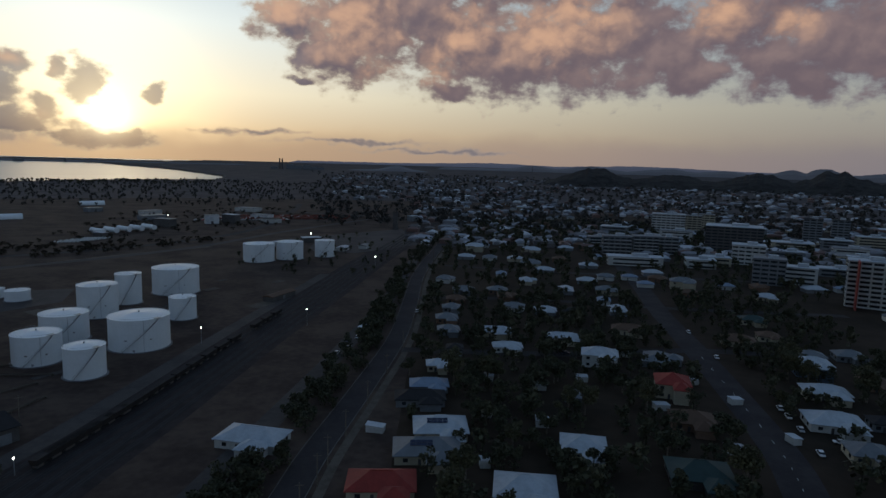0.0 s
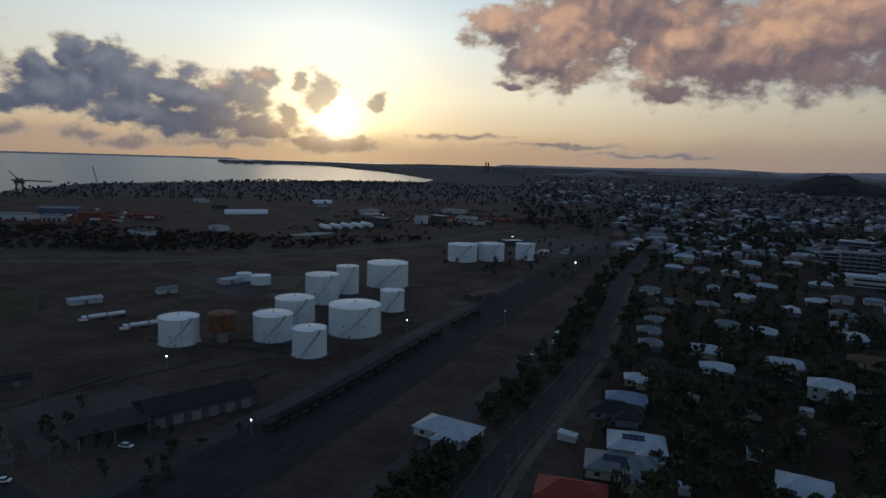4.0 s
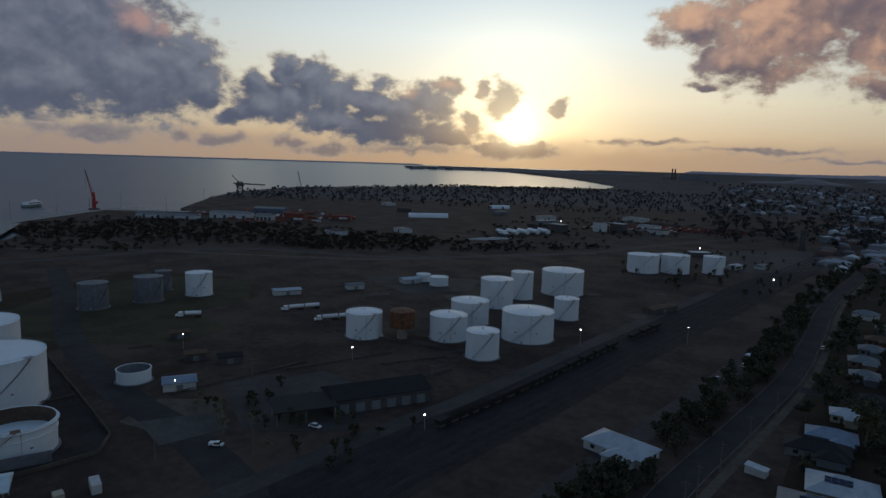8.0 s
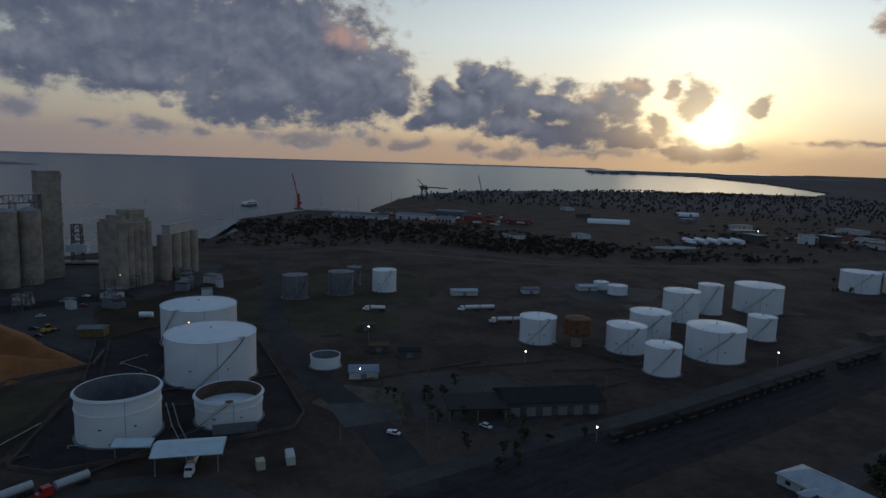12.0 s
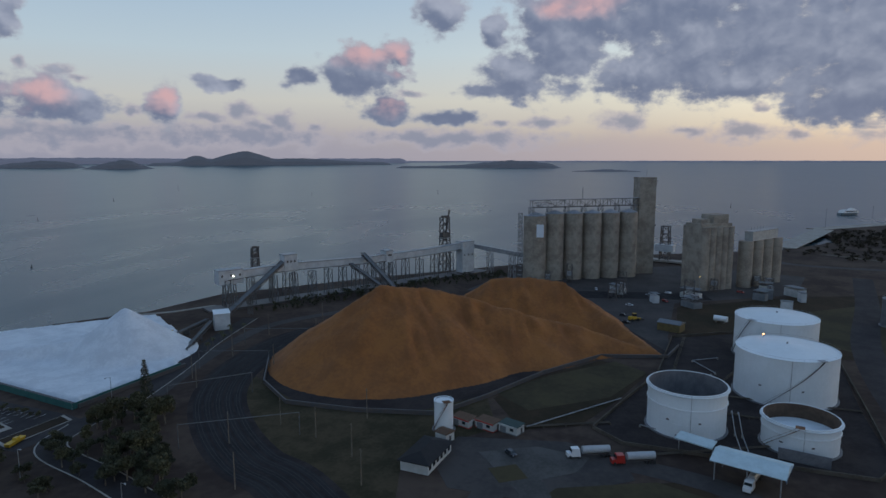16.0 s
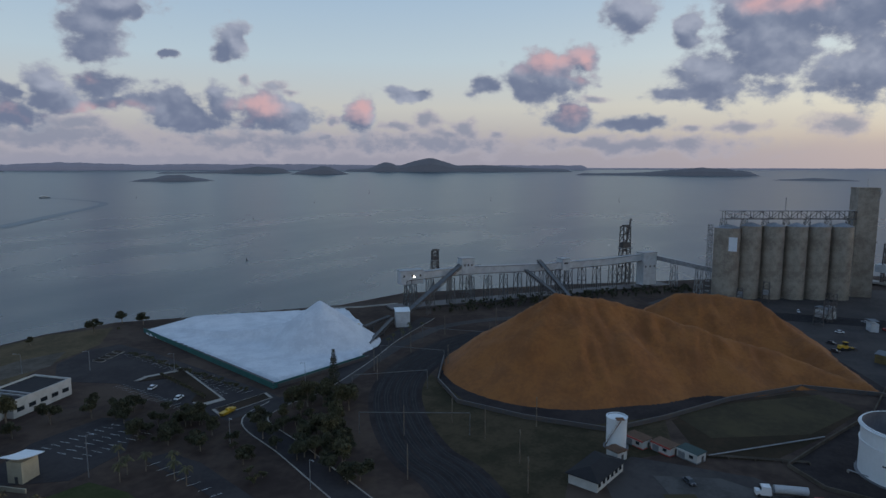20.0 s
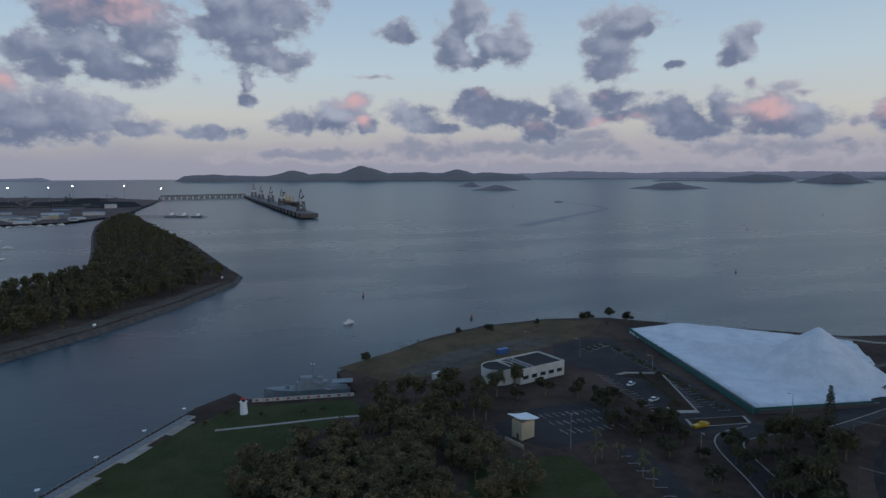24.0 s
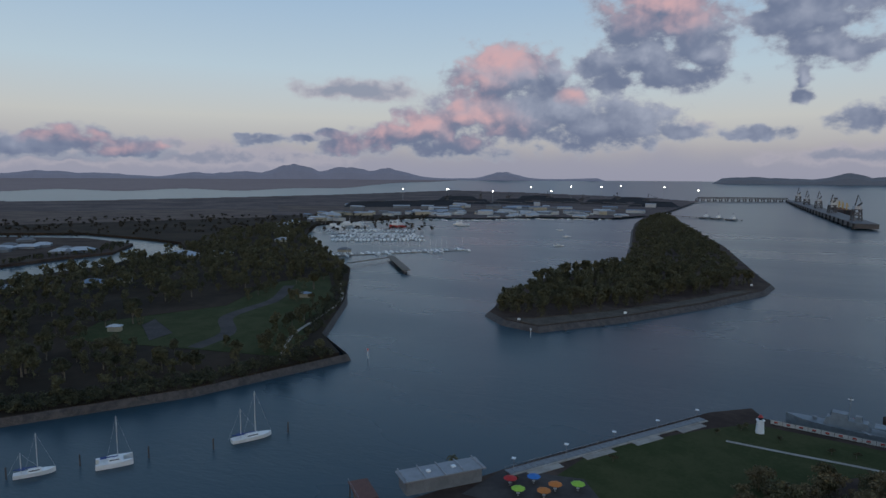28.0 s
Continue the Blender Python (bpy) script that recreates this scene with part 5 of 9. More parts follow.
strip("road_far_track", [(-620, 190), (-575, 213), (-524, 389), (-373, 467), (-263, 610), (-200, 800), (-120, 1000)], 11, YARD, "pale dirt road across the flats", "road", 4.05)
strip("road_port", [(-691, 336), (-538, 473), (-369, 557), (-253, 757), (-264, 1062), (-300, 1300)], 12, ASPHALT, "port road curving through scrub", "road", 4.05)
strip("road_overpass", [(-330, 1090), (-200, 1050), (-60, 1010), (60, 1000), (200, 990)], 12, YARD, "road across the rail yard", "road", 6.0)
for k, (pts, w) in enumerate((([(-330, 300), (-300, 290), (-270, 255), (-240, 225), (-262, 205), (-320, 215)], 0), ([(-250, 420), (-300, 400), (-330, 370), (-260, 340), (-235, 380)], 0),
                              ([(-190, 190), (-205, 150), (-168, 130), (-140, 150), (-150, 185)], 0), ([(-90, 620), (-140, 640), (-150, 760), (-60, 860), (-30, 700)], 0))):
    patch("ground_yard_paving", pts, (EARTH, YARD, YARD, YARD)[k], "worn yard surface", "ground", 4.04)
# scattered paving and bare patches of the old yard
rg = random.Random(8)
for k in range(26):
    x, y = rg.uniform(-300, -110), rg.uniform(140, 470)
    if min(math.hypot(x - a, y - b) for a, b in ((-213, 242), (-186, 285), (-196, 350), (-181, 419), (-147, 300))) < 20:
        continue
    w, h, a = rg.uniform(6, 26), rg.uniform(4, 12), rg.choice((58, 62, -30, 60)) + rg.uniform(-4, 4)
    m = pose(x, y, 0, 0, 0, a)
    pts = [(m @ Vector((sx * w / 2, sy * h / 2, 0)))[:2] for sx, sy in ((-1, -1), (1, -0.9), (0.9, 1), (-1, 0.95))]
    patch("ground_bare_patch", pts, rg.choice((YARD, DARKGRASS, GRAVEL, EARTH)), "worn patch of yard ground", "ground", 4.045 + 0.003 * k)

# ---- houses ----
def roof_material(name, c, rough=0.45):
    return material(name, c, max(rough, 0.6), tuple(x * 0.8 for x in c), 3, vary=0.12, spec=0.25)


ROOFS = {"white": roof_material("pale_metal_roof", (0.42, 0.45, 0.48)), "grey": roof_material("grey_metal_roof", (0.16, 0.17, 0.18)),
         "blue": roof_material("blue_grey_roof", (0.2, 0.25, 0.32)), "red": roof_material("red_tile_roof", (0.26, 0.035, 0.025), 0.7),
         "brown": roof_material("brown_tile_roof", (0.12, 0.07, 0.045), 0.8), "green": roof_material("dark_green_roof", (0.03, 0.055, 0.05)),
         "dark": roof_material("dark_roof", (0.026, 0.024, 0.025), 0.85)}
WALLS = {"cream": material("cream_boards", (0.42, 0.37, 0.27), 0.8, (0.34, 0.3, 0.22), 4), "white": material("white_boards", (0.5, 0.5, 0.48), 0.8, (0.4, 0.4, 0.38), 4),
         "grey": material("grey_boards", (0.18, 0.19, 0.2), 0.8, (0.13, 0.14, 0.15), 4), "brick": material("brown_brick", (0.2, 0.12, 0.08), 0.9, (0.15, 0.09, 0.06), 2),
         "blue": material("blue_boards", (0.1, 0.14, 0.2), 0.8, (0.08, 0.11, 0.16), 4), "dark": material("dark_render", (0.06, 0.055, 0.055), 0.8, (0.09, 0.085, 0.08), 5)}
PANE = material("dark_window_glass", (0.02, 0.025, 0.03), 0.12, (0.03, 0.035, 0.04), 2, spec=0.6)
SOLAR = material("solar_panel", (0.01, 0.015, 0.04), 0.15, (0.015, 0.02, 0.05), 1)
MESHES = {}


def cached(key, build):
    if key not in MESHES:
        MESHES[key] = build()
    return MESHES[key]


def hip_roof(w, d, rise, over=0.6, ridge=None, z=0.0):
    """A hipped or gabled roof over a w by d plan, with an overhanging edge that has thickness."""
    bm = bmesh.new()
    x, y = w / 2 + over, d / 2 + over
    k = (w - d) / 2 if ridge is None else ridge
    k = max(0.3, k)
    eave = [bm.verts.new((sx * x, sy * y, z)) for sx, sy in ((-1, -1), (1, -1), (1, 1), (-1, 1))]
    low = [bm.verts.new((sx * x, sy * y, z - 0.22)) for sx, sy in ((-1, -1), (1, -1), (1, 1), (-1, 1))]
    r0, r1 = bm.verts.new((-k, 0, z + rise)), bm.verts.new((k, 0, z + rise))
    for f in ((eave[0], eave[1], r1, r0), (eave[2], eave[3], r0, r1), (eave[1], eave[2], r1), (eave[3], eave[0], r0), tuple(reversed(low))):
        bm.faces.new(f)
    for i in range(4):
        bm.faces.new((low[i], low[(i + 1) % 4], eave[(i + 1) % 4], eave[i]))
    bmesh.ops.recalc_face_normals(bm, faces=bm.faces[:])
    return bm


def house(x, y, w, d, turn=5.0, roof="white", wall="cream", floors=1, gable=False, wing=True, solar=0, z=4.0, label="", stilts=0.0, group="town houses", windows=True):
    h = 2.9 * floors + stilts
    t = thing("house", label or f"{roof}-roofed {'two-storey' if floors > 1 else 'low'} house with {wall} walls", "house", (x, y, z), turn, group)
    part("wall", box(w, d, h), WALLS[wall], t)
    rise = 0.24 * d
    rf = part("roof", hip_roof(w, d, rise, ridge=w / 2 + 0.4 if gable else None, z=h + 0.2), ROOFS[roof], t)
    part("ridge_cap", bar((-max(0.3, (w - d) / 2), 0, h + rise + 0.22), (max(0.3, (w - d) / 2), 0, h + rise + 0.22), 0.35, h=0.12), ROOFS[roof], rf)
    if wing:
        q = part("wing", box(w * 0.42, d * 0.5, h - 0.05, w * 0.2, -d * 0.68), WALLS[wall], t)
        part("wing_roof", (lambda b: (bmesh.ops.translate(b, verts=b.verts[:], vec=(w * 0.2, -d * 0.62, 0)), b)[1])(hip_roof(w * 0.42, d * 0.62, rise * 0.7, 0.5, z=h + 0.14)), ROOFS[roof], q)
    for f in range(floors if windows else 0):
        zz = 1.0 + 2.9 * f + stilts
        for s, n in ((-1, 3), (1, 3)):
            for i in range(n):
                px = -w / 2 + w * (i + 0.5) / n
                if s < 0 and wing and px > -w * 0.02:
                    continue
                part("window", cached("win", lambda: mesh_of("window", box(1.5, 0.14, 1.2), PANE)), None, t).location = (px, s * (d / 2 + 0.05), zz)
        for s in (-1, 1):
            for py in (-d * 0.22, d * 0.25):
                o = part("window", cached("win", lambda: mesh_of("window", box(1.5, 0.14, 1.2), PANE)), None, t)
                o.location, o.rotation_euler = (s * (w / 2 + 0.05), py, zz), (0, 0, radians(90))
    part("door", box(0.95, 0.12, 2.05, -w * 0.12, -d / 2 - 0.05, stilts), WALLS["dark"], t)
    for k in range(solar):
        sx = -w * 0.22 + (k % 4) * 1.75
        sy = d * 0.1 + (k // 4) * 1.1
        slope = math.degrees(math.atan2(rise, d / 2 + 0.6))
        part("solar_panel", box(1.65, 1.0, 0.05, sx, -sy - 0.6, h + 0.42 + rise * (1 - (sy + 0.6) / (d / 2 + 0.6)), tilt=slope), SOLAR, rf)
    return t


HOUSES = ("-60 193 22 12 -12 white white 1", "-16 166 20 12 3 red brown 1", "0 205 19 14 4 white cream 1 8", "-4 188 22 13 4 grey cream 1 8", "-5 246 16 9 4 blue grey 1",
          "-8 232 20 10 4 dark grey 1", "27 331 21 9 3 white cream 1", "32 303 15 8 0 white white 1", "63 322 20 9 -8 white cream 1", "73 285 17 11 -12 white white 2",
          "94 249 14 13 -14 red cream 2", "46 193 15 13 -10 white cream 1", "24 165 18 14 -6 white white 1", "103 343 19 10 -14 brown cream 1", "101 289 17 12 70 grey grey 1",
          "3 332 12 9 3 grey grey 1", "2 358 13 10 3 grey brick 1", "77 177 19 14 -10 green dark 1", "90 217 16 12 -12 brown brick 1", "168 279 16 11 -14 white blue 2",
          "157 250 18 11 -14 white cream 1", "142 219 20 13 -14 white white 1", "138 194 13 11 -14 grey cream 1", "156 326 18 11 -16 brown cream 1", "52 239 7 6 -10 grey grey 1",
          "63 384 14 9 -6 white grey 1", "31 662 20 12 0 white cream 2", "91 668 22 11 -5 white cream 1", "112 491 16 10 -10 white grey 1", "119 455 17 11 -10 grey cream 1",
          "184 482 20 12 -16 grey cream 2", "230 444 15 10 -16 white cream 1", "180 301 13 9 -14 grey cream 1", "177 336 12 9 -14 brown cream 1", "186 373 16 10 -14 green cream 1",
          "200 303 14 10 -14 grey grey 1", "186 262 13 10 -14 brown brick 1", "-2 272 10 8 4 white cream 1", "6 298 8 7 2 dark grey 1", "160 219 10 8 -14 dark grey 1",
          "79 576 19 12 -4 grey cream 1", "38 444 15 10 -2 grey brick 1", "14 441 16 10 0 grey grey 1", "80 382 13 9 -8 dark cream 1", "5 385 12 9 2 grey grey 1", "8 410 13 9 2 brown brick 1")
for spec in HOUSES:
    a = spec.split()
    house(float(a[0]), float(a[1]), float(a[2]) * 0.92, float(a[3]), float(a[4]), a[5], a[6] if a[6] in WALLS else "cream", int(a[7]), solar=int(a[8]) if len(a) > 8 else 0)

# carports and sheds between the houses
rg = random.Random(31)
for x, y in ((17, 221), (14, 182), (-22, 205), (40, 250), (60, 262), (108, 262), (116, 240), (36, 214), (20, 260), (88, 300), (48, 345), (120, 205), (84, 232), (96, 196)):
    s = thing("garden_shed", "small pale garden shed between houses", "shed", (x, y, 4), rg.uniform(-15, 10), "garden sheds")
    w, d = rg.uniform(3, 7), rg.uniform(3, 5)
    part("wall", box(w, d, 2.3), WALLS["white"], s)
    part("roof", box(w + 0.5, d + 0.5, 0.15, 0, 0, 2.32, pitch=4), ROOFS["white"], s)

# streets
STREET = [(-44, 120), (-41, 160), (-39, 188), (-32, 244), (-24, 319), (-22, 398), (-20, 528), (-2, 724), (27, 974)]
strip("road_street_west", STREET, 9, ASPHALT, "dark asphalt street beside the railway", "road", 4.07)
KERB = material("dull_kerb_concrete", (0.13, 0.12, 0.11), 0.9, (0.07, 0.066, 0.06), 6)
strip("kerb_west", offset(STREET, 4.8), 0.35, KERB, "pale kerb", "kerb", 4.2, False)
strip("kerb_west_far", offset(STREET, -4.8), 0.35, KERB, "pale kerb", "kerb", 4.2, False)
AVENUE = [(92, 130), (104, 168), (112, 198), (121, 256), (130, 324), (138, 394), (153, 490), (166, 589), (200, 760)]
strip("road_avenue", AVENUE, 13, ASPHALT, "wide dark street between the houses", "road", 4.07)
for k in range(1, 30, 2):
    w = offset(AVENUE, 0)
    a, b = w[min(k, len(w) - 2)], w[min(k + 1, len(w) - 1)]
    m = Vector(a).lerp(Vector(b), 0.4)
    strip("line_avenue", [a, (m.x, m.y)], 0.2, LINE, "white road line", "road line", 4.1, False)
for pts in ([(-20, 300), (60, 300), (130, 312), (240, 300)], [(-22, 420), (60, 425), (140, 410), (260, 400)], [(0, 560), (100, 540), (250, 520), (500, 480)],
            [(10, 760), (150, 740), (400, 700), (700, 600)], [(30, 980), (250, 960), (600, 880)]):
    strip("road_cross_street", pts, 8, ASPHALT, "narrow cross street", "road", 4.06)
strip("path_verge", offset(STREET, -8.0), 3.0, GRAVEL, "pale grass verge and path", "path", 4.045, False)


# ---- the town centre ----
def block(x, y, w, d, h, turn, wall, roof="white", label="", bands=True, glass=PANE, balconies=False):
    t = thing("office_building", label or "plain town building with bands of windows", "building", (x, y, 4), turn, "town centre buildings")
    part("wall", box(w, d, h), wall, t)
    part("roof", box(w + 0.8, d + 0.8, 0.6, 0, 0, h), ROOFS[roof], t)
    part("plant_room", box(w * 0.3, d * 0.35, 2.6, w * 0.1, 0, h + 0.6), ROOFS["white"], t)
    n = max(1, int(h / 3.2))
    for f in range(n):
        z = 1.1 + f * h / n
        for s in (-1, 1):
            if bands:
                k = max(2, int(w / 6)) if h > 17 else 1
                for i in range(k):
                    part("window", cached(("band", round(w / k, 1)), lambda: mesh_of("window", box(w / k * 0.82, 0.15, 1.6), glass)), None, t).location = (-w / 2 + w * (i + 0.5) / k, s * (d / 2 + 0.06), z)
        for s in (-1, 1):
            k = max(1, int(d / 6)) if h > 25 else 1
            for i in range(k):
                o = part("window", cached(("side", round(d / k, 1)), lambda: mesh_of("window", box(d / k * 0.7, 0.15, 1.5), glass)), None, t)
                o.location, o.rotation_euler = (s * (w / 2 + 0.06), -d / 2 + d * (i + 0.5) / k, z), (0, 0, radians(90))
        if balconies:
            part("balcony", box(w * 0.9, 1.6, 0.25, 0, -d / 2 - 0.8, z - 1.0), WALLS["white"], t)
    return t


RENDER = WALLS["white"]
block(322, 705, 58, 36, 30, -24, WALLS["dark"], "white", "large dark office block with a pale roof")
block(300, 622, 30, 22, 19, -24, RENDER, "white", "white layered office building with long windows")
block(316, 898, 44, 22, 28, -20, RENDER, "white", "tall pale apartment block in the town centre")
block(352, 905, 26, 18, 26, -20, WALLS["cream"], "grey")
block(392, 952, 22, 18, 25, -20, WALLS["cream"], "grey")
block(486, 838, 22, 20, 31, -28, WALLS["grey"], "dark", "grey apartment tower with a dark flat roof")
block(514, 824, 20, 20, 31, -28, WALLS["grey"], "dark", "grey apartment tower with a dark flat roof")
block(294, 432, 28, 16, 32, -30, RENDER, "white", "new apartment tower with white balconies and a red end wall", balconies=True)
solo("red_end_wall", box(1.0, 15, 33), material("red_cladding", (0.3, 0.05, 0.035), 0.6, (0.24, 0.04, 0.03), 4), "red cladding panel on the apartment tower", "wall panel", (280.4, 424.6, 4), -30)
block(265, 512, 24, 16, 21, -26, WALLS["grey"], "grey", "plain concrete apartment building beside the hall")
block(292, 516, 26, 16, 14, -26, RENDER, "white", "white striped office building")
for x, y, w, h in ((183, 672, 30, 19), (212, 668, 26, 20), (240, 683, 22, 18), (174, 715, 24, 13)):
    block(x, y, w, 16, h, -8, WALLS["grey"], "grey", "grey apartment building with balconies", balconies=True)
block(180, 596, 50, 18, 8, -8, RENDER, "white", "long low white hall")
block(240, 590, 26, 18, 8, -14, RENDER, "white", "white low hall with a pale roof")
block(263, 608, 24, 18, 8, -14, WALLS["cream"], "white")
for x, y, w, h in ((480, 775, 34, 10), (405, 736, 44, 10), (530, 785, 34, 14), (395, 597, 22, 13), (350, 560, 30, 7), (420, 640, 40, 8), (360, 660, 30, 9), (300, 820, 40, 12),
                   (250, 760, 30, 10), (450, 700, 34, 9), (560, 720, 40, 10), (340, 470, 26, 7), (390, 510, 30, 7), (480, 600, 40, 8), (230, 860, 36, 12), (420, 860, 30, 14)):
    block(x, y, w, w * 0.55, h, -24, rg.choice((RENDER, WALLS["cream"], WALLS["grey"])), rg.choice(("white", "white", "grey")))

# suburbs behind, house by house
PROTO = [house(0, 0, w, d, 0, r, wl, 1, wing=wg, windows=False, label=f"small {r}-roofed suburban house", group="suburban houses") for w, d, r, wl, wg in
         ((15, 9, "white", "cream", True), (13, 9, "grey", "white", True), (16, 10, "white", "grey", False), (14, 9, "brown", "brick", True), (12, 8, "blue", "white", False))]
taken = [(float(s.split()[0]), float(s.split()[1])) for s in HOUSES] + [(322, 705), (300, 622), (316, 898), (294, 432), (265, 512), (292, 516), (183, 672), (212, 668), (240, 683)]
rg = random.Random(77)
first = {id(p): False for p in PROTO}
count = 0
for ring in range(400):
    if count >= 170:
        break
    y = rg.uniform(390, 1450)
    x = rg.uniform(-5 + max(0, (y - 700)) * 0.05, 120 + y * 0.55)
    gx, gy = round(x / 22) * 22 + rg.uniform(-3, 3), round(y / 30) * 30 + rg.uniform(-4, 4)
    if any((gx - a) ** 2 + (gy - b) ** 2 < 19 ** 2 for a, b in taken) or (gx > 250 and 560 < gy < 760) or gx < -8 + (gy - 400) * 0.03:
        continue
    taken.append((gx, gy))
    p = PROTO[count % 5]
    m = pose(gx, gy, 4, 0, 0, rg.choice((-8, 82, -12, 172)) + rg.uniform(-6, 6))
    if count < 5:
        p.matrix_world = m
    else:
        copy_thing(p, m)
    count += 1


def far_houses(name, places, label):
    """Roofs too far off to be told apart one by one."""
    bm_v, bm_f = [], []
    r2 = random.Random(3)
    for x, y in places:
        w, d, h, a = r2.uniform(10, 24), r2.uniform(8, 13), r2.uniform(3, 5), r2.choice((-0.15, 1.42)) + r2.uniform(-0.1, 0.1)
        zz = 4 + lift(math.hypot(x, y))
        c, s = math.cos(a), math.sin(a)
        n0 = len(bm_v)
        for sx, sy, q in ((-1, -1, 0), (1, -1, 0), (1, 1, 0), (-1, 1, 0), (-1, -1, h), (1, -1, h), (1, 1, h), (-1, 1, h)):
            bm_v.append((x + sx * w / 2 * c - sy * d / 2 * s, y + sx * w / 2 * s + sy * d / 2 * c, zz + q))
        for sx in (-0.5, 0.5):
            bm_v.append((x + sx * w / 2 * c, y + sx * w / 2 * s, zz + h + d * 0.22))
        bm_f += [tuple(n0 + k for k in f) for f in ((0, 1, 5, 4), (1, 2, 6, 5), (2, 3, 7, 6), (3, 0, 4, 7), (4, 5, 9, 8), (6, 7, 8, 9), (5, 6, 9), (7, 4, 8))]
    me = bpy.data.meshes.new(name)
    me.from_pydata(bm_v, [], bm_f)
    me.materials.append(FARROOF)
    return tagged(new(name, me), label, "houses", kind="stuff")


def island_tint(name, tones, rough=0.6):
    """A material whose tone changes from piece to piece of a joined mesh."""
    m = bpy.data.materials.new(name)
    m.use_nodes = True
    n, l = m.node_tree.nodes, m.node_tree.links
    g = n.new("ShaderNodeNewGeometry")
    r = n.new("ShaderNodeValToRGB")
    r.color_ramp.interpolation = "CONSTANT"
    while len(r.color_ramp.elements) < len(tones):
        r.color_ramp.elements.new(0.5)
    for i, (e, c) in enumerate(zip(r.color_ramp.elements, tones)):
        e.position, e.color = i / len(tones), (*c, 1)
    l.new(g.outputs["Random Per Island"], r.inputs[0])
    l.new(r.outputs[0], n["Principled BSDF"].inputs["Base Color"])
    n["Principled BSDF"].inputs["Roughness"].default_value = rough
    return m


FARROOF = island_tint("far_roofs", ((0.3, 0.31, 0.34), (0.15, 0.15, 0.165), (0.5, 0.51, 0.53), (0.1, 0.085, 0.08), (0.22, 0.22, 0.235), (0.14, 0.08, 0.065), (0.11, 0.1, 0.1), (0.18, 0.17, 0.17)), 0.75)
places = []
while len(places) < 1700:
    a, r = rg.uniform(-40, 10), 700 + 2600 * rg.random() ** 1.25
    if a > 3 and r < 1500:
        continue
    x, y, _ = spot(a, r)
    if noise.noise(Vector((x / 300, y / 300, 2))) > -0.25:
        places.append((x, y))
far_houses("distant_suburb_houses", places, "scattered pale roofs of the distant suburbs")

# ---- trees of the town ----
patch("ground_town", [(-14, 120), (-16, 420), (-8, 760), (40, 1000), (120, 1200), (900, 1100), (900, 300), (300, 150), (140, 100)], SCRUB, "dark garden ground of the town", "ground", 4.02)
TOWN = [(-12, 150), (-14, 420), (0, 760), (60, 1000), (420, 1000), (420, 500), (230, 420), (215, 180), (120, 130)]
clear = [(a, b, 12) for a, b in taken] + [(x, y, 13) for x, y in curve_points(AVENUE, 10)] + [(x, y, 7) for x, y in curve_points(STREET, 12)]
near_spots = scatter([(-14, 150), (-14, 330), (60, 330), (215, 320), (215, 180), (120, 130)], 90, 6, 5, 11, avoid=clear)
for i, (x, y, z, h, s) in enumerate(near_spots):
    plant("round" if i % 3 else "gum", x, y, 4, h / 8.5, "town trees")
wood("town_near_trees", scatter([(-14, 150), (-14, 420), (60, 440), (230, 420), (225, 180), (120, 130)], 420, 13, 4, 10, avoid=clear), DARKLEAF, "dark garden trees and shrubs between the houses", per=300, size=0.36, seed=33)
wood("town_trees", scatter(TOWN, 1050, 12, 5, 11, avoid=clear), DARKLEAF, "dark trees between the houses", per=80, size=0.75, seed=3)
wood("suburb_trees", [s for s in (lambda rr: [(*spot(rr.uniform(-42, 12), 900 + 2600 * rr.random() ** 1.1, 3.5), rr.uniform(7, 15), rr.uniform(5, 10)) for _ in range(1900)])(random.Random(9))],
     HAZYLEAF, "dark wooded belts through the distant suburbs, paled for haze", per=24, size=1.8, seed=4)
# the hedge of dark trees between street and railway
belt = offset(STREET, 13)
rr = random.Random(2)
row = []
for x, y in belt:
    for k in range(5):
        row.append((x + rr.uniform(-7, 7), y + rr.uniform(-16, 16), 4, rr.uniform(4, 9), rr.uniform(2.5, 4.5)))
row = [r for r in row if math.hypot(r[0] + 60, r[1] - 193) > 17 and 140 < r[1] < 800]
wood("railway_hedge_trees", row, DARKLEAF, "dark scrub trees between street and railway", per=260, size=0.4, seed=5)

# ---- vehicles ----
PAINT = {"white": material("white_car_paint", (0.7, 0.7, 0.7), 0.3, (0.66, 0.66, 0.66), 1), "red": material("red_car_paint", (0.4, 0.03, 0.02), 0.3, (0.34, 0.025, 0.02), 1),
         "dark": material("dark_car_paint", (0.03, 0.035, 0.045), 0.3, (0.04, 0.04, 0.05), 1), "silver": material("silver_car_paint", (0.4, 0.41, 0.42), 0.3, (0.35, 0.36, 0.37), 1),
         "yellow": material("yellow_plant_paint", (0.55, 0.33, 0.02), 0.5, (0.45, 0.26, 0.02), 1), "blue": material("blue_tank_paint", (0.05, 0.12, 0.3), 0.4, (0.04, 0.1, 0.25), 1)}
RUBBER = material("tyre_rubber", (0.02, 0.02, 0.02), 0.9, (0.03, 0.03, 0.03), 0.5)
LAMPGLASS = material("headlight_glass", (0.6, 0.6, 0.58), 0.2, (0.55, 0.55, 0.55), 0.5)


def wheel_mesh(r=0.33, w=0.22):
    bm = bmesh.new()
    bmesh.ops.create_cone(bm, cap_ends=True, segments=14, radius1=r, radius2=r, depth=w, matrix=pose(0, 0, 0, 90))
    return bm


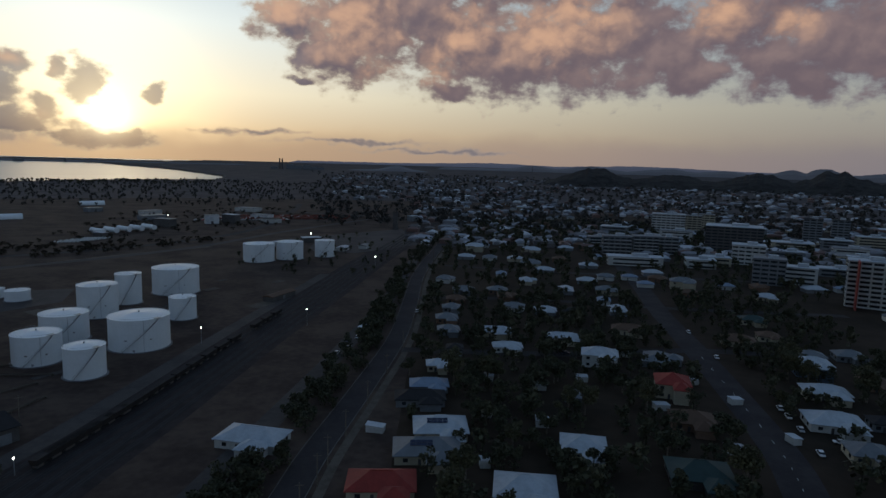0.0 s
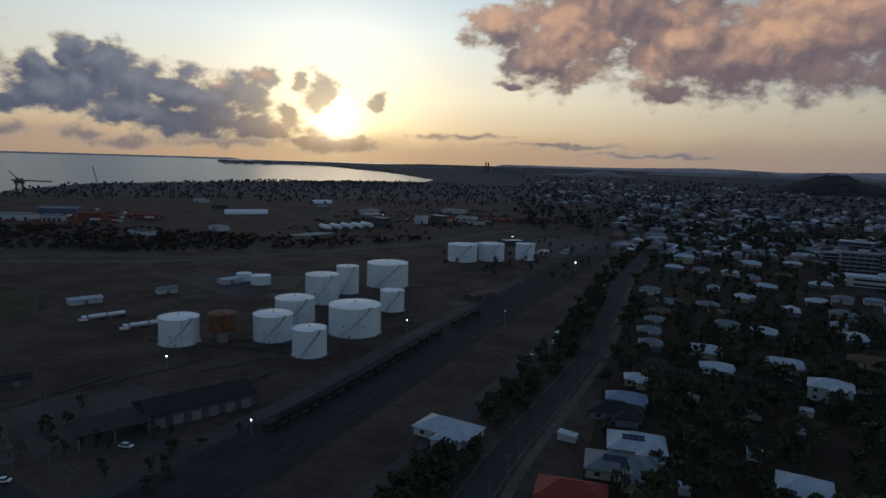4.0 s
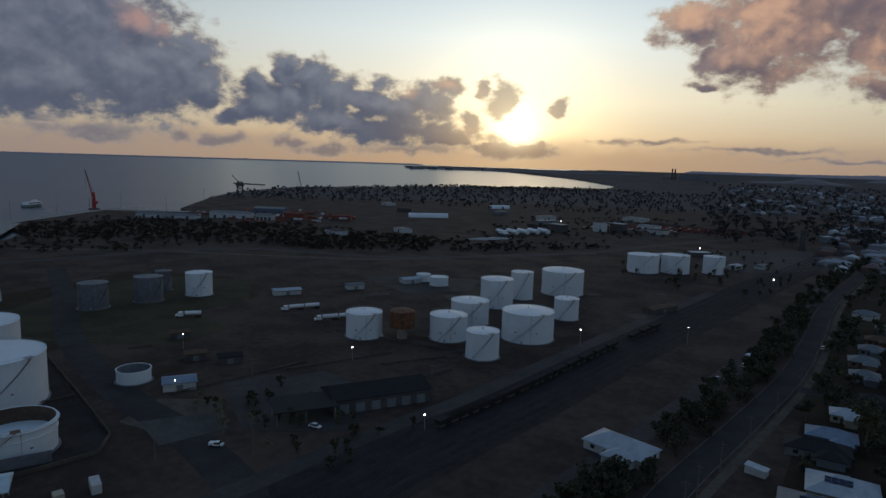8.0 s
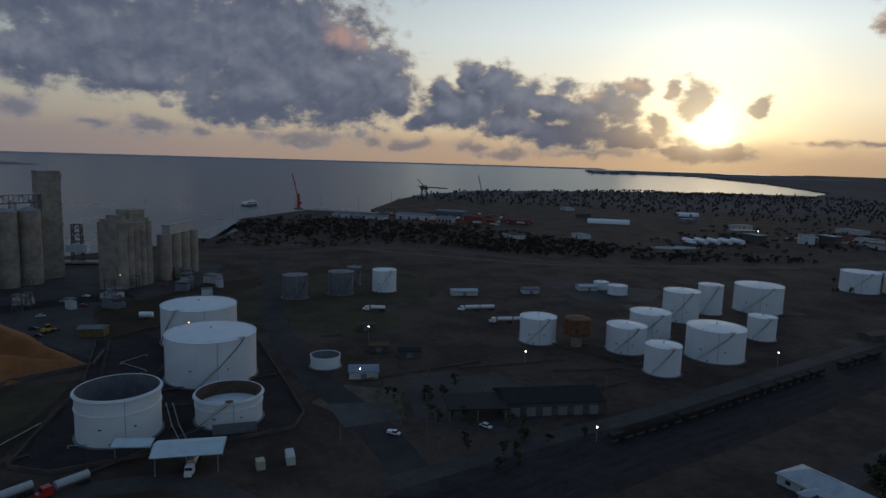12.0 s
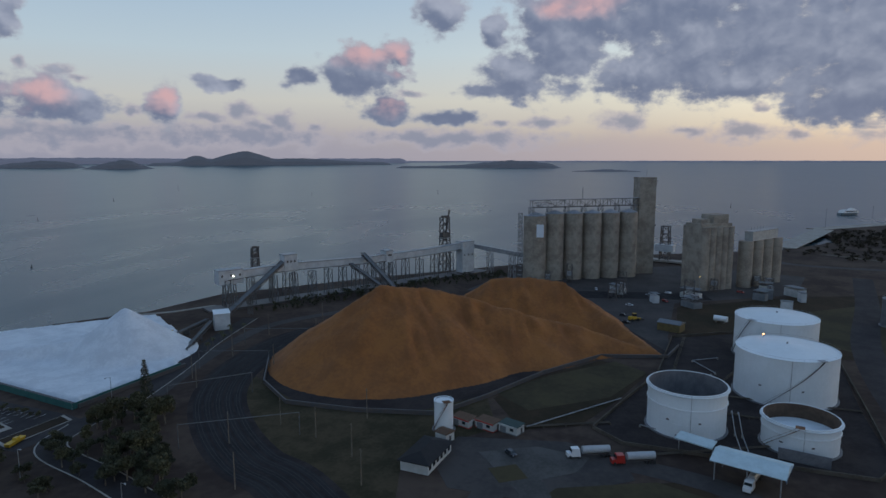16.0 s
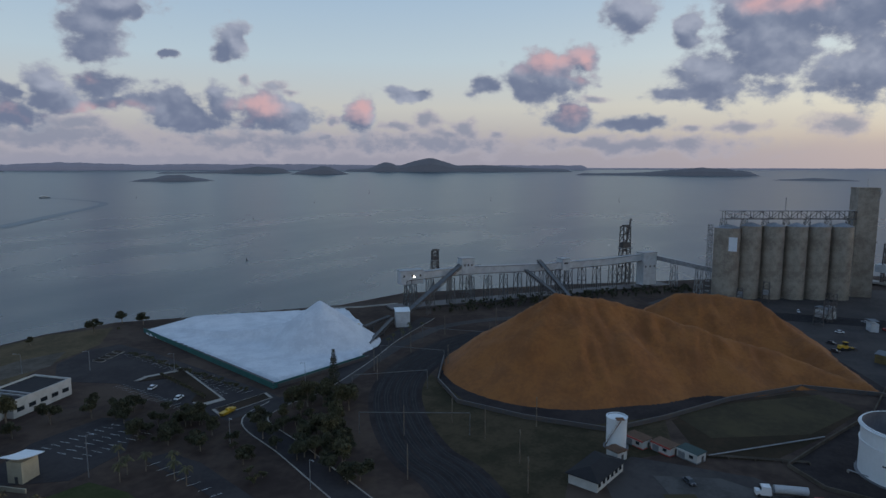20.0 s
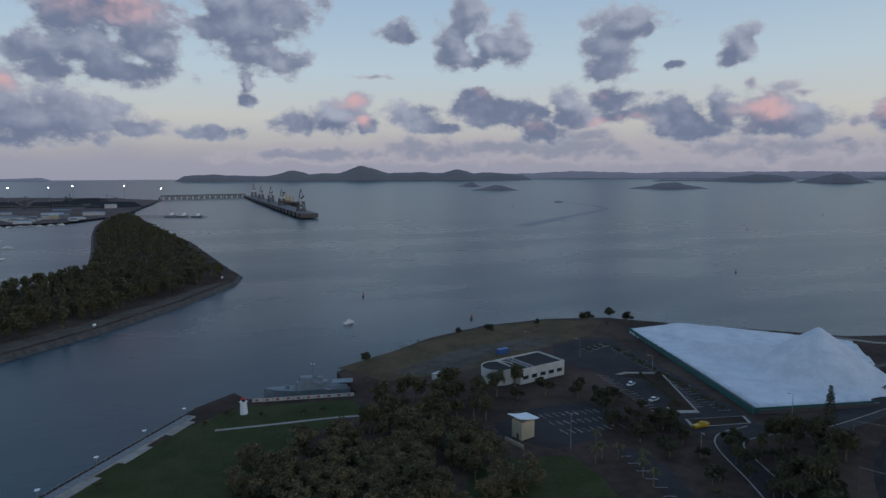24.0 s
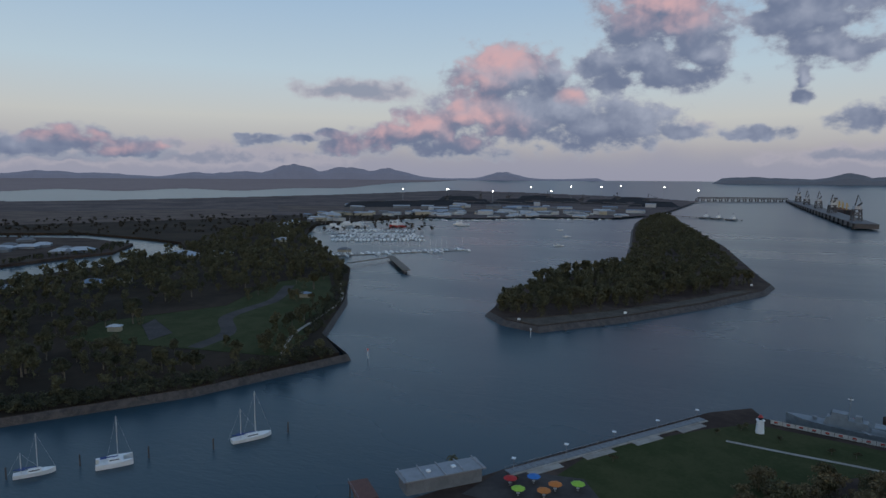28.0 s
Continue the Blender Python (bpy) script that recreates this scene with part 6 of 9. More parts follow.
def tapered(l, w, h, top_l, top_w, z, x=0.0):
    """A body that narrows towards its top."""
    bm = bmesh.new()
    lo = [bm.verts.new((x + sx * l / 2, sy * w / 2, z)) for sx, sy in ((-1, -1), (1, -1), (1, 1), (-1, 1))]
    hi = [bm.verts.new((x + sx * top_l / 2, sy * top_w / 2, z + h)) for sx, sy in ((-1, -1), (1, -1), (1, 1), (-1, 1))]
    bm.faces.new(list(reversed(lo)))
    bm.faces.new(hi)
    for i in range(4):
        bm.faces.new((lo[i], lo[(i + 1) % 4], hi[(i + 1) % 4], hi[i]))
    return bm


CARS = {}


def car(x, y, turn, colour="white", ute=False, z=4.06):
    key = (colour, ute)
    m = pose(x, y, z, 0, 0, turn)
    if key in CARS:
        return copy_thing(CARS[key], m)
    t = thing("utility_vehicle" if ute else "car", f"parked {colour} {'utility with an open tray' if ute else 'passenger car on sealed ground'}", "car", (0, 0, 0), 0, "parked cars")
    bm = tapered(4.6, 1.8, 0.55, 4.4, 1.75, 0.35)
    bmesh.ops.bevel(bm, geom=bm.edges[:], offset=0.1, segments=1, affect="EDGES")
    part("body", bm, PAINT[colour], t)
    part("cabin", tapered(2.0 if ute else 2.9, 1.7, 0.6, 1.3 if ute else 1.9, 1.4, 0.88, 0.35 if ute else -0.2), PANE, t, "dark glazed cabin")
    part("cabin_roof", box(1.3 if ute else 1.85, 1.4, 0.07, 0.35 if ute else -0.2, 0, 1.47), PAINT[colour], t)
    if ute:
        part("tray", box(1.7, 1.75, 0.35, -1.4, 0, 0.9), PAINT[colour], t)
    for sx in (-1.4, 1.4):
        for sy in (-0.82, 0.82):
            part("wheel", cached("wheel", lambda: mesh_of("wheel", wheel_mesh(), RUBBER)), None, t).location = (sx, sy, 0.33)
    for sy in (-0.6, 0.6):
        part("headlight", cached("lamp", lambda: mesh_of("headlight", box(0.08, 0.35, 0.16), LAMPGLASS)), None, t).location = (2.26, sy, 0.62)
    CARS[key] = t
    t.matrix_world = m
    return t


def tanker(x, y, turn, cab="white", tank="silver", units=2, z=4.06, label=""):
    t = thing("tanker_truck", label or f"road tanker with a {cab} cab and long {tank} tanks", "truck", (x, y, z), turn, "road tankers")
    part("cab", tapered(3.0, 2.4, 2.4, 2.3, 2.2, 0.7, 1.5), PAINT[cab], t)
    part("windscreen", box(0.1, 2.0, 0.8, 2.95, 0, 2.0, pitch=-10), PANE, t)
    part("bonnet", box(1.4, 2.1, 1.2, 3.4, 0, 0.6), PAINT[cab], t)
    for u in range(units):
        x0 = -0.6 - u * 9.6
        bm = bmesh.new()
        bmesh.ops.create_cone(bm, cap_ends=True, segments=18, radius1=1.15, radius2=1.15, depth=8.6, matrix=pose(x0 - 4.4, 0, 2.35, 0, 90))
        part("tank", bm, PAINT[tank], t, smooth=False)
        part("chassis", box(8.8, 1.0, 0.3, x0 - 4.4, 0, 0.85), DARKSTEEL, t)
        for k in range(3):
            for sy in (-1, 1):
                part("wheel", cached("truckwheel", lambda: mesh_of("wheel", wheel_mesh(0.5, 0.35), RUBBER)), None, t).location = (x0 - 6 - k * 1.15, sy, 0.5)
    for sx in (0.4, 3.2):
        for sy in (-1, 1):
            part("wheel", cached("truckwheel", lambda: mesh_of("wheel", wheel_mesh(0.5, 0.35), RUBBER)), None, t).location = (sx, sy, 0.5)
    return t


def digger(x, y, turn, z=4.0):
    t = thing("wheel_loader", "orange-yellow wheel loader working on the heap", "loader", (x, y, z), turn, "wheel loaders")
    part("body", tapered(4.5, 2.4, 1.6, 4.0, 2.0, 1.0, -1.2), PAINT["yellow"], t)
    part("cab", tapered(1.8, 1.8, 1.7, 1.6, 1.6, 2.4, 0), PANE, t)
    part("cab_roof", box(1.9, 1.9, 0.15, 0, 0, 4.1), PAINT["yellow"], t)
    part("arm", bar((0.8, 0, 1.6), (4.2, 0, 1.0), 1.2, h=0.5), PAINT["yellow"], t)
    part("bucket", tapered(1.4, 3.2, 1.2, 0.7, 3.2, 0.2, 4.7), DARKSTEEL, t)
    for sx in (-2.3, 1.5):
        for sy in (-1.2, 1.2):
            part("wheel", cached("bigwheel", lambda: mesh_of("wheel", wheel_mesh(0.85, 0.6), RUBBER)), None, t).location = (sx, sy, 0.85)
    return t


def lamp_post(x, y, turn, h=9.0, z=4.0, lit=None, arm=2.2):
    t = thing("street_lamp", "slim grey street lamp with one arm", "street lamp", (x, y, z), turn, "street lamps")
    part("pole", can(0.13, h, n=7, top=0.08), STEEL, t)
    part("arm", bar((0, 0, h - 0.1), (arm, 0, h + 0.5), 0.1), STEEL, t)
    part("head", box(0.9, 0.35, 0.18, arm + 0.3, 0, h + 0.45), STEEL, t)
    if lit:
        bm = bmesh.new()
        bmesh.ops.create_icosphere(bm, subdivisions=1, radius=lit, matrix=Matrix.Translation((arm + 0.3, 0, h + 0.3)))
        part("bulb", bm, GLOW, t, "lit white lamp")
    return t


GLOW = lamp_material("lit_lamp_glass", (1.0, 0.93, 0.8), 14.0)
ORANGE_GLOW = lamp_material("lit_sodium_lamp", (1.0, 0.45, 0.15), 8.0)

# ---- the point: white heap, car park, museum ----
pen = thing("heap_fence", "green cloth fence on a low black wall round the white heap", "fence")
GREEN = material("green_shade_cloth", (0.02, 0.09, 0.085), 0.8, (0.03, 0.12, 0.11), 3)
for a, b in zip([(-234, -296), (-216, -238), (-196, -172)], [(-216, -238), (-196, -172), (-246, -160)]):
    n = int((Vector(b) - Vector(a)).length / 4)
    part("wall", bar((*a, 4.7), (*b, 4.7), 1.0, h=1.6), DARKSTEEL, pen)
    for k in range(n):
        p, q = Vector(a).lerp(Vector(b), k / n), Vector(a).lerp(Vector(b), (k + 1) / n)
        off = Vector((2.2, -0.6))
        part("panel", bar((*(p + off), 5.2), (*(q + off), 5.2), 0.12, h=2.4), GREEN, pen)
        part("post", can(0.07, 2.7, *(p + off), 4, n=5), STEEL, pen)
patch("ground_car_park", [(-175, -284), (-196, -292), (-210, -287), (-208, -262), (-190, -172), (-186, -160), (-161, -165), (-164, -200), (-170, -235), (-160, -262)], ASPHALT,
      "dark asphalt car park with planted islands", "car park", 4.05)
patch("ground_point_grass", [(-60, -290), (-120, -322), (-160, -337), (-205, -338), (-232, -322), (-205, -296), (-170, -286), (-150, -275), (-110, -262), (-75, -262)], DRYGRASS,
      "dry brown grass on the point", "ground", 4.03)
patch("ground_point_dirt", [(-80, -272), (-125, -298), (-170, -305), (-190, -300), (-172, -284), (-140, -284), (-105, -260)], GRAVEL, "bare pale dirt on the point", "ground", 4.04)


def island(points, name="kerbed_island"):
    solo(name, slab(points, 3.9, 4.2), CONCRETE, "pale concrete kerb of a planted island", "kerb", kind="structure")
    c = Vector((sum(p[0] for p in points) / len(points), sum(p[1] for p in points) / len(points)))
    solo("planted_bed", slab([tuple(c + (Vector(p) - c) * 0.9) for p in points], 4.0, 4.26), SCRUB, "dark mulch bed in the car park", "bed", kind="structure")


island([(-175, -232), (-181, -233), (-196, -226), (-176, -181), (-167, -184), (-168, -190), (-176, -195), (-186, -222)])
island([(-163, -171), (-186, -166), (-189, -172), (-166, -178)])
for k in range(4):
    x, y = -186 - 4.4 * k, -268 - 1.5 * k
    island([(x, y), (x - 3.2, y - 1), (x - 2.6, y - 7), (x + 0.6, y - 6)])
for k in range(4):
    t = k / 4
    x, y = -205 + 13 * t, -262 + 72 * t
    island([(x, y), (x + 6, y - 1), (x + 6, y + 1.4), (x, y + 1.6)])
for k in range(30):
    t = k / 30
    x, y = -203 + 14.5 * t, -268 + 92 * t
    strip("line_bay", [(x, y), (x + 5.2, y - 1.0)], 0.14, LINE, "white parking bay line", "road line", 4.08, False)
for k in range(17):
    t = k / 17
    x, y = -170 + 6 * t, -232 + 46 * t
    strip("line_bay", [(x - 1, y), (x + 4.2, y - 1.0)], 0.14, LINE, "white parking bay line", "road line", 4.08, False)
    strip("line_bay", [(x - 22 + 10 * t, y + 2), (x - 27 + 10 * t, y + 3)], 0.14, LINE, "white parking bay line", "road line", 4.08, False)
car(-172, -217, 200)
car(-168.5, -198, 195)
yb = thing("old_yellow_boat", "yellow display boat on a planted island", "boat", (-166, -170, 4.2), 5)
part("hull", tapered(6.5, 1.6, 1.1, 7.2, 2.0, 0.1), PAINT["yellow"], yb)
part("deck_house", tapered(2.0, 1.4, 0.7, 1.6, 1.2, 1.2, -0.6), PAINT["yellow"], yb)
museum = thing("museum_building", "low white building with a flat dark roof and a round end", "building", (-139, -247, 4), 12)
part("wall", box(26, 18, 6.0), WALLS["white"], museum)
part("roof", box(25.5, 17.5, 0.25, 0, 0, 5.9), ROOFS["dark"], museum)
for sx, sy, w, d in ((-12.8, 0, 0.5, 18), (12.8, 0, 0.5, 18), (0, -8.8, 25.2, 0.5), (0, 8.8, 25.2, 0.5)):
    part("parapet", box(w, d, 0.8, sx, sy, 6.0), WALLS["white"], museum)
part("roof_light", box(0.7, 16, 0.5, 4.5, 0, 6.15), STEEL, museum)
part("roof_light", box(0.7, 16, 0.5, 7, 0, 6.15), STEEL, museum)
for k in range(5):
    part("window", box(3.0, 0.12, 1.6, -10 + 5 * k, 9.03, 2.0), PANE, museum)
drum = thing("round_hall", "white round hall joined to the low building", "building", (-122, -245, 4))
part("wall", lathe([(7.5, 0), (7.5, 6.8), (7.2, 6.8), (7.2, 6.0)], 40), WALLS["white"], drum)
part("roof", can(7.3, 0.3, 0, 0, 6.0, n=40), ROOFS["dark"], drum)
solo("site_cabin", box(5, 3, 2.8), WALLS["white"], "small white site cabin", "cabin", (-98, -257, 4), 30)
solo("shipping_container", box(6.1, 2.5, 2.6), PAINT["blue"], "dark blue shipping container on the point", "container", (-143, -282, 4), 10)
# lower car park with its viewing kiosk
patch("ground_lower_car_park", [(-92, -196), (-118, -209), (-143, -208), (-148, -196), (-128, -176), (-108, -174)], ASPHALT, "dark lower car park", "car park", 4.06)
patch("ground_slope_road", [(-127, -166), (-134, -163), (-133, -148), (-124, -118), (-117, -120), (-122, -140)], ASPHALT, "dark parking lane on the slope", "road", 4.06)
for k in range(9):
    for r in range(3):
        strip("line_bay", [(-118 - 2.8 * k, -203 + 8 * r + 0.4 * k), (-118.6 - 2.8 * k, -199 + 8 * r + 0.4 * k)], 0.16, LINE, "white parking bay line", "road line", 4.09, False)
for k in range(7):
    strip("line_bay", [(-128 + 0.9 * k, -160 + 5.2 * k), (-124.5 + 0.9 * k, -161.5 + 5.2 * k)], 0.16, LINE, "white parking bay line", "road line", 4.09, False)
kiosk = thing("lookout_kiosk", "cream square kiosk with a curved white roof", "kiosk", (-103, -187, 4), 15)
part("wall", box(6.0, 5.0, 6.4), WALLS["cream"], kiosk)
bm = bmesh.new()
for i in range(9):
    x = -4 + i
    z = 6.4 + 1.5 * (i / 8) ** 1.6 + 0.2
    box(1.06, 6.6, 0.2, x, 0, z, pitch=-11 if i > 3 else -4, bm=bm)
part("roof", bm, WHITE, kiosk)
part("door", box(0.12, 1.1, 2.1, 3.03, 0.5, 0), WALLS["dark"], kiosk)
part("window", box(1.4, 0.12, 1.2, 0.5, -2.53, 3.2), PANE, kiosk)
part("low_wall", box(0.4, 9, 1.3, 7, 3, 0), WALLS["cream"], kiosk)
for x, y, tn, h in ((-112, -171, 100, 13), (-147, -150, 60, 9), (-135, -108, 60, 9), (-205, -165, 0, 9), (-176, -262, 0, 9), (-190, -225, 0, 9), (-160, -285, 0, 9)):
    lamp_post(x, y, tn, h)
# wooden poles inside the loop, two with cross arms
for x, y in ((-222, -140), (-195, -92), (-178, -102), (-176, -60), (-205, -64), (-160, -52), (-187, -76), (-152, -86), (-262, -146), (-300, -146), (-330, -128), (-295, -118), (-250, -120),
             (-232, -148), (-150, 120), (-200, 160), (-140, 200), (-170, 100)):
    q = thing("power_pole", "plain timber power pole", "pole", (x, y, 4), 30, "power poles")
    part("pole", can(0.18, 11, n=7, top=0.12), BARK, q)
    part("cross_arm", box(2.2, 0.12, 0.14, 0, 0, 10.2), BARK, q)
gant = thing("overhead_pipe_rack", "thin grey pipe bridge over the rail loop", "pipe rack")
for a, b in (((-203, -140), (-222, -116)), ((-172, -116), (-188, -82)), ((-244, -152), (-250, -122)), ((-282, -150), (-288, -116))):
    g = thing("wire_gantry", "slim steel gantry across the rail loop", "gantry", group="rail gantries")
    part("beam", bar((*a, 12), (*b, 12), 0.22), WEATHERED, g)
    part("post", can(0.16, 8, *a, 4, n=6), WEATHERED, g)
    part("post", can(0.16, 8, *b, 4, n=6), WEATHERED, g)
    if not gant.children:
        part("pipe", bar((-206, -8, 4.8), (-238, 26, 4.8), 0.4, n=8), STEEL, gant)

# ---- small port buildings ----
DEPOTGRASS = material("olive_dry_grass", (0.075, 0.06, 0.034), 0.95, (0.05, 0.041, 0.026), 22, spec=0.08)
patch("ground_depot_grass", [(-335, 128), (-300, 150), (-268, 172), (-285, 230), (-330, 262), (-375, 300), (-440, 262), (-430, 200), (-400, 150), (-370, 126)], DEPOTGRASS,
      "thin olive-brown grass round the grey tanks", "ground", 4.035)
patch("ground_heap_grass", [(-222, -8), (-240, 22), (-272, 40), (-285, 28), (-262, 0), (-238, -22)], DEPOTGRASS, "thin dry grass below the ochre heap", "ground", 4.045)
patch("ground_entry_grass", [(-168, 2), (-176, 30), (-166, 48), (-150, 40), (-146, 10), (-156, -6)], DEPOTGRASS, "dry grass verge beside the depot entry", "ground", 4.075)
for x, y, tn in ((-206, -29.5, 60), (-204.5, -21, 60), (-203, -13, 60)):
    h = thing("depot_hut", "white depot hut with a red-brown roof" if y < -15 else "white depot hut with a green roof", "hut", (x, y, 4), tn, "depot huts")
    part("roller_door", box(2.4, 0.12, 2.2, -1.8, -2.33, 0), WALLS["grey"], h)
    part("wall", box(7.2, 4.6, 2.8), WALLS["white"], h)
    part("roof", box(7.6, 5.0, 0.22, 0, 0, 2.85, tilt=3), ROOFS["brown" if y < -15 else "green"], h)
    part("fascia", box(7.66, 0.12, 0.45, 0, -2.5, 2.5), PAINT["red"] if y < -15 else WALLS["white"], h)
    part("skirting", box(7.3, 4.7, 0.35), PAINT["red"] if y < -15 else WALLS["grey"], h)
    part("door", box(0.1, 1.0, 2.0, 3.63, 0.6, 0), WALLS["dark"], h)
    part("window", box(1.4, 0.12, 1.0, 1.6, -2.33, 1.2), PANE, h)
PAVING = material("pale_worn_paving", (0.1, 0.092, 0.085), 0.9, (0.065, 0.06, 0.056), 9, spec=0.1)
patch("road_depot_entry", [(-150, -10), (-163, -8), (-186, -22), (-193, -4), (-188, 12), (-178, 8), (-172, -2), (-158, 2), (-148, 4)], PAVING, "pale worn paving at the depot entry", "road", 4.085)
patch("ground_entry_bed", [(-168, -14), (-176, -18), (-180, -10), (-172, -6)], DEPOTGRASS, "small grass bed in the paving", "ground", 4.1)
patch("ground_yard_apron", [(-200, 112), (-188, 132), (-172, 128), (-178, 106)], PAVING, "pale concrete apron beside the yard road", "ground", 4.085)
for pts in (((-232, 64), (-212, 60), (-196, 58)), ((-231, 66), (-211, 62), (-195, 60)), ((-272, 66), (-262, 58), (-246, 62)), ((-274, 68), (-290, 62), (-296, 74)), ((-214, 30), (-204, 48), (-198, 52))):
    pr = thing("pipe_run", "pale steel pipe bent across the tank bund", "pipe", group="pipe runs")
    for a, b in zip(pts, pts[1:]):
        part("pipe", bar((*a, 4.9), (*b, 4.9), 0.35, n=7), STEEL, pr)
    for a in pts:
        part("stool", box(0.6, 0.6, 0.75, *a, 4), CONCRETE, pr)
h = thing("depot_hut", "small white hut beside the slim tank", "hut", (-193, -34, 4), 60, "depot huts")
part("wall", box(4.6, 4.2, 3.0), WALLS["white"], h)
part("roof", hip_roof(4.6, 4.2, 0.8, 0.3, 2.0, 3.1), ROOFS["brown"], h)
part("door", box(0.1, 1.0, 2.0, 2.33, 0, 0), WALLS["dark"], h)
off = thing("depot_office", "long low dark-roofed office with white windows", "building", (-178, -37, 4), 166)
part("wall", box(17, 9, 3.2), WALLS["white"], off)
part("roof", hip_roof(17, 9, 1.6, 0.7, None, 3.3), ROOFS["dark"], off)
for k in range(6):
    part("window", box(1.5, 0.12, 1.2, -7 + 2.7 * k, 4.53, 1.2), PANE, off)
    part("window", box(1.5, 0.12, 1.2, -7 + 2.7 * k, -4.53, 1.2), PANE, off)
can_b = thing("loading_canopy", "white pitched loading canopy over parked tankers", "canopy", (-181, 56, 4), 63)
CANOPY = material("pale_aqua_roof_sheet", (0.5, 0.6, 0.62), 0.6, (0.42, 0.51, 0.53), 3)
part("roof", hip_roof(19, 11, 1.7, 0.3, 9.7, 6.0), CANOPY, can_b)
for sx in (-8.5, 0, 8.5):
    for sy in (-5, 5):
        part("post", can(0.18, 6, sx, sy, 0, n=6), STEEL, can_b)
part("fascia", box(0.15, 11, 0.8, 9.7, 0, 5.3), PAINT["blue"], can_b)
can_c = thing("loading_canopy", "small white flat canopy", "canopy", (-195, 44, 4), 63)
part("roof", box(11, 6, 0.4, 0, 0, 5, pitch=3), CANOPY, can_c)
for sx in (-5, 5):
    part("post", can(0.15, 5, sx, 0, 0, n=6), STEEL, can_c)
solo("bund_screen", box(14, 0.4, 3.6), GREYTANK, "grey-green sheet screen before the open tank", "screen", (-195, 75, 4), 68)
tanker(-177, 55, -30, "white", "silver", 1)
tanker(-186, 22, -75, "red", "silver", 1, label="red-cabbed road tanker with a silver tank")
tanker(-188, 9, -75, "white", "silver", 1, label="silver road tanker trailer and truck")
for x, y, tn in ((-252, 250, 60), (-284, 254, 63), (-315, 205, 50)):
    tanker(x, y, tn + 180 - 0, "white", "white", 2 if x > -300 else 1)
solo("shipping_container", box(6.1, 2.5, 2.6), WALLS["white"], "white shipping container in the depot", "container", (-167, 81, 4), 160)
solo("shipping_container", box(3.2, 2.5, 2.6), WALLS["cream"], "short cream container in the depot", "container", (-168, 72, 4), 165)
car(-164, 117, 30, "white", True)
car(-150, 146, 10, "white")
car(-186, -12, 40, "dark")
shed = thing("truck_shed", "open shed with a wide grey roof", "shed", (-160, 150, 4), 58)
part("roof", box(22, 13, 0.4, 0, 0, 5.2, tilt=5), ROOFS["dark"], shed)
for sx in (-10, 0, 10):
    for sy in (-5.5, 5.5):
        part("post", can(0.2, 5, sx, sy, 0, n=6), STEEL, shed)
barn = thing("dark_warehouse", "long black-roofed warehouse in the yard", "warehouse", (-150, 178, 4), 60)
part("wall", box(38, 16, 5), WALLS["dark"], barn)
part("roof", hip_roof(38, 16, 3.2, 0.6, 18.8, 5.1), ROOFS["dark"], barn)
for k in range(6):
    part("door", box(3.4, 0.15, 3.4, -15 + 6 * k, -8.05, 0), WALLS["grey"], barn)
for x, y, w, d, r, tn in ((-219, 140, 12, 9, "blue", 58), (-320, 285, 18, 7, "white", 60), (-108, 408, 26, 7, "brown", 70), (-300, 330, 12, 7, "grey", 60), (-285, 375, 14, 9, "white", 62),
                          (-230, 172, 10, 6, "dark", 58), (-245, 165, 9, 6, "brown", 58), (-105, 640, 18, 9, "white", 80), (-85, 660, 14, 8, "grey", 80), (-280, 180, 9, 5, "brown", 58)):
    s = thing("yard_shed", f"low yard shed with a {r} roof", "shed", (x, y, 4), tn, "yard sheds")
    part("wall", box(w, d, 3.2), WALLS["dark" if r in ("brown", "dark") else "white"], s)
    part("roof", hip_roof(w, d, 1.2, 0.5, w / 2 + 0.3, 3.3), ROOFS[r], s)
    part("door", box(2.4, 0.12, 2.4, 0, -d / 2 - 0.04, 0), WALLS["grey"], s)
rt = thing("rusty_water_tower", "rusty round tank on a drum stand", "tank", (-196, 252, 4))
part("stand", can(2.6, 6.0, n=20), CONCRETE, rt)
part("drum", lathe([(1.0, 6.0), (6.6, 6.2), (6.6, 14.5), (6.3, 14.8), (0.3, 15.6)], 36), RUST, rt, "rust-streaked steel drum")
# pipe runs
for pts in (((-154, 196), (-148, 226)), ((-203, 180), (-184, 228)), ((-214, 133), (-205, 193)), ((-250, 50), (-240, 110)), ((-230, 60), (-222, 95)), ((-196, 255), (-178, 262)),
            ((-230, 240), (-160, 250)), ((-176, 212), (-160, 240)), ((-300, 90), (-250, 60)), ((-206, -10), (-215, 20)), ((-192, 30), (-205, 70)), ((-270, 50), (-330, 66))):
    pr = thing("pipe_run", "pale steel pipes on low stools", "pipe", group="pipe runs")
    a, b = Vector(pts[0]), Vector(pts[1])
    for k in (-0.5, 0.0, 0.5):
        o = (b - a).normalized().orthogonal() * k
        part("pipe", bar((*(a + o), 4.7), (*(b + o), 4.7), 0.26, n=7), GRAVEL, pr)
    for k in range(5):
        p = a.lerp(b, k / 4)
        part("stool", box(1.6, 0.3, 0.55, p.x, p.y, 4, turn=math.degrees(math.atan2(b.y - a.y, b.x - a.x)) + 90), GRAVEL, pr)
digger(-268, -181, 160, 5.5)
digger(-282, -190, 200, 5.0)
digger(-362, 45, 120)
for x, y in ((-372, 40), (-356, 40)):
    car(x, y, 60, "dark")
yb2 = thing("yellow_shed", "yellow sheet shed by the heap", "shed", (-345, 62, 4), 60)
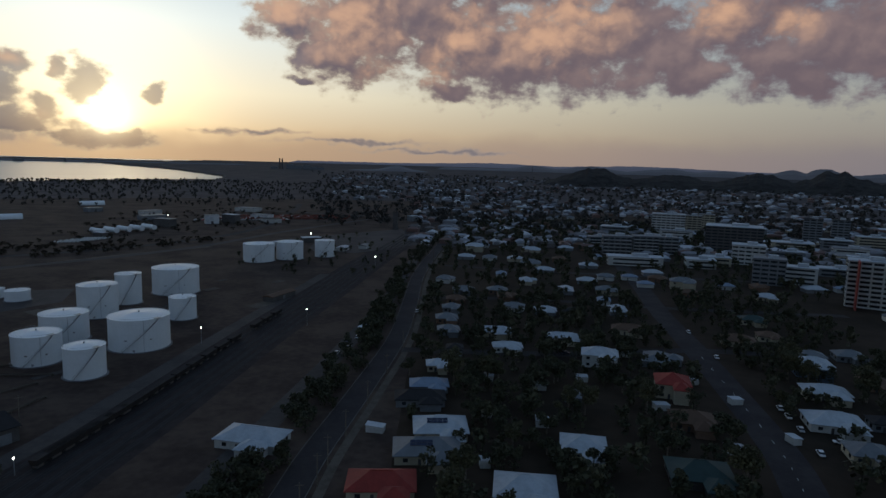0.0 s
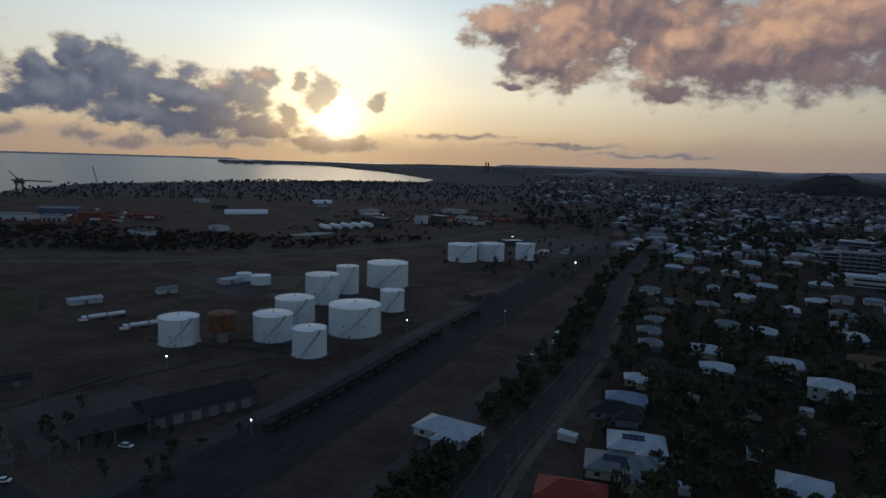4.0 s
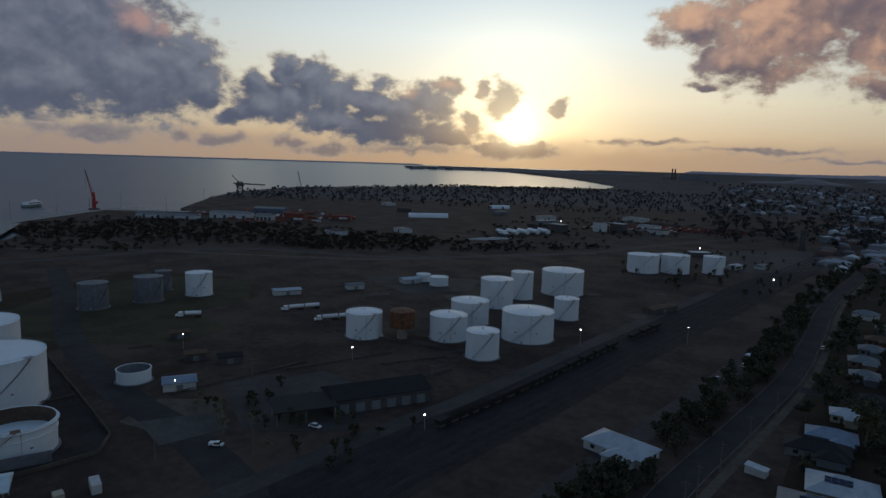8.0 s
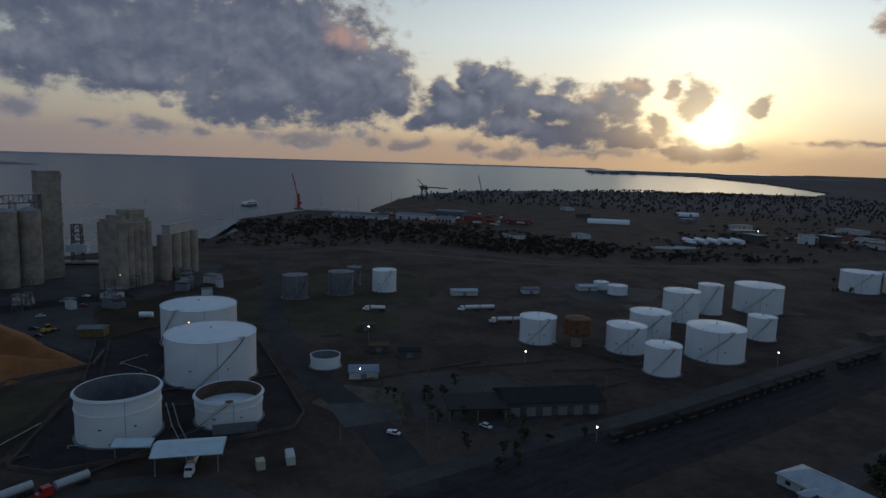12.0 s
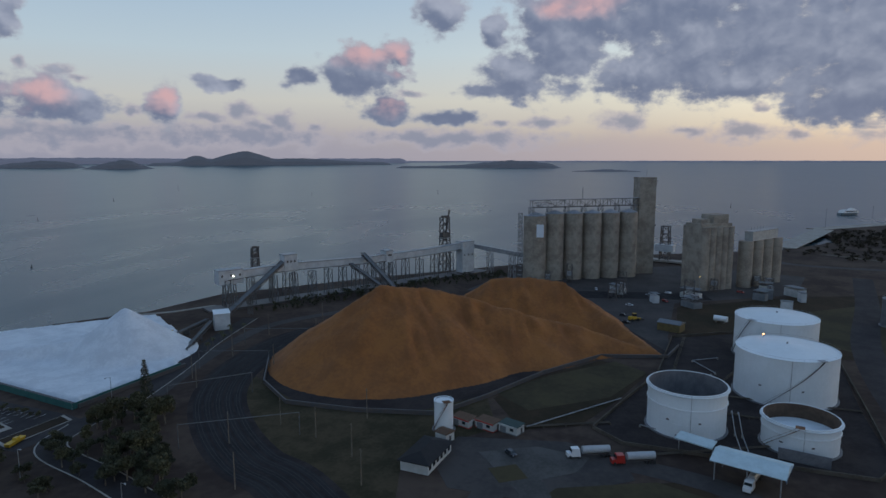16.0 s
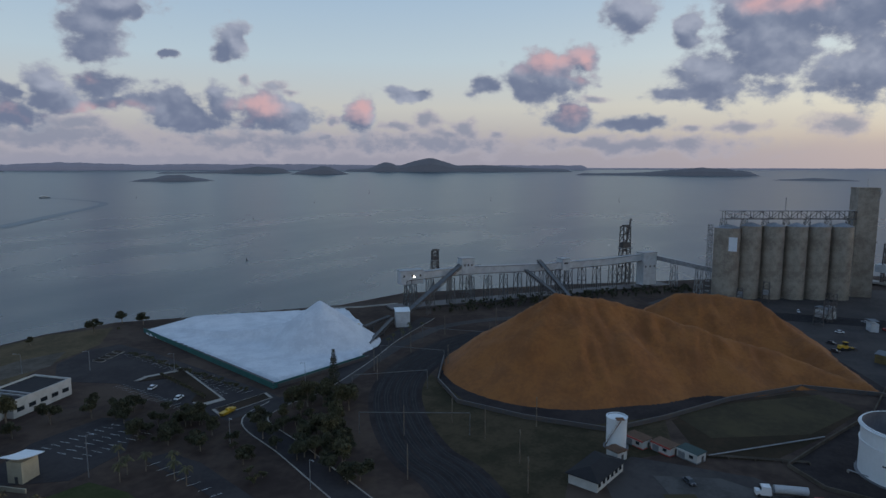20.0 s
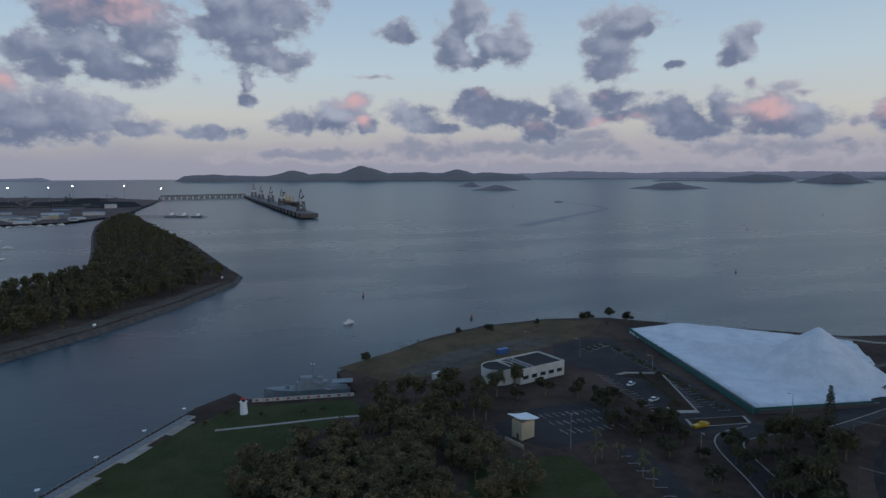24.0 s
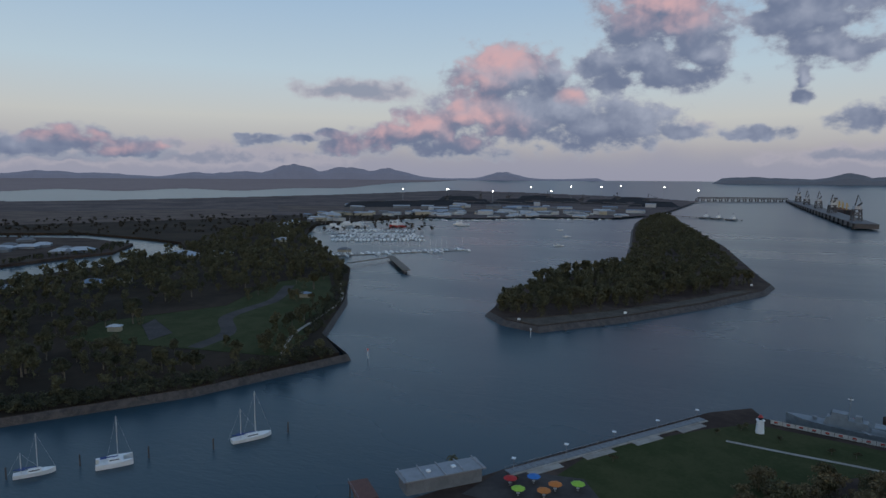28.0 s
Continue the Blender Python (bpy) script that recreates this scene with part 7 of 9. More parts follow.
DULLYELLOW = material("faded_yellow_sheet", (0.17, 0.125, 0.045), 0.8, (0.11, 0.08, 0.035), 2)
part("wall", box(12, 8, 4.2), DULLYELLOW, yb2)
part("roof", hip_roof(12, 8, 1.2, 0.3, 6.2, 4.3), ROOFS["grey"], yb2)
# clutter round the silos' feet
rg = random.Random(15)
for k in range(34):
    x, y = rg.uniform(-455, -380), rg.uniform(-20, 160)
    if k % 3 == 0:
        s = thing("work_shed", "small grey shed at the foot of the silos", "shed", (x - 10, y, 4), rg.uniform(0, 90), "silo yard sheds")
        w = rg.uniform(5, 12)
        part("wall", box(w, w * 0.6, rg.uniform(3, 6)), rg.choice((WALLS["grey"], WALLS["white"], PALE)), s)
        part("roof", box(w + 0.4, w * 0.6 + 0.4, 0.2, 0, 0, 6.0), ROOFS["grey"], s)
    elif k % 3 == 1:
        car(x, y, rg.uniform(0, 360), rg.choice(("white", "dark", "red", "silver")), rg.random() < 0.4)
    else:
        s = thing("steel_frame", "open steel plant frame between the silos", "plant frame", (x - 20, y, 4), rg.uniform(0, 90), "plant frames")
        part("frame", trestle(0, 0, 0, rg.uniform(7, 16), rg.uniform(4, 7), 0, 3, 0.3), DARKSTEEL, s)
        part("hopper", box(3.5, 3, 3, 0, 0, 5), STEEL, s)
tank_h = thing("gas_cylinder", "white lying pressure vessel", "tank", (-366, 92, 4), 60)
bm = bmesh.new()
bmesh.ops.create_cone(bm, cap_ends=True, segments=18, radius1=1.6, radius2=1.6, depth=7, matrix=pose(0, 0, 2.2, 0, 90))
part("vessel", bm, WHITE, tank_h)
part("saddle", box(0.6, 2.6, 1.2, -2, 0, 0), CONCRETE, tank_h)
part("saddle", box(0.6, 2.6, 1.2, 2, 0, 0), CONCRETE, tank_h)
# lit yard lamps
for x, y, h, o in ((-225, 245, 6, 0), (-190, 208, 6, 0), (-118, 300, 8, 0), (-262, 170, 7, 0), (-214, 135, 5, 0), (-75, 340, 9, 0), (-440, 96, 12, 1), (-268, 84, 20, 1), (-60, 540, 9, 0), (-150, 700, 9, 0),
                   (-310, -176, 7, 0), (-350, -192, 20, 0), (-120, 168, 5, 0), (-380, 860, 10, 0)):
    q = thing("yard_lamp", "yard lamp alight on a slim mast", "lamp", (x, y, 4), 0, "yard lamps")
    part("mast", can(0.1, h, n=6), STEEL, q)
    bm = bmesh.new()
    bmesh.ops.create_icosphere(bm, subdivisions=1, radius=0.32 if y < 500 else 0.6, matrix=Matrix.Translation((0, 0, h + 0.3)))
    part("bulb", bm, ORANGE_GLOW if o else GLOW, q, "lit lamp")

# ---- trees of the point and the slope ----
for x, y, s, k in ((-73, -287, 0.6, "gum"), (-137, -325, 0.55, "round"), (-152, -319, 0.85, "round"), (-188, -325, 0.6, "round"), (-219, -320, 1.0, "round"), (-240, -325, 0.95, "round"),
                   (-243, -311, 0.9, "round"), (-228, -312, 0.6, "bush"), (-110, -318, 0.5, "bush"), (-99, -312, 0.4, "bush"), (-123, -231, 1.0, "gum"), (-131, -219, 1.0, "round"),
                   (-141, -211, 0.9, "round"), (-112, -226, 0.9, "gum"), (-118, -219, 0.7, "round"), (-150, -222, 0.6, "round"), (-152, -205, 0.7, "round")):
    plant(k, x, y, 4, s, "trees on the point")
for i, (x, y, z, h, s) in enumerate(scatter([(-60, -238), (-98, -238), (-106, -214), (-88, -195), (-60, -190), (-52, -215)], 22, 21, 6.5, 11)):
    plant("gum", x, y, 3.8, h / 11, "gum trees on the bank")
for i, (x, y, z, h, s) in enumerate(scatter([(-10, -184), (-30, -214), (-60, -220), (-90, -186), (-86, -160), (-50, -140), (0, -150)], 46, 22, 4.5, 7.5)):
    plant("gum" if i % 3 else "round", x, y, 3.8, h / 10, "trees on the slope")
for i, (x, y, z, h, s) in enumerate(scatter([(-134, -200), (-158, -212), (-160, -178), (-146, -140), (-134, -120), (-128, -126), (-137, -150), (-136, -168)], 46, 23, 3, 6.5)):
    plant("round" if i % 3 else "bush", x, y, 3.9, h / 7, "roadside trees")
for i, (x, y, z, h, s) in enumerate(scatter([(-158, -156), (-176, -154), (-206, -150), (-204, -140), (-172, -122), (-148, -98), (-140, -92), (-146, -120)], 60, 24, 4, 8)):
    plant("round" if i % 3 else "gum", x, y, 3.9, h / 8.5, "trees beside the loop")
plant("pine", -206, -151, 4, 0.85)
for x, y in ((-122, -171), (-118, -162), (-122, -159), (-122, -147), (-121, -141), (-114, -160), (-126, -152)):
    plant("palm", x, y, 4, 0.8, "palms on the slope")
for x, y in ((-300, -168), (-294, -164), (-288, -166), (-283, -162), (-276, -164), (-268, -162), (-304, -162)):
    plant("palm", x, y, 4, 0.6, "palms by the conveyor")
for k in range(26):
    t = k / 26
    plant("bush", -203 + 14 * t + 3.6, -266 + 90 * t, 4.1, 0.5 + 0.15 * (k % 3), "car park shrubs")
for k in range(14):
    t = k / 14
    plant("bush", -184 + 12 * t, -226 + 40 * t, 4.2, 0.55, "car park shrubs")
wood("wharf_scrub", scatter([(-345, -178), (-400, -150), (-470, -80), (-500, -40), (-480, -35), (-420, -100), (-350, -160)], 240, 25, 2, 4.5), DARKLEAF, "dark scrub along the wharf", per=60, size=0.4, seed=6)

# the wooded slope below the lookout
BROWNLEAF = material("dry_brown_leaves", (0.15, 0.11, 0.055), 0.95, (0.1, 0.085, 0.04), 4, vary=0.3)
SLOPE = [(-8, -200), (2, -166), (-8, -146), (-92, -150), (-86, -196), (-84, -222), (-66, -226), (-48, -214), (-28, -208)]
wood("slope_trees", scatter(SLOPE, 230, 71, 4, 8, ratio=0.6), BROWNLEAF, "dense brown-green trees covering the slope", per=520, size=0.27, seed=72)
wood("slope_green_trees", scatter(SLOPE, 36, 73, 6, 10, ratio=0.45), LEAF, "taller gum trees on the slope", per=480, size=0.28, seed=74)

# ---- the creek front: lawn, walkway, patrol ship ----
patch("ground_lawn", [(46, -176), (37, -205), (20, -224), (4, -241), (-12, -254), (-56, -246), (-58, -232), (-30, -214), (-8, -182), (10, -150), (30, -150)], GRASS, "dark mown lawn on the creek front", "lawn", 4.04)
patch("ground_car_park_lawn", [(-68, -156), (-75, -170), (-90, -173), (-110, -168), (-111, -153), (-108, -140)], GRASS, "small green lawn below the yellow tower", "lawn", 4.06)
strip("path_lawn", [(-3, -233), (-22, -231), (-44, -229), (-60, -226)], 1.6, CONCRETE, "pale path across the lawn", "path", 4.07)
quay = thing("waterfront_walkway", "long grey boardwalk with a rail along the creek wall", "walkway")
Q0, Q1 = Vector((57, -177)), Vector((4, -250))
d = (Q1 - Q0).normalized()
s = Vector((-d.y, d.x))
if s.dot(Vector((0, -1))) < 0:
    s = -s
n = 40
DECK = material("grey_deck_boards", (0.2, 0.21, 0.22), 0.7, (0.15, 0.155, 0.16), 1.5)
for k in range(n):
    a, b = Q0.lerp(Q1, k / n), Q0.lerp(Q1, (k + 0.93) / n)
    part("deck_panel", bar((*(a + s * 1.5), 4.35), (*(b + s * 1.5), 4.35), 3.0, h=0.2), DECK, quay)
    part("post", can(0.05, 1.1, *(a + s * 2.9), 4.4, n=5), STEEL, quay)
part("sea_wall", bar((*(Q0 - s * 0.4), 2.2), (*(Q1 - s * 0.4), 2.2), 1.0, h=4.2), CONCRETE, quay, "stained concrete sea wall")
part("hand_rail", bar((*(Q0 + s * 2.9), 5.45), (*(Q1 + s * 2.9), 5.45), 0.08), STEEL, quay)
for k in range(4):
    p, q = Q0.lerp(Q1, 0.06 + k * 0.25), Q0.lerp(Q1, 0.2 + k * 0.25)
    part("slope_panel", bar((*(p - s * 2.2), 4.05), (*(q - s * 2.2), 4.05), 3.2, h=0.25), CONCRETE, quay, "pale concrete apron")
for k in range(5):
    p = Q0.lerp(Q1, 0.03 + 0.235 * k) + s * 2
    l = thing("walkway_lamp", "short lamp with a square white head", "lamp", (p.x, p.y, 4.4), 0, "walkway lamps")
    part("pole", can(0.08, 3.6, n=6), STEEL, l)
    part("head", box(1.3, 1.3, 0.15, 0, 0, 3.6), WHITE, l)
light = thing("small_lighthouse", "squat white lighthouse with a red lantern", "lighthouse", (-14, -246, 4))
part("tower", lathe([(1.5, 0), (1.15, 4.6), (1.5, 4.7), (1.5, 4.9), (0.1, 4.95)], 20), WHITE, light)
part("lantern", lathe([(0.7, 4.95), (0.7, 5.9)], 14), PANE, light)
part("cap", lathe([(0.95, 5.9), (0.1, 6.9)], 14), PAINT["red"], light, "red cone cap")
banner = thing("banner_fence", "white banner fence along the ship berth", "fence")
B0, B1 = Vector((-18, -257)), Vector((-58, -249))
for k in range(10):
    a, b = B0.lerp(B1, k / 10), B0.lerp(B1, (k + 0.96) / 10)
    bn = part("banner", bar((*a, 4.9), (*b, 4.9), 0.08, h=1.5), WALLS["white"], banner)
    c1, c2 = a.lerp(b, 0.3), a.lerp(b, 0.62)
    up = Vector((0.02, 0.08)) * 0.8
    part("bar_mark", bar((*(c1 + up), 5.05), (*(c2 + up), 5.05), 0.04, h=0.5), PAINT["red"], bn, "red bar on the banner")
    part("bar_mark", bar((*(c1 + up), 4.6), (*(c2 + up), 4.6), 0.04, h=0.25), WALLS["dark"], bn, "dark bar on the banner")
    part("post", can(0.05, 1.8, *a, 4, n=5), STEEL, banner)


def hull(length, beam, depth, flare=0.25, draught=0.6, stern=0.8, rows=14):
    """A ship's hull along x with a pointed bow, its waterline at z = 0."""
    bm = bmesh.new()
    sections = []
    for i in range(rows + 1):
        t = i / rows
        x = -length / 2 + length * t
        w = beam / 2 * (min(1.0, (1 - t) * 3.2) ** 0.6 if t > 0.6 else stern + (1 - stern) * min(1, t / 0.35))
        sheer = depth * (1 + 0.35 * max(0, t - 0.5) ** 1.5 * 2)
        sections.append([bm.verts.new((x - (0.04 * length * (1 if t > 0.9 else 0)), sy * w * (1 - flare * (1 - q)), -draught + (sheer + draught) * q)) for sy in (-1, 1) for q in (0.0, 0.5, 1.0)])
    for a, b in zip(sections, sections[1:]):
        for o in (0, 3):
            for k in (0, 1):
                bm.faces.new((a[o + k], b[o + k], b[o + k + 1], a[o + k + 1]))
        bm.faces.new((a[2], b[2], b[5], a[5]))
        bm.faces.new((a[0], a[3], b[3], b[0]))
    for e in (sections[0], sections[-1]):
        try:
            bm.faces.new((e[0], e[1], e[2], e[5], e[4], e[3]))
        except ValueError:
            pass
    bmesh.ops.remove_doubles(bm, verts=bm.verts[:], dist=0.001)
    bmesh.ops.recalc_face_normals(bm, faces=bm.faces[:])
    return bm


NAVY = material("navy_grey_paint", (0.2, 0.23, 0.25), 0.6, (0.15, 0.175, 0.19), 3)
turn = math.degrees(math.atan2(-274 + 264, -22 + 64))
ship = thing("patrol_ship", "old grey naval patrol ship moored at the wall", "ship", (-43, -269, 0), turn)
part("hull", hull(42, 7.2, 3.2), NAVY, ship)
part("superstructure", tapered(15, 5, 2.8, 13, 4.4, 3.3, -1), NAVY, ship)
part("bridge", tapered(6, 4.4, 2.2, 5, 3.8, 6.0, 1.5), NAVY, ship)
part("bridge_window", box(0.12, 3.6, 0.7, 4.3, 0, 7.1), PANE, ship)
part("mast", bar((-1.5, 0, 8), (-1.5, 0, 15), 0.3), NAVY, ship)
part("mast_yard", bar((-1.5, -1.8, 12.6), (-1.5, 1.8, 12.6), 0.16), NAVY, ship)
part("radar", box(1.8, 0.3, 0.3, -1.5, 0, 13.6), WHITE, ship)
part("gun", bar((9.5, 0, 4.6), (12, 0, 5.0), 0.25), NAVY, ship)
part("gun_mount", can(0.8, 1.1, 9.5, 0, 3.6, n=10), NAVY, ship)
part("funnel", tapered(2.6, 2.4, 2.0, 2.0, 1.8, 6.0, -4.5), NAVY, ship)
part("stern_canopy", box(9, 5.5, 0.15, -14, 0, 5.6), NAVY, ship)
part("life_ring", box(0.8, 0.15, 0.8, -3, -2.3, 5.4), PAINT["red"], ship)
part("gangway", bar((-6, 3.6, 4), (-9, 7.5, 4.3), 1.0, h=0.1), STEEL, ship)
for k in range(7):
    part("rail_post", can(0.04, 1.0, -18 + 5.6 * k, 3.2 if k < 5 else 2.0, 3.4, n=5), STEEL, ship)

# cafe deck and umbrellas
deck = thing("waterfront_roof", "long grey flat roof of a waterside cafe", "building", (74, -163, 4), 47)
part("roof", box(26, 8, 0.35, 0, 0, 4.2), material("grey_membrane", (0.25, 0.26, 0.28), 0.6, (0.2, 0.21, 0.22), 4), deck)
part("wall", box(24, 6.5, 4.2, 0, 0, 0), WALLS["grey"], deck)
for k in range(5):
    part("beam", box(0.3, 9.5, 0.3, -12 + 6 * k, 0, 4.55), STEEL, deck)
for k in range(2):
    part("roof_vent", box(1.2, 1.2, 0.5, -4 + 8 * k, 0, 4.55), WHITE, deck)
jetty2 = thing("cafe_jetty", "small brown timber jetty", "jetty", (93, -150, 0), 47)
part("deck", box(6, 12, 0.3, 0, 0, 4.0), material("red_brown_boards", (0.14, 0.06, 0.045), 0.8, (0.1, 0.045, 0.035), 1), jetty2)
for sx in (-2.6, 2.6):
    for sy in (-5, 0, 5):
        part("pile", can(0.2, 5.5, sx, sy, -1.5, n=6), BARK, jetty2)
part("rail", box(0.08, 12, 0.08, 2.9, 0, 5.2), STEEL, jetty2)
for x, y, c in ((55, -171, (0.42, 0.02, 0.02)), (49, -175, (0.03, 0.16, 0.45)), (42, -173, (0.55, 0.17, 0.03)), (36, -176, (0.28, 0.5, 0.05)), (51, -166, (0.3, 0.5, 0.05)), (44, -168, (0.5, 0.16, 0.03))):
    u = thing("cafe_umbrella", "round " + {0.42: "red", 0.03: "blue", 0.55: "orange", 0.5: "orange"}.get(c[0], "lime green") + " cafe umbrella over a table", "umbrella", (x, y, 4.05), 0, "cafe umbrellas")
    part("pole", can(0.04, 2.6, n=5), STEEL, u)
    part("canopy", lathe([(2.1, 2.15), (1.0, 2.55), (0.03, 2.8)], 8), material("umbrella_cloth", c, 0.8, tuple(q * 0.85 for q in c), 1), u)
    part("table", can(0.55, 0.06, 0, 0, 0.72, n=12), WALLS["white"], u)
    part("foot", can(0.3, 0.1, n=8), CONCRETE, u)
patch("ground_cafe_terrace", [(60, -180), (36, -184), (28, -172), (46, -160), (66, -160)], YARD, "grey paved cafe terrace", "terrace", 4.05)
plant("palm", 74, -172, 3.5, 0.75)
for x, y in ((54, -173), (-10, -249), (-8, -246), (0, -238), (-20, -240), (-35, -236), (-42, -236), (30, -200)):
    plant("bush", x, y, 4, 0.7, "lawn shrubs")

# ---- boats ----
HULLWHITE = material("white_gelcoat", (0.75, 0.75, 0.73), 0.35, (0.68, 0.68, 0.66), 2)
ALU = material("mast_alloy", (0.6, 0.6, 0.6), 0.4, (0.5, 0.5, 0.5), 1, metal=0.3)
SAILBLUE = material("blue_sail_cover", (0.03, 0.06, 0.2), 0.8, (0.025, 0.05, 0.16), 1)


def yacht(x, y, turn, length, masts, label, cat=False, z=0.0):
    t = thing("sailing_yacht", label, "yacht", (x, y, z), turn, "moored yachts")
    if cat:
        for sy in (-2.6, 2.6):
            o = part("hull", hull(length, 1.7, 1.6), HULLWHITE, t)
            o.location = (0, sy, 0)
        part("bridge_deck", box(length * 0.62, 5.2, 0.7, -length * 0.1, 0, 1.0), HULLWHITE, t)
    else:
        part("hull", hull(length, length * 0.27, 1.3), HULLWHITE, t)
    part("cabin", tapered(length * 0.34, length * 0.17 if not cat else 4.2, 0.8, length * 0.28, length * 0.13 if not cat else 3.6, 1.3 if not cat else 1.7, -length * 0.02), HULLWHITE, t)
    part("cabin_window", box(length * 0.25, (length * 0.16 if not cat else 4.0) + 0.02, 0.3, -length * 0.02, 0, 1.6 if not cat else 2.0), PANE, t)
    part("cockpit_cover", box(length * 0.16, length * 0.16, 0.12, -length * 0.3, 0, 2.6), SAILBLUE, t, "blue cockpit cover")
    for mx, h in masts:
        m = part("mast", can(0.17, h, mx, 0, 1.0, n=6), ALU, t)
        part("boom", bar((mx, 0, 2.6), (mx - h * 0.28, 0, 2.7), 0.28), SAILBLUE, m, "furled blue sail on the boom")
        part("stay", bar((mx, 0, h + 0.8), (mx - length * 0.3, 0, 1.3), 0.04), ALU, m)
        part("stay", bar((mx, 0, h + 0.8), (min(length * 0.46, mx + length * 0.45), 0, 1.5), 0.05), ALU, m)
    for k in range(5):
        part("stanchion", can(0.025, 0.7, -length * 0.4 + k * length * 0.18, length * 0.11 if not cat else 3.2, 1.3, n=4), ALU, t)
    return t


yacht(153, -172, 239, 15, ((1.0, 16.5), (-4.2, 11)), "two-masted white ketch moored in the creek")
yacht(180, -137, 232, 11.5, ((0.8, 15),), "white catamaran moored in the creek", cat=True)
yacht(196, -121, 234, 12, ((0.6, 12.5), (-3.8, 7)), "grey-white yacht moored between piles")
for x, y in ((201, -115), (189, -131), (174, -145), (159, -159), (145, -182)):
    solo("mooring_pile", can(0.28, 6.0, n=8, top=0.24), DARKSTEEL, "dark timber mooring pile", "pile", (x, y, -2), 0, "mooring piles")
for x, y, c in ((168, -277, "red"), (104, -357, "white")):
    b = thing("channel_marker", f"{c} channel marker on a slim post", "channel marker", (x, y, 0), 0)
    part("post", can(0.16, 5.4, 0, 0, -1, n=6), WHITE, b)
    part("topmark", box(0.7, 0.7, 0.9, 0, 0, 4.4), PAINT[c], b)
for x, y, h in ((-120, -478, 2.5), (-167, -375, 2.5), (-838, -1594, 5), (-1236, -1578, 5), (-852, -790, 5), (-1278, -984, 7), (-1743, -1121, 14), (-1581, -632, 7), (-1664, -311, 12), (-478, -454, 2.5),
                (-1290, 330, 9), (-1240, 620, 9), (-1130, 560, 16)):
    b = thing("harbour_buoy", "small dark navigation buoy", "buoy", (x, y, lift(math.hypot(x, y))), 0, "harbour buoys")
    part("float", can(0.9, 1.2, 0, 0, -0.4, n=10), DARKSTEEL, b)
    part("tower", can(0.5, h, 0, 0, 0.6, n=6, top=0.2), PAINT["red"] if x > -170 else DARKSTEEL, b)
def wake(points, width, label):
    """A long smooth trail on the water, narrow at the boat and wide behind."""
    bm = bmesh.new()
    way = curve_points(points, 10)
    rows = []
    for i, p in enumerate(way):
        a, b = Vector(way[max(i - 1, 0)]), Vector(way[min(i + 1, len(way) - 1)])
        d = (b - a).normalized()
        w = width * (0.25 + 0.75 * i / len(way))
        rows.append([bm.verts.new((p[0] - d.y * w * k, p[1] + d.x * w * k, lift(math.hypot(*p)) + 0.35)) for k in (-0.5, 0.5)])
    for (a, b), (c, d) in zip(rows, rows[1:]):
        bm.faces.new((a, b, d, c))
    bmesh.ops.recalc_face_normals(bm, faces=bm.faces[:])
    solo("water_wake", bm, SLICK, label, "wake", kind="structure")


SLICK = material("smoothed_wake_water", (0.055, 0.085, 0.1), 0.42, (0.085, 0.12, 0.135), 26)
wake([(-1122, -1808), (-1109, -1657), (-1030, -1432), (-757, -1195), (-560, -1030)], 34, "long pale wake curving across the harbour")
WAKE = material("wake_foam", (0.3, 0.34, 0.36), 0.5, (0.12, 0.15, 0.17), 2.2)
mb = thing("motor_boat", "white motor boat under way with a short wake", "boat", (-89, -393, 0), 200)
part("hull", hull(7.5, 2.6, 1.2), HULLWHITE, mb)
part("cabin", tapered(3.0, 1.9, 1.2, 2.2, 1.6, 1.2, 0.2), HULLWHITE, mb)
part("window", box(2.0, 1.8, 0.45, 0.3, 0, 1.6), PANE, mb)
ferry = thing("ferry", "far white ferry crossing the harbour", "ferry", (-1120, -1809, lift(2128)), 150)
part("hull", hull(28, 8, 2.6), NAVY, ferry)
part("deck_house", tapered(19, 7, 3.6, 17, 6, 2.6, -1), HULLWHITE, ferry)
part("window", box(15, 7.1, 0.9, -1, 0, 4.2), PANE, ferry)
cruise = thing("ferry", "white passenger catamaran lying off the wharf", "ferry", (-1160, 483, 0), 120)
part("hull", hull(44, 12, 4), NAVY, cruise)
part("deck_house", tapered(34, 11, 4.5, 30, 10, 4, -1), HULLWHITE, cruise)
part("window", box(27, 11.1, 1.2, -1, 0, 6), PANE, cruise)
part("wheelhouse", tapered(8, 8, 2.6, 6, 7, 8.5, 5), HULLWHITE, cruise)

# ---- the spit with its trees and rock wall ----
solo("spit_rock_bank", bank(SPIT, -0.6, 3.25, 4.0), ROCK, "dark rock wall round the spit", "rock wall", kind="structure")
patch("ground_spit_path", [(130, -384), (104, -374), (62, -424), (14, -498), (-24, -574), (-6, -560), (30, -496), (70, -440), (112, -392)], GRAVEL, "bare pale earth along the spit's edge", "ground", 3.3)
SPIT_WOOD = [(146, -425), (138, -398), (112, -396), (72, -440), (32, -500), (-2, -566), (-20, -606), (-14, -660), (18, -930), (92, -1330), (130, -1560), (150, -1560), (142, -1330), (104, -900), (96, -690), (144, -552), (154, -470)]
near = scatter([(146, -425), (138, -398), (112, -396), (72, -440), (32, -500), (-2, -566), (-20, -606), (50, -660), (100, -640), (144, -552), (154, -470)], 330, 41, 10, 16, 3.2, ratio=0.36)
wood("spit_trees_near", near, LEAF, "dense ragged gum trees on the spit", per=420, size=0.4, seed=7)
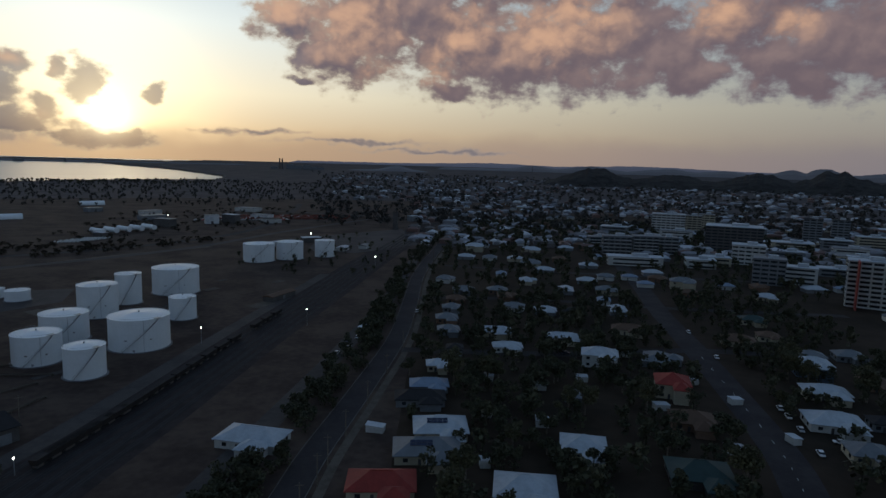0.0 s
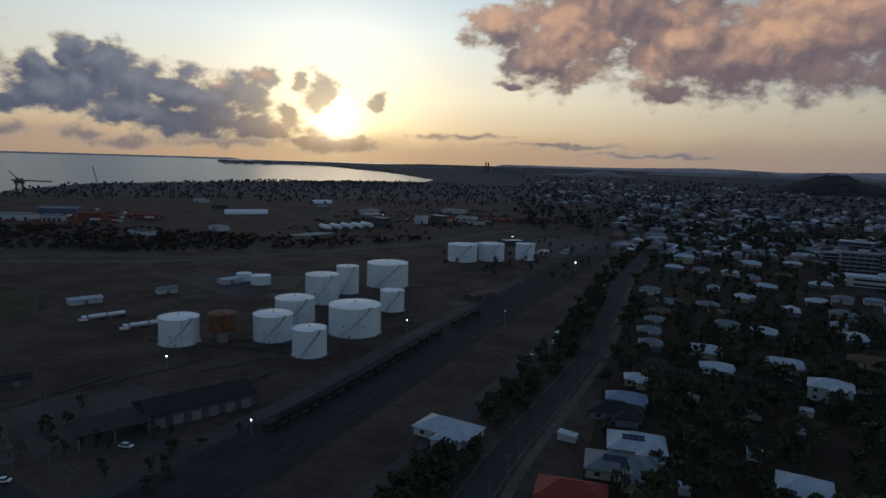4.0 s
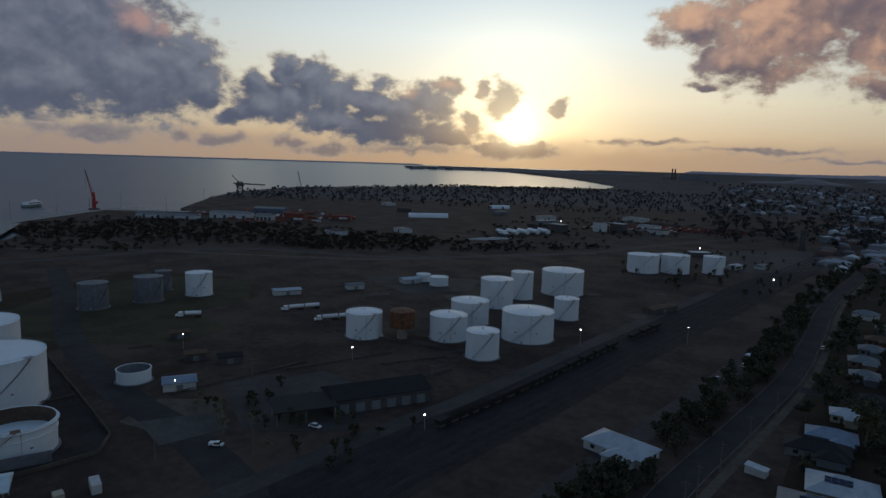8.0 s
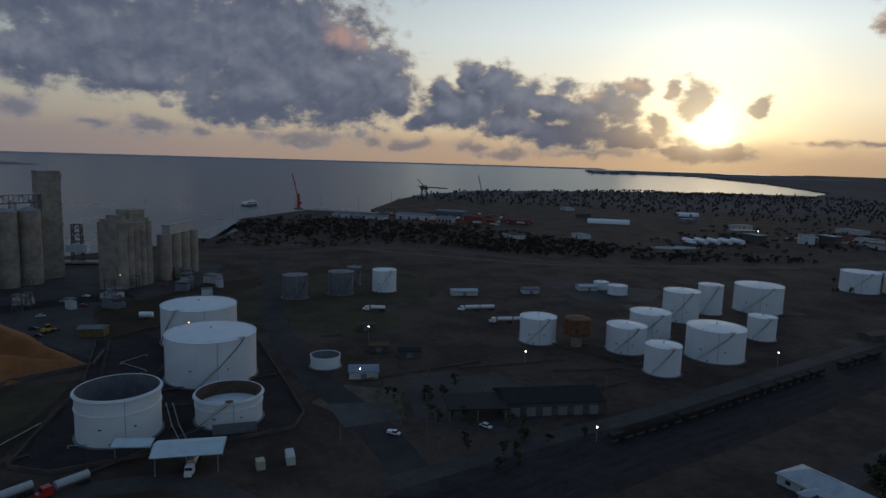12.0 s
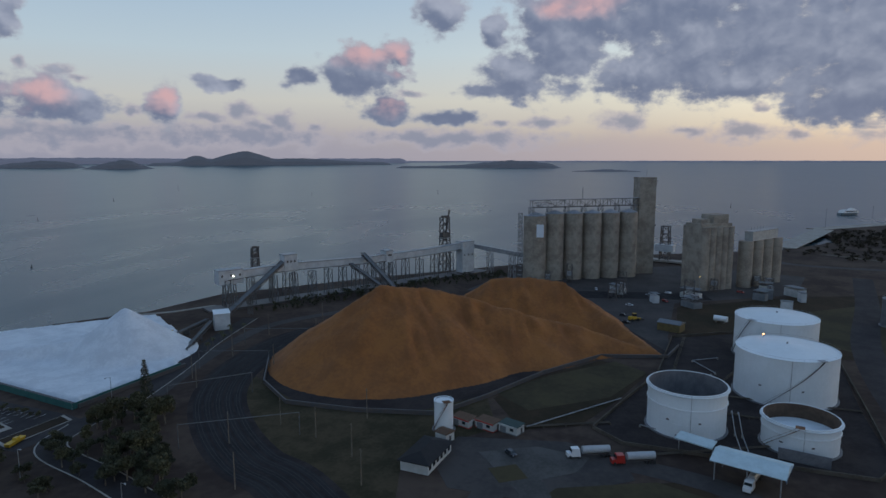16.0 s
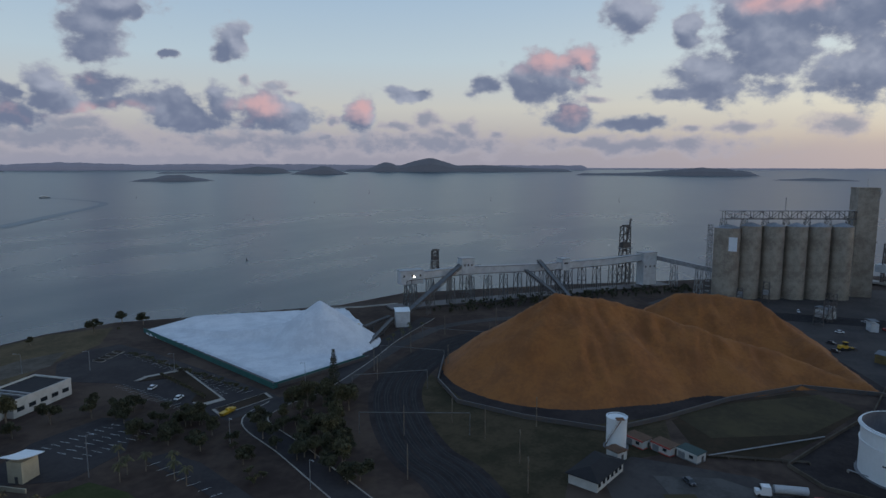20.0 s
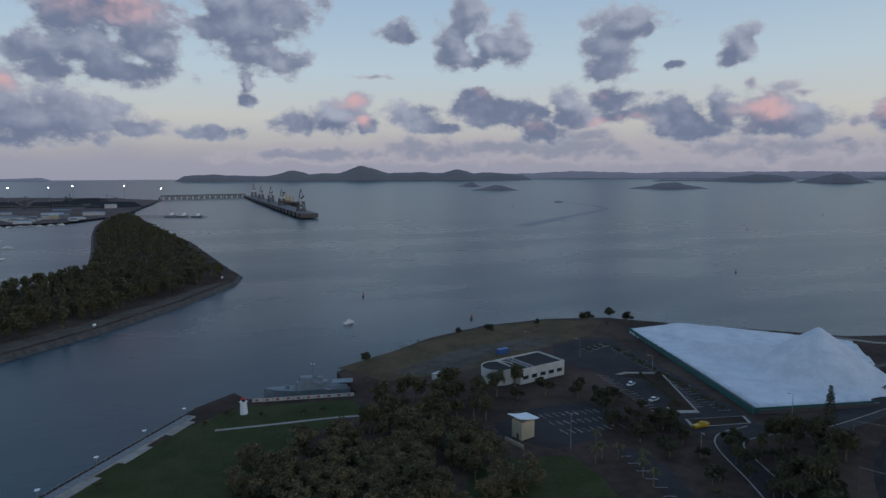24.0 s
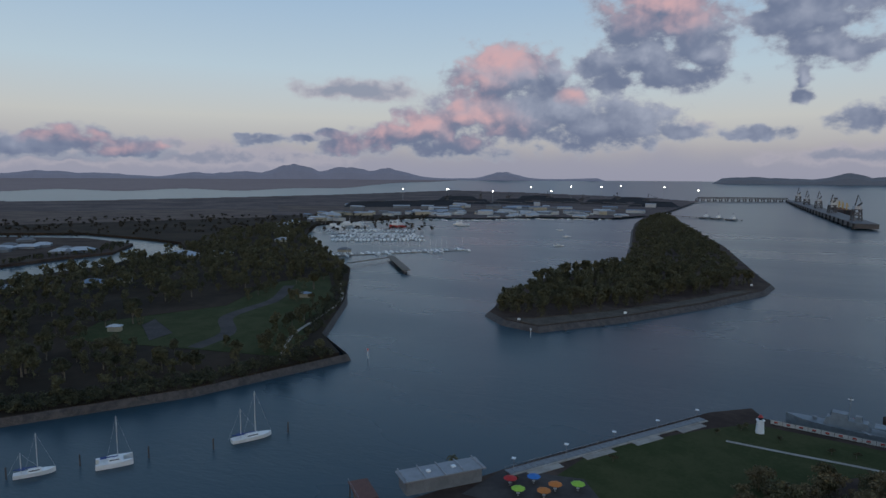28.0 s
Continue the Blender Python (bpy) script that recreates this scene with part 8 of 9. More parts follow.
wood("spit_trees_far", scatter([(-14, -640), (18, -930), (92, -1330), (130, -1600), (160, -1600), (164, -1330), (146, -1140), (114, -892), (94, -660)], 900, 42, 5, 10, 3.2, ratio=0.55), LEAF, "dense trees along the far spit", per=90, size=0.8, seed=8)
for x, y in ((118, -378), (60, -428), (-20, -588)):
    s2_ = thing("shore_sign", "small white notice board on the spit", "sign", (x, y, 3.3), 30, "shore signs")
    part("board", box(2.0, 0.1, 1.4, 0, 0, 1.2), WHITE, s2_)
    part("post", can(0.06, 1.4, n=5), STEEL, s2_)

# ---- the park across the creek ----
patch("ground_park_lawn", [(205, -250), (262, -240), (330, -226), (352, -262), (318, -335), (352, -424), (330, -478), (276, -404), (252, -372), (240, -320), (212, -285)], GRASS, "mown park lawn across the creek", "lawn", 3.55)
strip("road_park", [(255, -244), (262, -276), (290, -305), (297, -335), (302, -368), (330, -420)], 9, YARD, "grey park road", "road", 3.6)
patch("ground_park_lot", [(322, -268), (288, -244), (290, -262), (328, -283)], YARD, "grey park parking bay", "car park", 3.6)
strip("path_park_shore", [(200, -246), (224, -286), (238, -330), (258, -388), (300, -450)], 2.2, CONCRETE, "pale shore path in the park", "path", 3.6)
solo("park_rock_bank", bank([(176, -270), (207, -196), (246, -140), (300, -200), (300, -420), (342, -531), (255, -388), (213, -300)], -0.6, 3.3, 2.5), ROCK, "dark earth and rock edge of the park shore", "rock wall", kind="structure")
for x, y, w, r in ((324, -251, 7, "white"), (472, -348, 20, "blue"), (462, -370, 10, "blue"), (550, -513, 34, "white"), (505, -303, 18, "white"), (288, -385, 8, "blue"), (445, -596, 16, "white"),
                   (729, -912, 28, "white"), (753, -976, 22, "white"), (520, -540, 26, "white"), (420, -640, 16, "grey"), (560, -700, 20, "white"), (640, -800, 24, "white"), (690, -860, 20, "grey")):
    house(x, y, w, w * 0.6, 30, r, "cream", 1, wing=False, windows=False, z=3.5, label=f"park building with a {r} roof", group="park buildings")
parkclear = [(x, y, 9) for x, y in curve_points([(255, -244), (262, -276), (290, -305), (297, -335), (302, -368), (330, -420)])] + [(262, -300, 20), (240, -270, 15), (324, -251, 12), (300, -260, 16), (285, -345, 20), (270, -330, 20), (285, -400, 22), (310, -440, 18), (472, -348, 16), (550, -513, 20)]
parkclear += [(300, -290, 26), (330, -300, 22), (262, -262, 20), (318, -330, 20), (340, -360, 18), (300, -225, 14)]
ptrees = scatter([(186, -262), (210, -205), (250, -150), (390, -90), (470, -200), (400, -330), (350, -430), (330, -500), (262, -390), (225, -300)], 260, 51, 6, 12, 3.5, avoid=parkclear)
for i, (x, y, z, h, s) in enumerate(ptrees[:60]):
    plant("round" if i % 2 else "gum", x, y, 3.5, h / 9.5, "park trees")
wood("park_trees", ptrees[60:], LEAF, "many dark trees of the park", per=420, size=0.38, seed=19)
wood("park_woods", scatter([(330, -500), (400, -330), (470, -200), (530, -260), (560, -420), (600, -580), (700, -720), (740, -960), (700, -960), (592, -790), (350, -530)], 620, 52, 8, 14, 3.5, avoid=parkclear), LEAF,
     "dense dark woods of the park", per=110, size=0.75, seed=9)
wood("park_shore_scrub", scatter([(180, -268), (205, -198), (246, -142), (300, -110), (300, -126), (252, -160), (218, -208), (196, -264)], 420, 53, 2.5, 5.5, 2.6, ratio=0.7) +
     scatter([(212, -298), (255, -385), (342, -528), (350, -520), (266, -382), (222, -292)], 200, 54, 2, 4.5, 2.8, ratio=0.6), DARKLEAF, "low dark mangrove scrub at the waterline", per=70, size=0.4, seed=10)
wood("islet_scrub", scatter([(665, -395), (670, -450), (662, -512), (720, -588), (740, -580), (690, -510), (690, -400)], 90, 55, 3, 6, 3), DARKLEAF, "dark mangroves round the islet", per=40, size=0.8, seed=11)
rg = random.Random(61)
for k in range(26):
    x, y = rg.uniform(690, 900), rg.uniform(-560, -400)
    if in_polygon(ISLET, x, y):
        house(x, y, rg.uniform(14, 30), rg.uniform(9, 14), rg.uniform(0, 90), rg.choice(("white", "grey", "white")), "grey", 1, wing=False, windows=False, z=3.0, label="pale shed on the creek island", group="island sheds")
wood("flats_scrub", [(*spot(a, r, 3.3), h, h * 0.8) for a, r, h in ((lambda rr: [(rr.uniform(205, 246), rr.uniform(1050, 1480), rr.uniform(3, 7)) for _ in range(420)])(random.Random(5)))
                     if not (210 < a < 238 and r < 1000)], SCRUBLEAF, "dark mangrove belt behind the park", per=26, size=1.3, seed=12)

# ---- the marina ----
def launch(name, label, l):
    t = thing(name, label, "boat", (0, 0, 0), 0, "marina boats")
    part("hull", hull(l, l * 0.3, 1.4, rows=8), HULLWHITE, t)
    part("cabin", tapered(l * 0.4, l * 0.22, 1.4, l * 0.3, l * 0.18, 1.3), HULLWHITE, t)
    part("window", box(l * 0.3, l * 0.21, 0.4, 0, 0, 1.9), PANE, t)
    return t


def sloop(l):
    t = thing("sail_boat", "small moored sail boat with a bare mast", "boat", (0, 0, 0), 0, "marina boats")
    part("hull", hull(l, l * 0.28, 1.2, rows=8), HULLWHITE, t)
    part("mast", can(0.14, l * 1.25, 0.5, 0, 1, n=5), ALU, t)
    part("boom", bar((0.5, 0, 2.3), (-l * 0.3, 0, 2.3), 0.3), SAILBLUE, t)
    return t


BOATS = [launch("motor_cruiser", "white motor cruiser in the marina", 14), sloop(11), launch("fishing_boat", "white fishing boat in the marina", 18), sloop(13)]
placed = 0


def moor(x, y, turn, kind=None):
    global placed
    b = BOATS[kind if kind is not None else placed % 4]
    m = pose(x, y, 0.0, 0, 0, turn)
    if placed < 4 and kind is None:
        b.matrix_world = m
    else:
        copy_thing(b, m)
    placed += 1


PONTOONS = [((640, -905), (487, -959)), ((600, -868), (445, -901)), ((560, -820), (428, -872)), ((530, -772), (409, -841)), ((426, -619), (303, -748))]
for (x0, y0), (x1, y1) in PONTOONS:
    p = thing("marina_pontoon", "long grey floating pontoon", "pontoon", group="marina pontoons")
    part("deck", bar((x0, y0, 0.4), (x1, y1, 0.4), 2.6, h=0.7), CONCRETE, p)
    n = 24
    along = Vector((x1 - x0, y1 - y0)).normalized()
    across = Vector((-along.y, along.x)) * 9
    head = math.degrees(math.atan2(across.y, across.x))
    for k in range(n):
        t = (k + 0.5) / n
        x, y = x0 + (x1 - x0) * t, y0 + (y1 - y0) * t
        part("pile", can(0.25, 4.5, x, y + 1.6, -1, n=6), DARKSTEEL, p) if k % 4 == 0 else None
        if rg.random() < 0.85:
            moor(x + across.x, y + across.y, head + rg.uniform(-6, 6))
        if rg.random() < (0.8 if x0 > 500 else 0.25):
            moor(x - across.x, y - across.y, head + 180 + rg.uniform(-6, 6))
pier = thing("timber_pier", "old timber pier with a wide head", "pier")
part("deck", bar((361, -556, 3.6), (346, -618, 3.6), 3.5, h=0.6), BARK, pier)
part("head_deck", bar((350, -628, 3.6), (283, -540, 3.6), 8, h=0.8), BARK, pier)
for k in range(14):
    part("pile", can(0.35, 5.2, 350 - 67 * k / 13, -628 + 88 * k / 13, -1.6, n=6), DARKSTEEL, pier)
for x, y, k in ((274, -1108, 3), (233, -988, 0), (212, -853, 0)):
    moor(x, y, 20, k)
# working boats along the far wall
for k in range(46):
    t = k / 46
    seq = [(700, -1060), (625, -1240), (500, -1270), (414, -1375), (232, -1445)]
    i = min(3, int(t * 4))
    u = t * 4 - i
    x, y = seq[i][0] + (seq[i + 1][0] - seq[i][0]) * u, seq[i][1] + (seq[i + 1][1] - seq[i][1]) * u
    moor(x - 3, y + 10 + rg.uniform(0, 26), rg.choice((80, 170, 10)) + rg.uniform(-10, 10), rg.choice((0, 2, 2)))
for k in range(30):
    a = spot(187 + 18 * rg.random(), 1420 + 150 * rg.random())
    if far_flats(math.degrees(math.atan2(-a[0], a[1])) % 360, math.hypot(*a[:2])) and a[1] < -1300:
        house(a[0], a[1], rg.uniform(14, 34), rg.uniform(9, 14), rg.uniform(-10, 20), rg.choice(("white", "white", "grey", "red" if k == 3 else "white")), "white", 1, wing=False, windows=False, z=3.5, label="pale harbour shed behind the basin", group="harbour sheds")

# boat sheds and yards round the basin
for k in range(64):
    path = [(690, -1000), (800, -1165), (640, -1300), (553, -1374), (396, -1457), (226, -1560)]
    u = k / 64 * 5
    i = int(u)
    x = path[i][0] + (path[i + 1][0] - path[i][0]) * (u - i) + rg.uniform(0, 70)
    y = path[i][1] + (path[i + 1][1] - path[i][1]) * (u - i) - rg.uniform(0, 70)
    w = rg.uniform(14, 36)
    sh = thing("boat_shed", "pale sheet-metal boat shed on the basin shore", "shed", (x, y, 3.5), rg.uniform(-20, 40), "boat sheds")
    hh = rg.uniform(5, 9)
    part("wall", box(w, w * 0.5, hh), WALLS[rg.choice(("white", "white", "cream", "grey"))], sh)
    part("roof", hip_roof(w, w * 0.5, 1.8, 0.4, w / 2 + 0.2, hh + 0.1), ROOFS[rg.choice(("white", "white", "grey", "blue"))], sh)
for x, y, c, tn in ((600, -905, "white", 20), (650, -960, "white", 35), (620, -1000, "white", 10), (560, -1030, "red", 15), (660, -1020, "white", 40), (590, -1085, "white", 10), (470, -1120, "white", 5)):
    tr = thing("trawler", f"large {c} trawler moored in the basin", "boat", (x, y, 0), tn, "moored trawlers")
    part("hull", hull(34, 9, 3.6), PAINT["red"] if c == "red" else HULLWHITE, tr)
    part("deck_house", tapered(13, 7, 4.5, 11, 6, 3.4, 3), HULLWHITE, tr)
    part("mast", can(0.25, 13, -3, 0, 3, n=6), ALU, tr)
    part("boom", bar((-3, 0, 12), (-13, 0, 6), 0.3), DARKSTEEL, tr)
FLATS = material("tan_salt_flat", (0.17, 0.125, 0.1), 1.0, (0.11, 0.08, 0.068), 60, spec=0.05)
for outline, z in (([(1208, -1498), (844, -1637), (420, -1800), (270, -1860), (249, -1726), (593, -1475), (800, -1370), (1016, -1258)], 4.0), ([(1565, -926), (1120, -1356), (900, -1089), (1154, -681)], 4.0)):
    far_outline = outline
    sheet("ground_salt_flat", FLATS, lambda a, r: in_polygon(far_outline, *spot(a, r)[:2]), 4.2, 1200, 2100, 185, 242, 0.25, 60, "bare tan salt flat behind the basin", "ground")

# ---- coal terminal and its jetty ----
for k in range(26):
    x, y, z = spot(186 + 27 * rg.random(), 1640 + 380 * rg.random(), 3.5)
    sh = thing("terminal_shed", "low pale shed on the coal terminal flats", "shed", (x, y, z), rg.uniform(-10, 30), "terminal sheds")
    w, hh = rg.uniform(18, 48), rg.uniform(5, 10)
    part("wall", box(w, 14, hh), WALLS[rg.choice(("white", "grey", "cream"))], sh)
    part("roof", hip_roof(w, 14, 2.2, 0.4, w / 2 + 0.2, hh + 0.1), ROOFS[rg.choice(("white", "grey", "blue"))], sh)
for k in range(7):
    x0, y0, z0 = spot(187 + 3.4 * k, 1960 + 40 * (k % 3), 3.5)
    x1, y1, z1 = spot(190.2 + 3.4 * k, 2010 + 30 * (k % 2), 3.5)
    cv = thing("yard_conveyor", "long dark conveyor between the coal piles", "conveyor", group="yard conveyors")
    part("frame", bar((x0, y0, z0 + 9), (x1, y1, z1 + 12), 3.0, h=2.4), DARKSTEEL, cv)
    for q in range(4):
        p = Vector((x0, y0, z0)).lerp(Vector((x1, y1, z1)), q / 3)
        part("leg", bar(p, p + Vector((0, 0, 9 + q)), 1.2), DARKSTEEL, cv)
COAL = material("black_coal", (0.012, 0.012, 0.014), 0.8, (0.02, 0.02, 0.022), 8)
for k, (a0, r0) in enumerate(((186, 2050), (190, 2150), (194, 2200), (198, 2100), (202, 2050), (205, 1950), (208, 1900), (211, 1850), (188, 2350), (196, 2400), (203, 2300))):
    x, y, z = spot(a0, r0, 3.5)
    b = bmesh.new()
    L, W, Hh = 150, 44, 15
    vs = [b.verts.new(v) for v in ((-L / 2, -W / 2, 0), (L / 2, -W / 2, 0), (L / 2, W / 2, 0), (-L / 2, W / 2, 0), (-L / 2 + 22, 0, Hh), (0, 2, Hh + 1.5), (L / 2 - 22, 0, Hh))]
    for f in ((0, 1, 6, 5), (0, 5, 4), (1, 2, 6), (2, 3, 4, 5), (2, 5, 6), (3, 0, 4)):
        b.faces.new([vs[i] for i in f])
    solo("coal_stockpile", b, COAL, "long black coal stockpile at the terminal", "stockpile", (x, y, z), a0 - 180 + 4, "coal stockpiles")
for a0, r0 in ((186.5, 2100), (189, 2250), (192, 2080), (195, 2300), (198.5, 2200), (201, 2350), (204, 2150)):
    x, y, z = spot(a0, r0, 3.5)
    st = thing("coal_stacker", "tall dark stacker between the coal piles", "stacker", (x, y, z), rg.uniform(0, 180), "coal stackers")
    part("tower", trestle(0, 0, 0, 22, 9, 0, 3, 1.2), DARKSTEEL, st)
    part("boom", bar((-14, 0, 18), (34, 0, 26), 2.2), DARKSTEEL, st)
    part("mast", bar((0, 0, 20), (2, 0, 36), 1.2), DARKSTEEL, st)
    part("stay", bar((2, 0, 36), (30, 0, 26), 0.5), DARKSTEEL, st)
    part("counterweight", box(6, 6, 4, -14, 0, 15), DARKSTEEL, st)
for a0, r0, h in ((199.9, 2150, 38), (194.7, 2250, 38), (193.0, 2500, 48), (190.4, 2500, 48), (188.8, 2600, 50), (185.2, 2600, 48), (204, 2300, 40), (208, 2300, 40), (182.5, 2500, 40), (196.5, 2450, 46)):
    x, y, z = spot(a0, r0, 3.5)
    m = thing("flood_light_mast", "tall flood light mast alight over the terminal", "lamp", (x, y, z), 0, "flood light masts")
    part("mast", can(0.6, h, n=6, top=0.35), STEEL, m)
    bm = bmesh.new()
    bmesh.ops.create_icosphere(bm, subdivisions=1, radius=2.2, matrix=Matrix.Translation((0, 0, h)))
    part("lamps", bm, GLOW, m, "lit flood lights")
jt = thing("coal_jetty", "long approach jetty carrying a conveyor", "jetty")
ja, jb = Vector((115, -2560)), Vector((-190, -2640))
part("deck", bar((*ja, 17), (*jb, 17), 9, h=2.0), DARKSTEEL, jt)
part("conveyor", bar((*ja, 21), (*jb, 21), 5, h=3.5), WEATHERED, jt)
for k in range(16):
    p = ja.lerp(jb, k / 15)
    part("pier", trestle(p.x, p.y, 4, 16.5, 10, 20, 1, 1.4), DARKSTEEL, jt)
berth = thing("coal_berth", "long dark loading berth with ship loaders", "wharf")
ba, bb = Vector((-205, -2600)), Vector((-232, -1390))
part("deck", bar((*ba, 8 + lift(2600) * 0.4), (*bb, 7), 40, h=9), DARKSTEEL, berth)
for k in range(24):
    p = ba.lerp(bb, k / 23)
    part("fender", box(3, 6, 12, p.x + 21, p.y, 0), RUBBER, berth)
for t, hh in ((0.12, 46), (0.3, 40), (0.5, 44), (0.68, 40), (0.92, 46)):
    p = ba.lerp(bb, t)
    s_ = thing("coal_ship_loader", "tall ship loader standing on the coal berth", "crane", (p.x, p.y, 11), 95, "coal ship loaders")
    part("portal", trestle(0, 0, 0, hh * 0.5, 22, 0, 2, 1.8), DARKSTEEL, s_)
    part("house", box(18, 12, 7, 0, 0, hh * 0.5), PALE, s_)
    part("a_frame", bar((0, -4, hh * 0.5 + 6), (2, 0, hh + 6), 1.6), DARKSTEEL, s_)
    part("boom", bar((-12, 0, hh * 0.55), (30, 0, hh * 0.8), 2.4), DARKSTEEL, s_)
    part("stay", bar((2, 0, hh + 6), (28, 0, hh * 0.8), 0.6), DARKSTEEL, s_)
bulk = thing("bulk_carrier", "dark bulk carrier lying at the coal berth", "ship", (-262, -1900, 3), 91)
part("hull", hull(240, 36, 13, 0.08), material("dark_red_hull", (0.06, 0.025, 0.022), 0.7, (0.03, 0.025, 0.025), 12), bulk)
part("bridge_house", box(16, 28, 22, -98, 0, 13), WALLS["white"], bulk)
part("funnel", box(8, 8, 10, -110, 0, 30), DARKSTEEL, bulk)
for k in range(6):
    part("hatch", box(20, 18, 2.2, -66 + 28 * k, 0, 13), RUST, bulk)
    if k % 2 == 0:
        part("deck_crane", bar((-54 + 28 * k, 0, 13), (-54 + 28 * k, 0, 32), 2.2), PAINT["yellow"], bulk)
        part("crane_jib", bar((-54 + 28 * k, 0, 30), (-30 + 28 * k, 0, 24), 1.0), PAINT["yellow"], bulk)
for x, y in ((52, -1600), (25, -1580), (-5, -1555)):
    tg = thing("tug_boat", "dark harbour tug at its jetty", "boat", (x, y, 0.2), 200, "tug boats")
    part("hull", hull(28, 10, 3.4, rows=8), NAVY, tg)
    part("deck_house", tapered(10, 6, 4, 8, 5, 3.2, 2), HULLWHITE, tg)
    part("wheelhouse", tapered(5, 4, 3, 4, 3.6, 7.2, 3), HULLWHITE, tg)
    part("mast", bar((2, 0, 10), (2, 0, 16), 0.4), DARKSTEEL, tg)
tj = thing("tug_jetty", "low piled jetty for the tugs", "jetty")
part("deck", bar((150, -1640, 3), (-25, -1530, 3), 5, h=1), CONCRETE, tj)
for k in range(12):
    part("pile", can(0.6, 6, 150 - 175 * k / 11, -1640 + 110 * k / 11, -2, n=6), DARKSTEEL, tj)

# ---- the port beyond the rail ----
REDC = material("orange_red_container", (0.2, 0.05, 0.03), 0.8, (0.13, 0.035, 0.025), 3, vary=0.25)
def crane(x, y, h, turn, colour, label, lean=18, z=4.0):
    t = thing("harbour_crane", label, "crane", (x, y, z), turn)
    part("base", box(11, 11, 3), DARKSTEEL, t)
    part("tower", tapered(4.5, 4.5, h * 0.4, 3, 3, 3), colour, t)
    part("cab", box(3.4, 3, 3, 1.5, 0, h * 0.33), colour, t)
    part("machine_house", box(7, 4.5, 4, -3, 0, h * 0.16), colour, t)
    top = (h * 0.28, 0, h)
    part("jib", bar((1.5, 0, h * 0.3), top, 1.1), STEEL if colour is DARKSTEEL else colour, t)
    part("jib_stay", bar((0, 0, h * 0.45), top, 0.3), DARKSTEEL, t)
    part("hook_rope", bar(top, (top[0], 0, h * 0.5), 0.2), DARKSTEEL, t)
    return t


crane(-1005, 505, 62, 190, PAINT["red"], "red mobile harbour crane on the wharf", 14)
crane(-1016, 949, 62, 170, DARKSTEEL, "dark lattice crawler crane in the port")
wharf = thing("main_wharf", "long grey concrete wharf", "wharf")
for a, b in (((-879, 327), (-1010, 519)), ((-1010, 519), (-901, 600)), ((-690, 230), (-872, 336))):
    part("deck", bar((*a, 4.0), (*b, 4.0), 22, h=1.0), CONCRETE, wharf)
    for k in range(9):
        p = Vector(a).lerp(Vector(b), k / 8)
        part("pile", can(0.7, 6, p.x, p.y, -2.2, n=6), DARKSTEEL, wharf)
for x, y in ((-905, 350), (-960, 430), (-1000, 545), (-930, 580), (-1090, 760)):
    q = thing("light_mast", "tall slim wharf light mast", "mast", (x, y, 4), 0, "wharf light masts")
    part("pole", can(0.35, 24, n=6, top=0.2), STEEL, q)
    part("head", box(2.5, 0.8, 0.5, 0, 0, 24), STEEL, q)
rg = random.Random(91)
for k in range(70):
    x, y = rg.uniform(-860, -640), rg.uniform(560, 760)
    c = solo("shipping_container", cached("container", lambda: mesh_of("shipping_container", box(12.2, 2.5, 2.6), REDC)) if k % 3 else cached("cont_w", lambda: mesh_of("shipping_container", box(12.2, 2.5, 2.6), PALE)), None,
             "stacked orange-red shipping container" if k % 3 else "pale shipping container in the port", "container", (x, y, 4 + 2.62 * (k % 4 == 1)), rg.choice((28, 118)), "port containers")
for x, y, w, d, h, mt in ((-700, 640, 30, 14, 10, REDC), (-655, 690, 30, 12, 7, REDC), (-780, 590, 60, 18, 8, PALE), (-830, 520, 90, 14, 5, PALE), (-800, 680, 50, 24, 9, WALLS["blue"]), (-730, 610, 24, 14, 7, WALLS["white"])):
    s = thing("port_shed", "large port shed with a low pitched roof", "warehouse", (x, y, 4), 28, "port sheds")
    part("wall", box(w, d, h), mt, s)
    part("roof", hip_roof(w, d, 2.2, 0.4, w / 2 + 0.2, h + 0.2), ROOFS["grey"] if mt is not REDC else REDC, s)
    for k in range(4):
        part("door", box(4, 0.2, 4.5, -w * 0.36 + w * 0.24 * k, -d / 2 - 0.08, 0), WALLS["dark"], s)
for x, y in ((-380, 742), (-372, 756), (-388, 728), (-396, 714), (-364, 770)):
    q = thing("bullet_tank", "long white lying gas tank", "tank", (x, y, 4), -35, "white gas tanks")
    bm = bmesh.new()
    bmesh.ops.create_cone(bm, cap_ends=True, segments=16, radius1=3, radius2=3, depth=26, matrix=pose(0, 0, 4.2, 0, 90))
    part("vessel", bm, WHITE, q)
    part("saddle", box(1, 5, 2, -8, 0, 0), CONCRETE, q)
    part("saddle", box(1, 5, 2, 8, 0, 0), CONCRETE, q)
for x, y in ((-622, 828), (-606, 842), (-590, 856), (-640, 1122), (-628, 1136)):
    q = thing("arched_shelter", "white arched fabric shelter", "shelter", (x, y, 4), 40, "arched shelters")
    bm = bmesh.new()
    bmesh.ops.create_cone(bm, cap_ends=True, segments=20, radius1=7, radius2=7, depth=22, matrix=pose(0, 0, 0.2, 0, 90))
    part("skin", bm, WHITE, q)
    part("doorway", box(0.3, 8, 4.5, 11.05, 0, 0), WALLS["dark"], q)
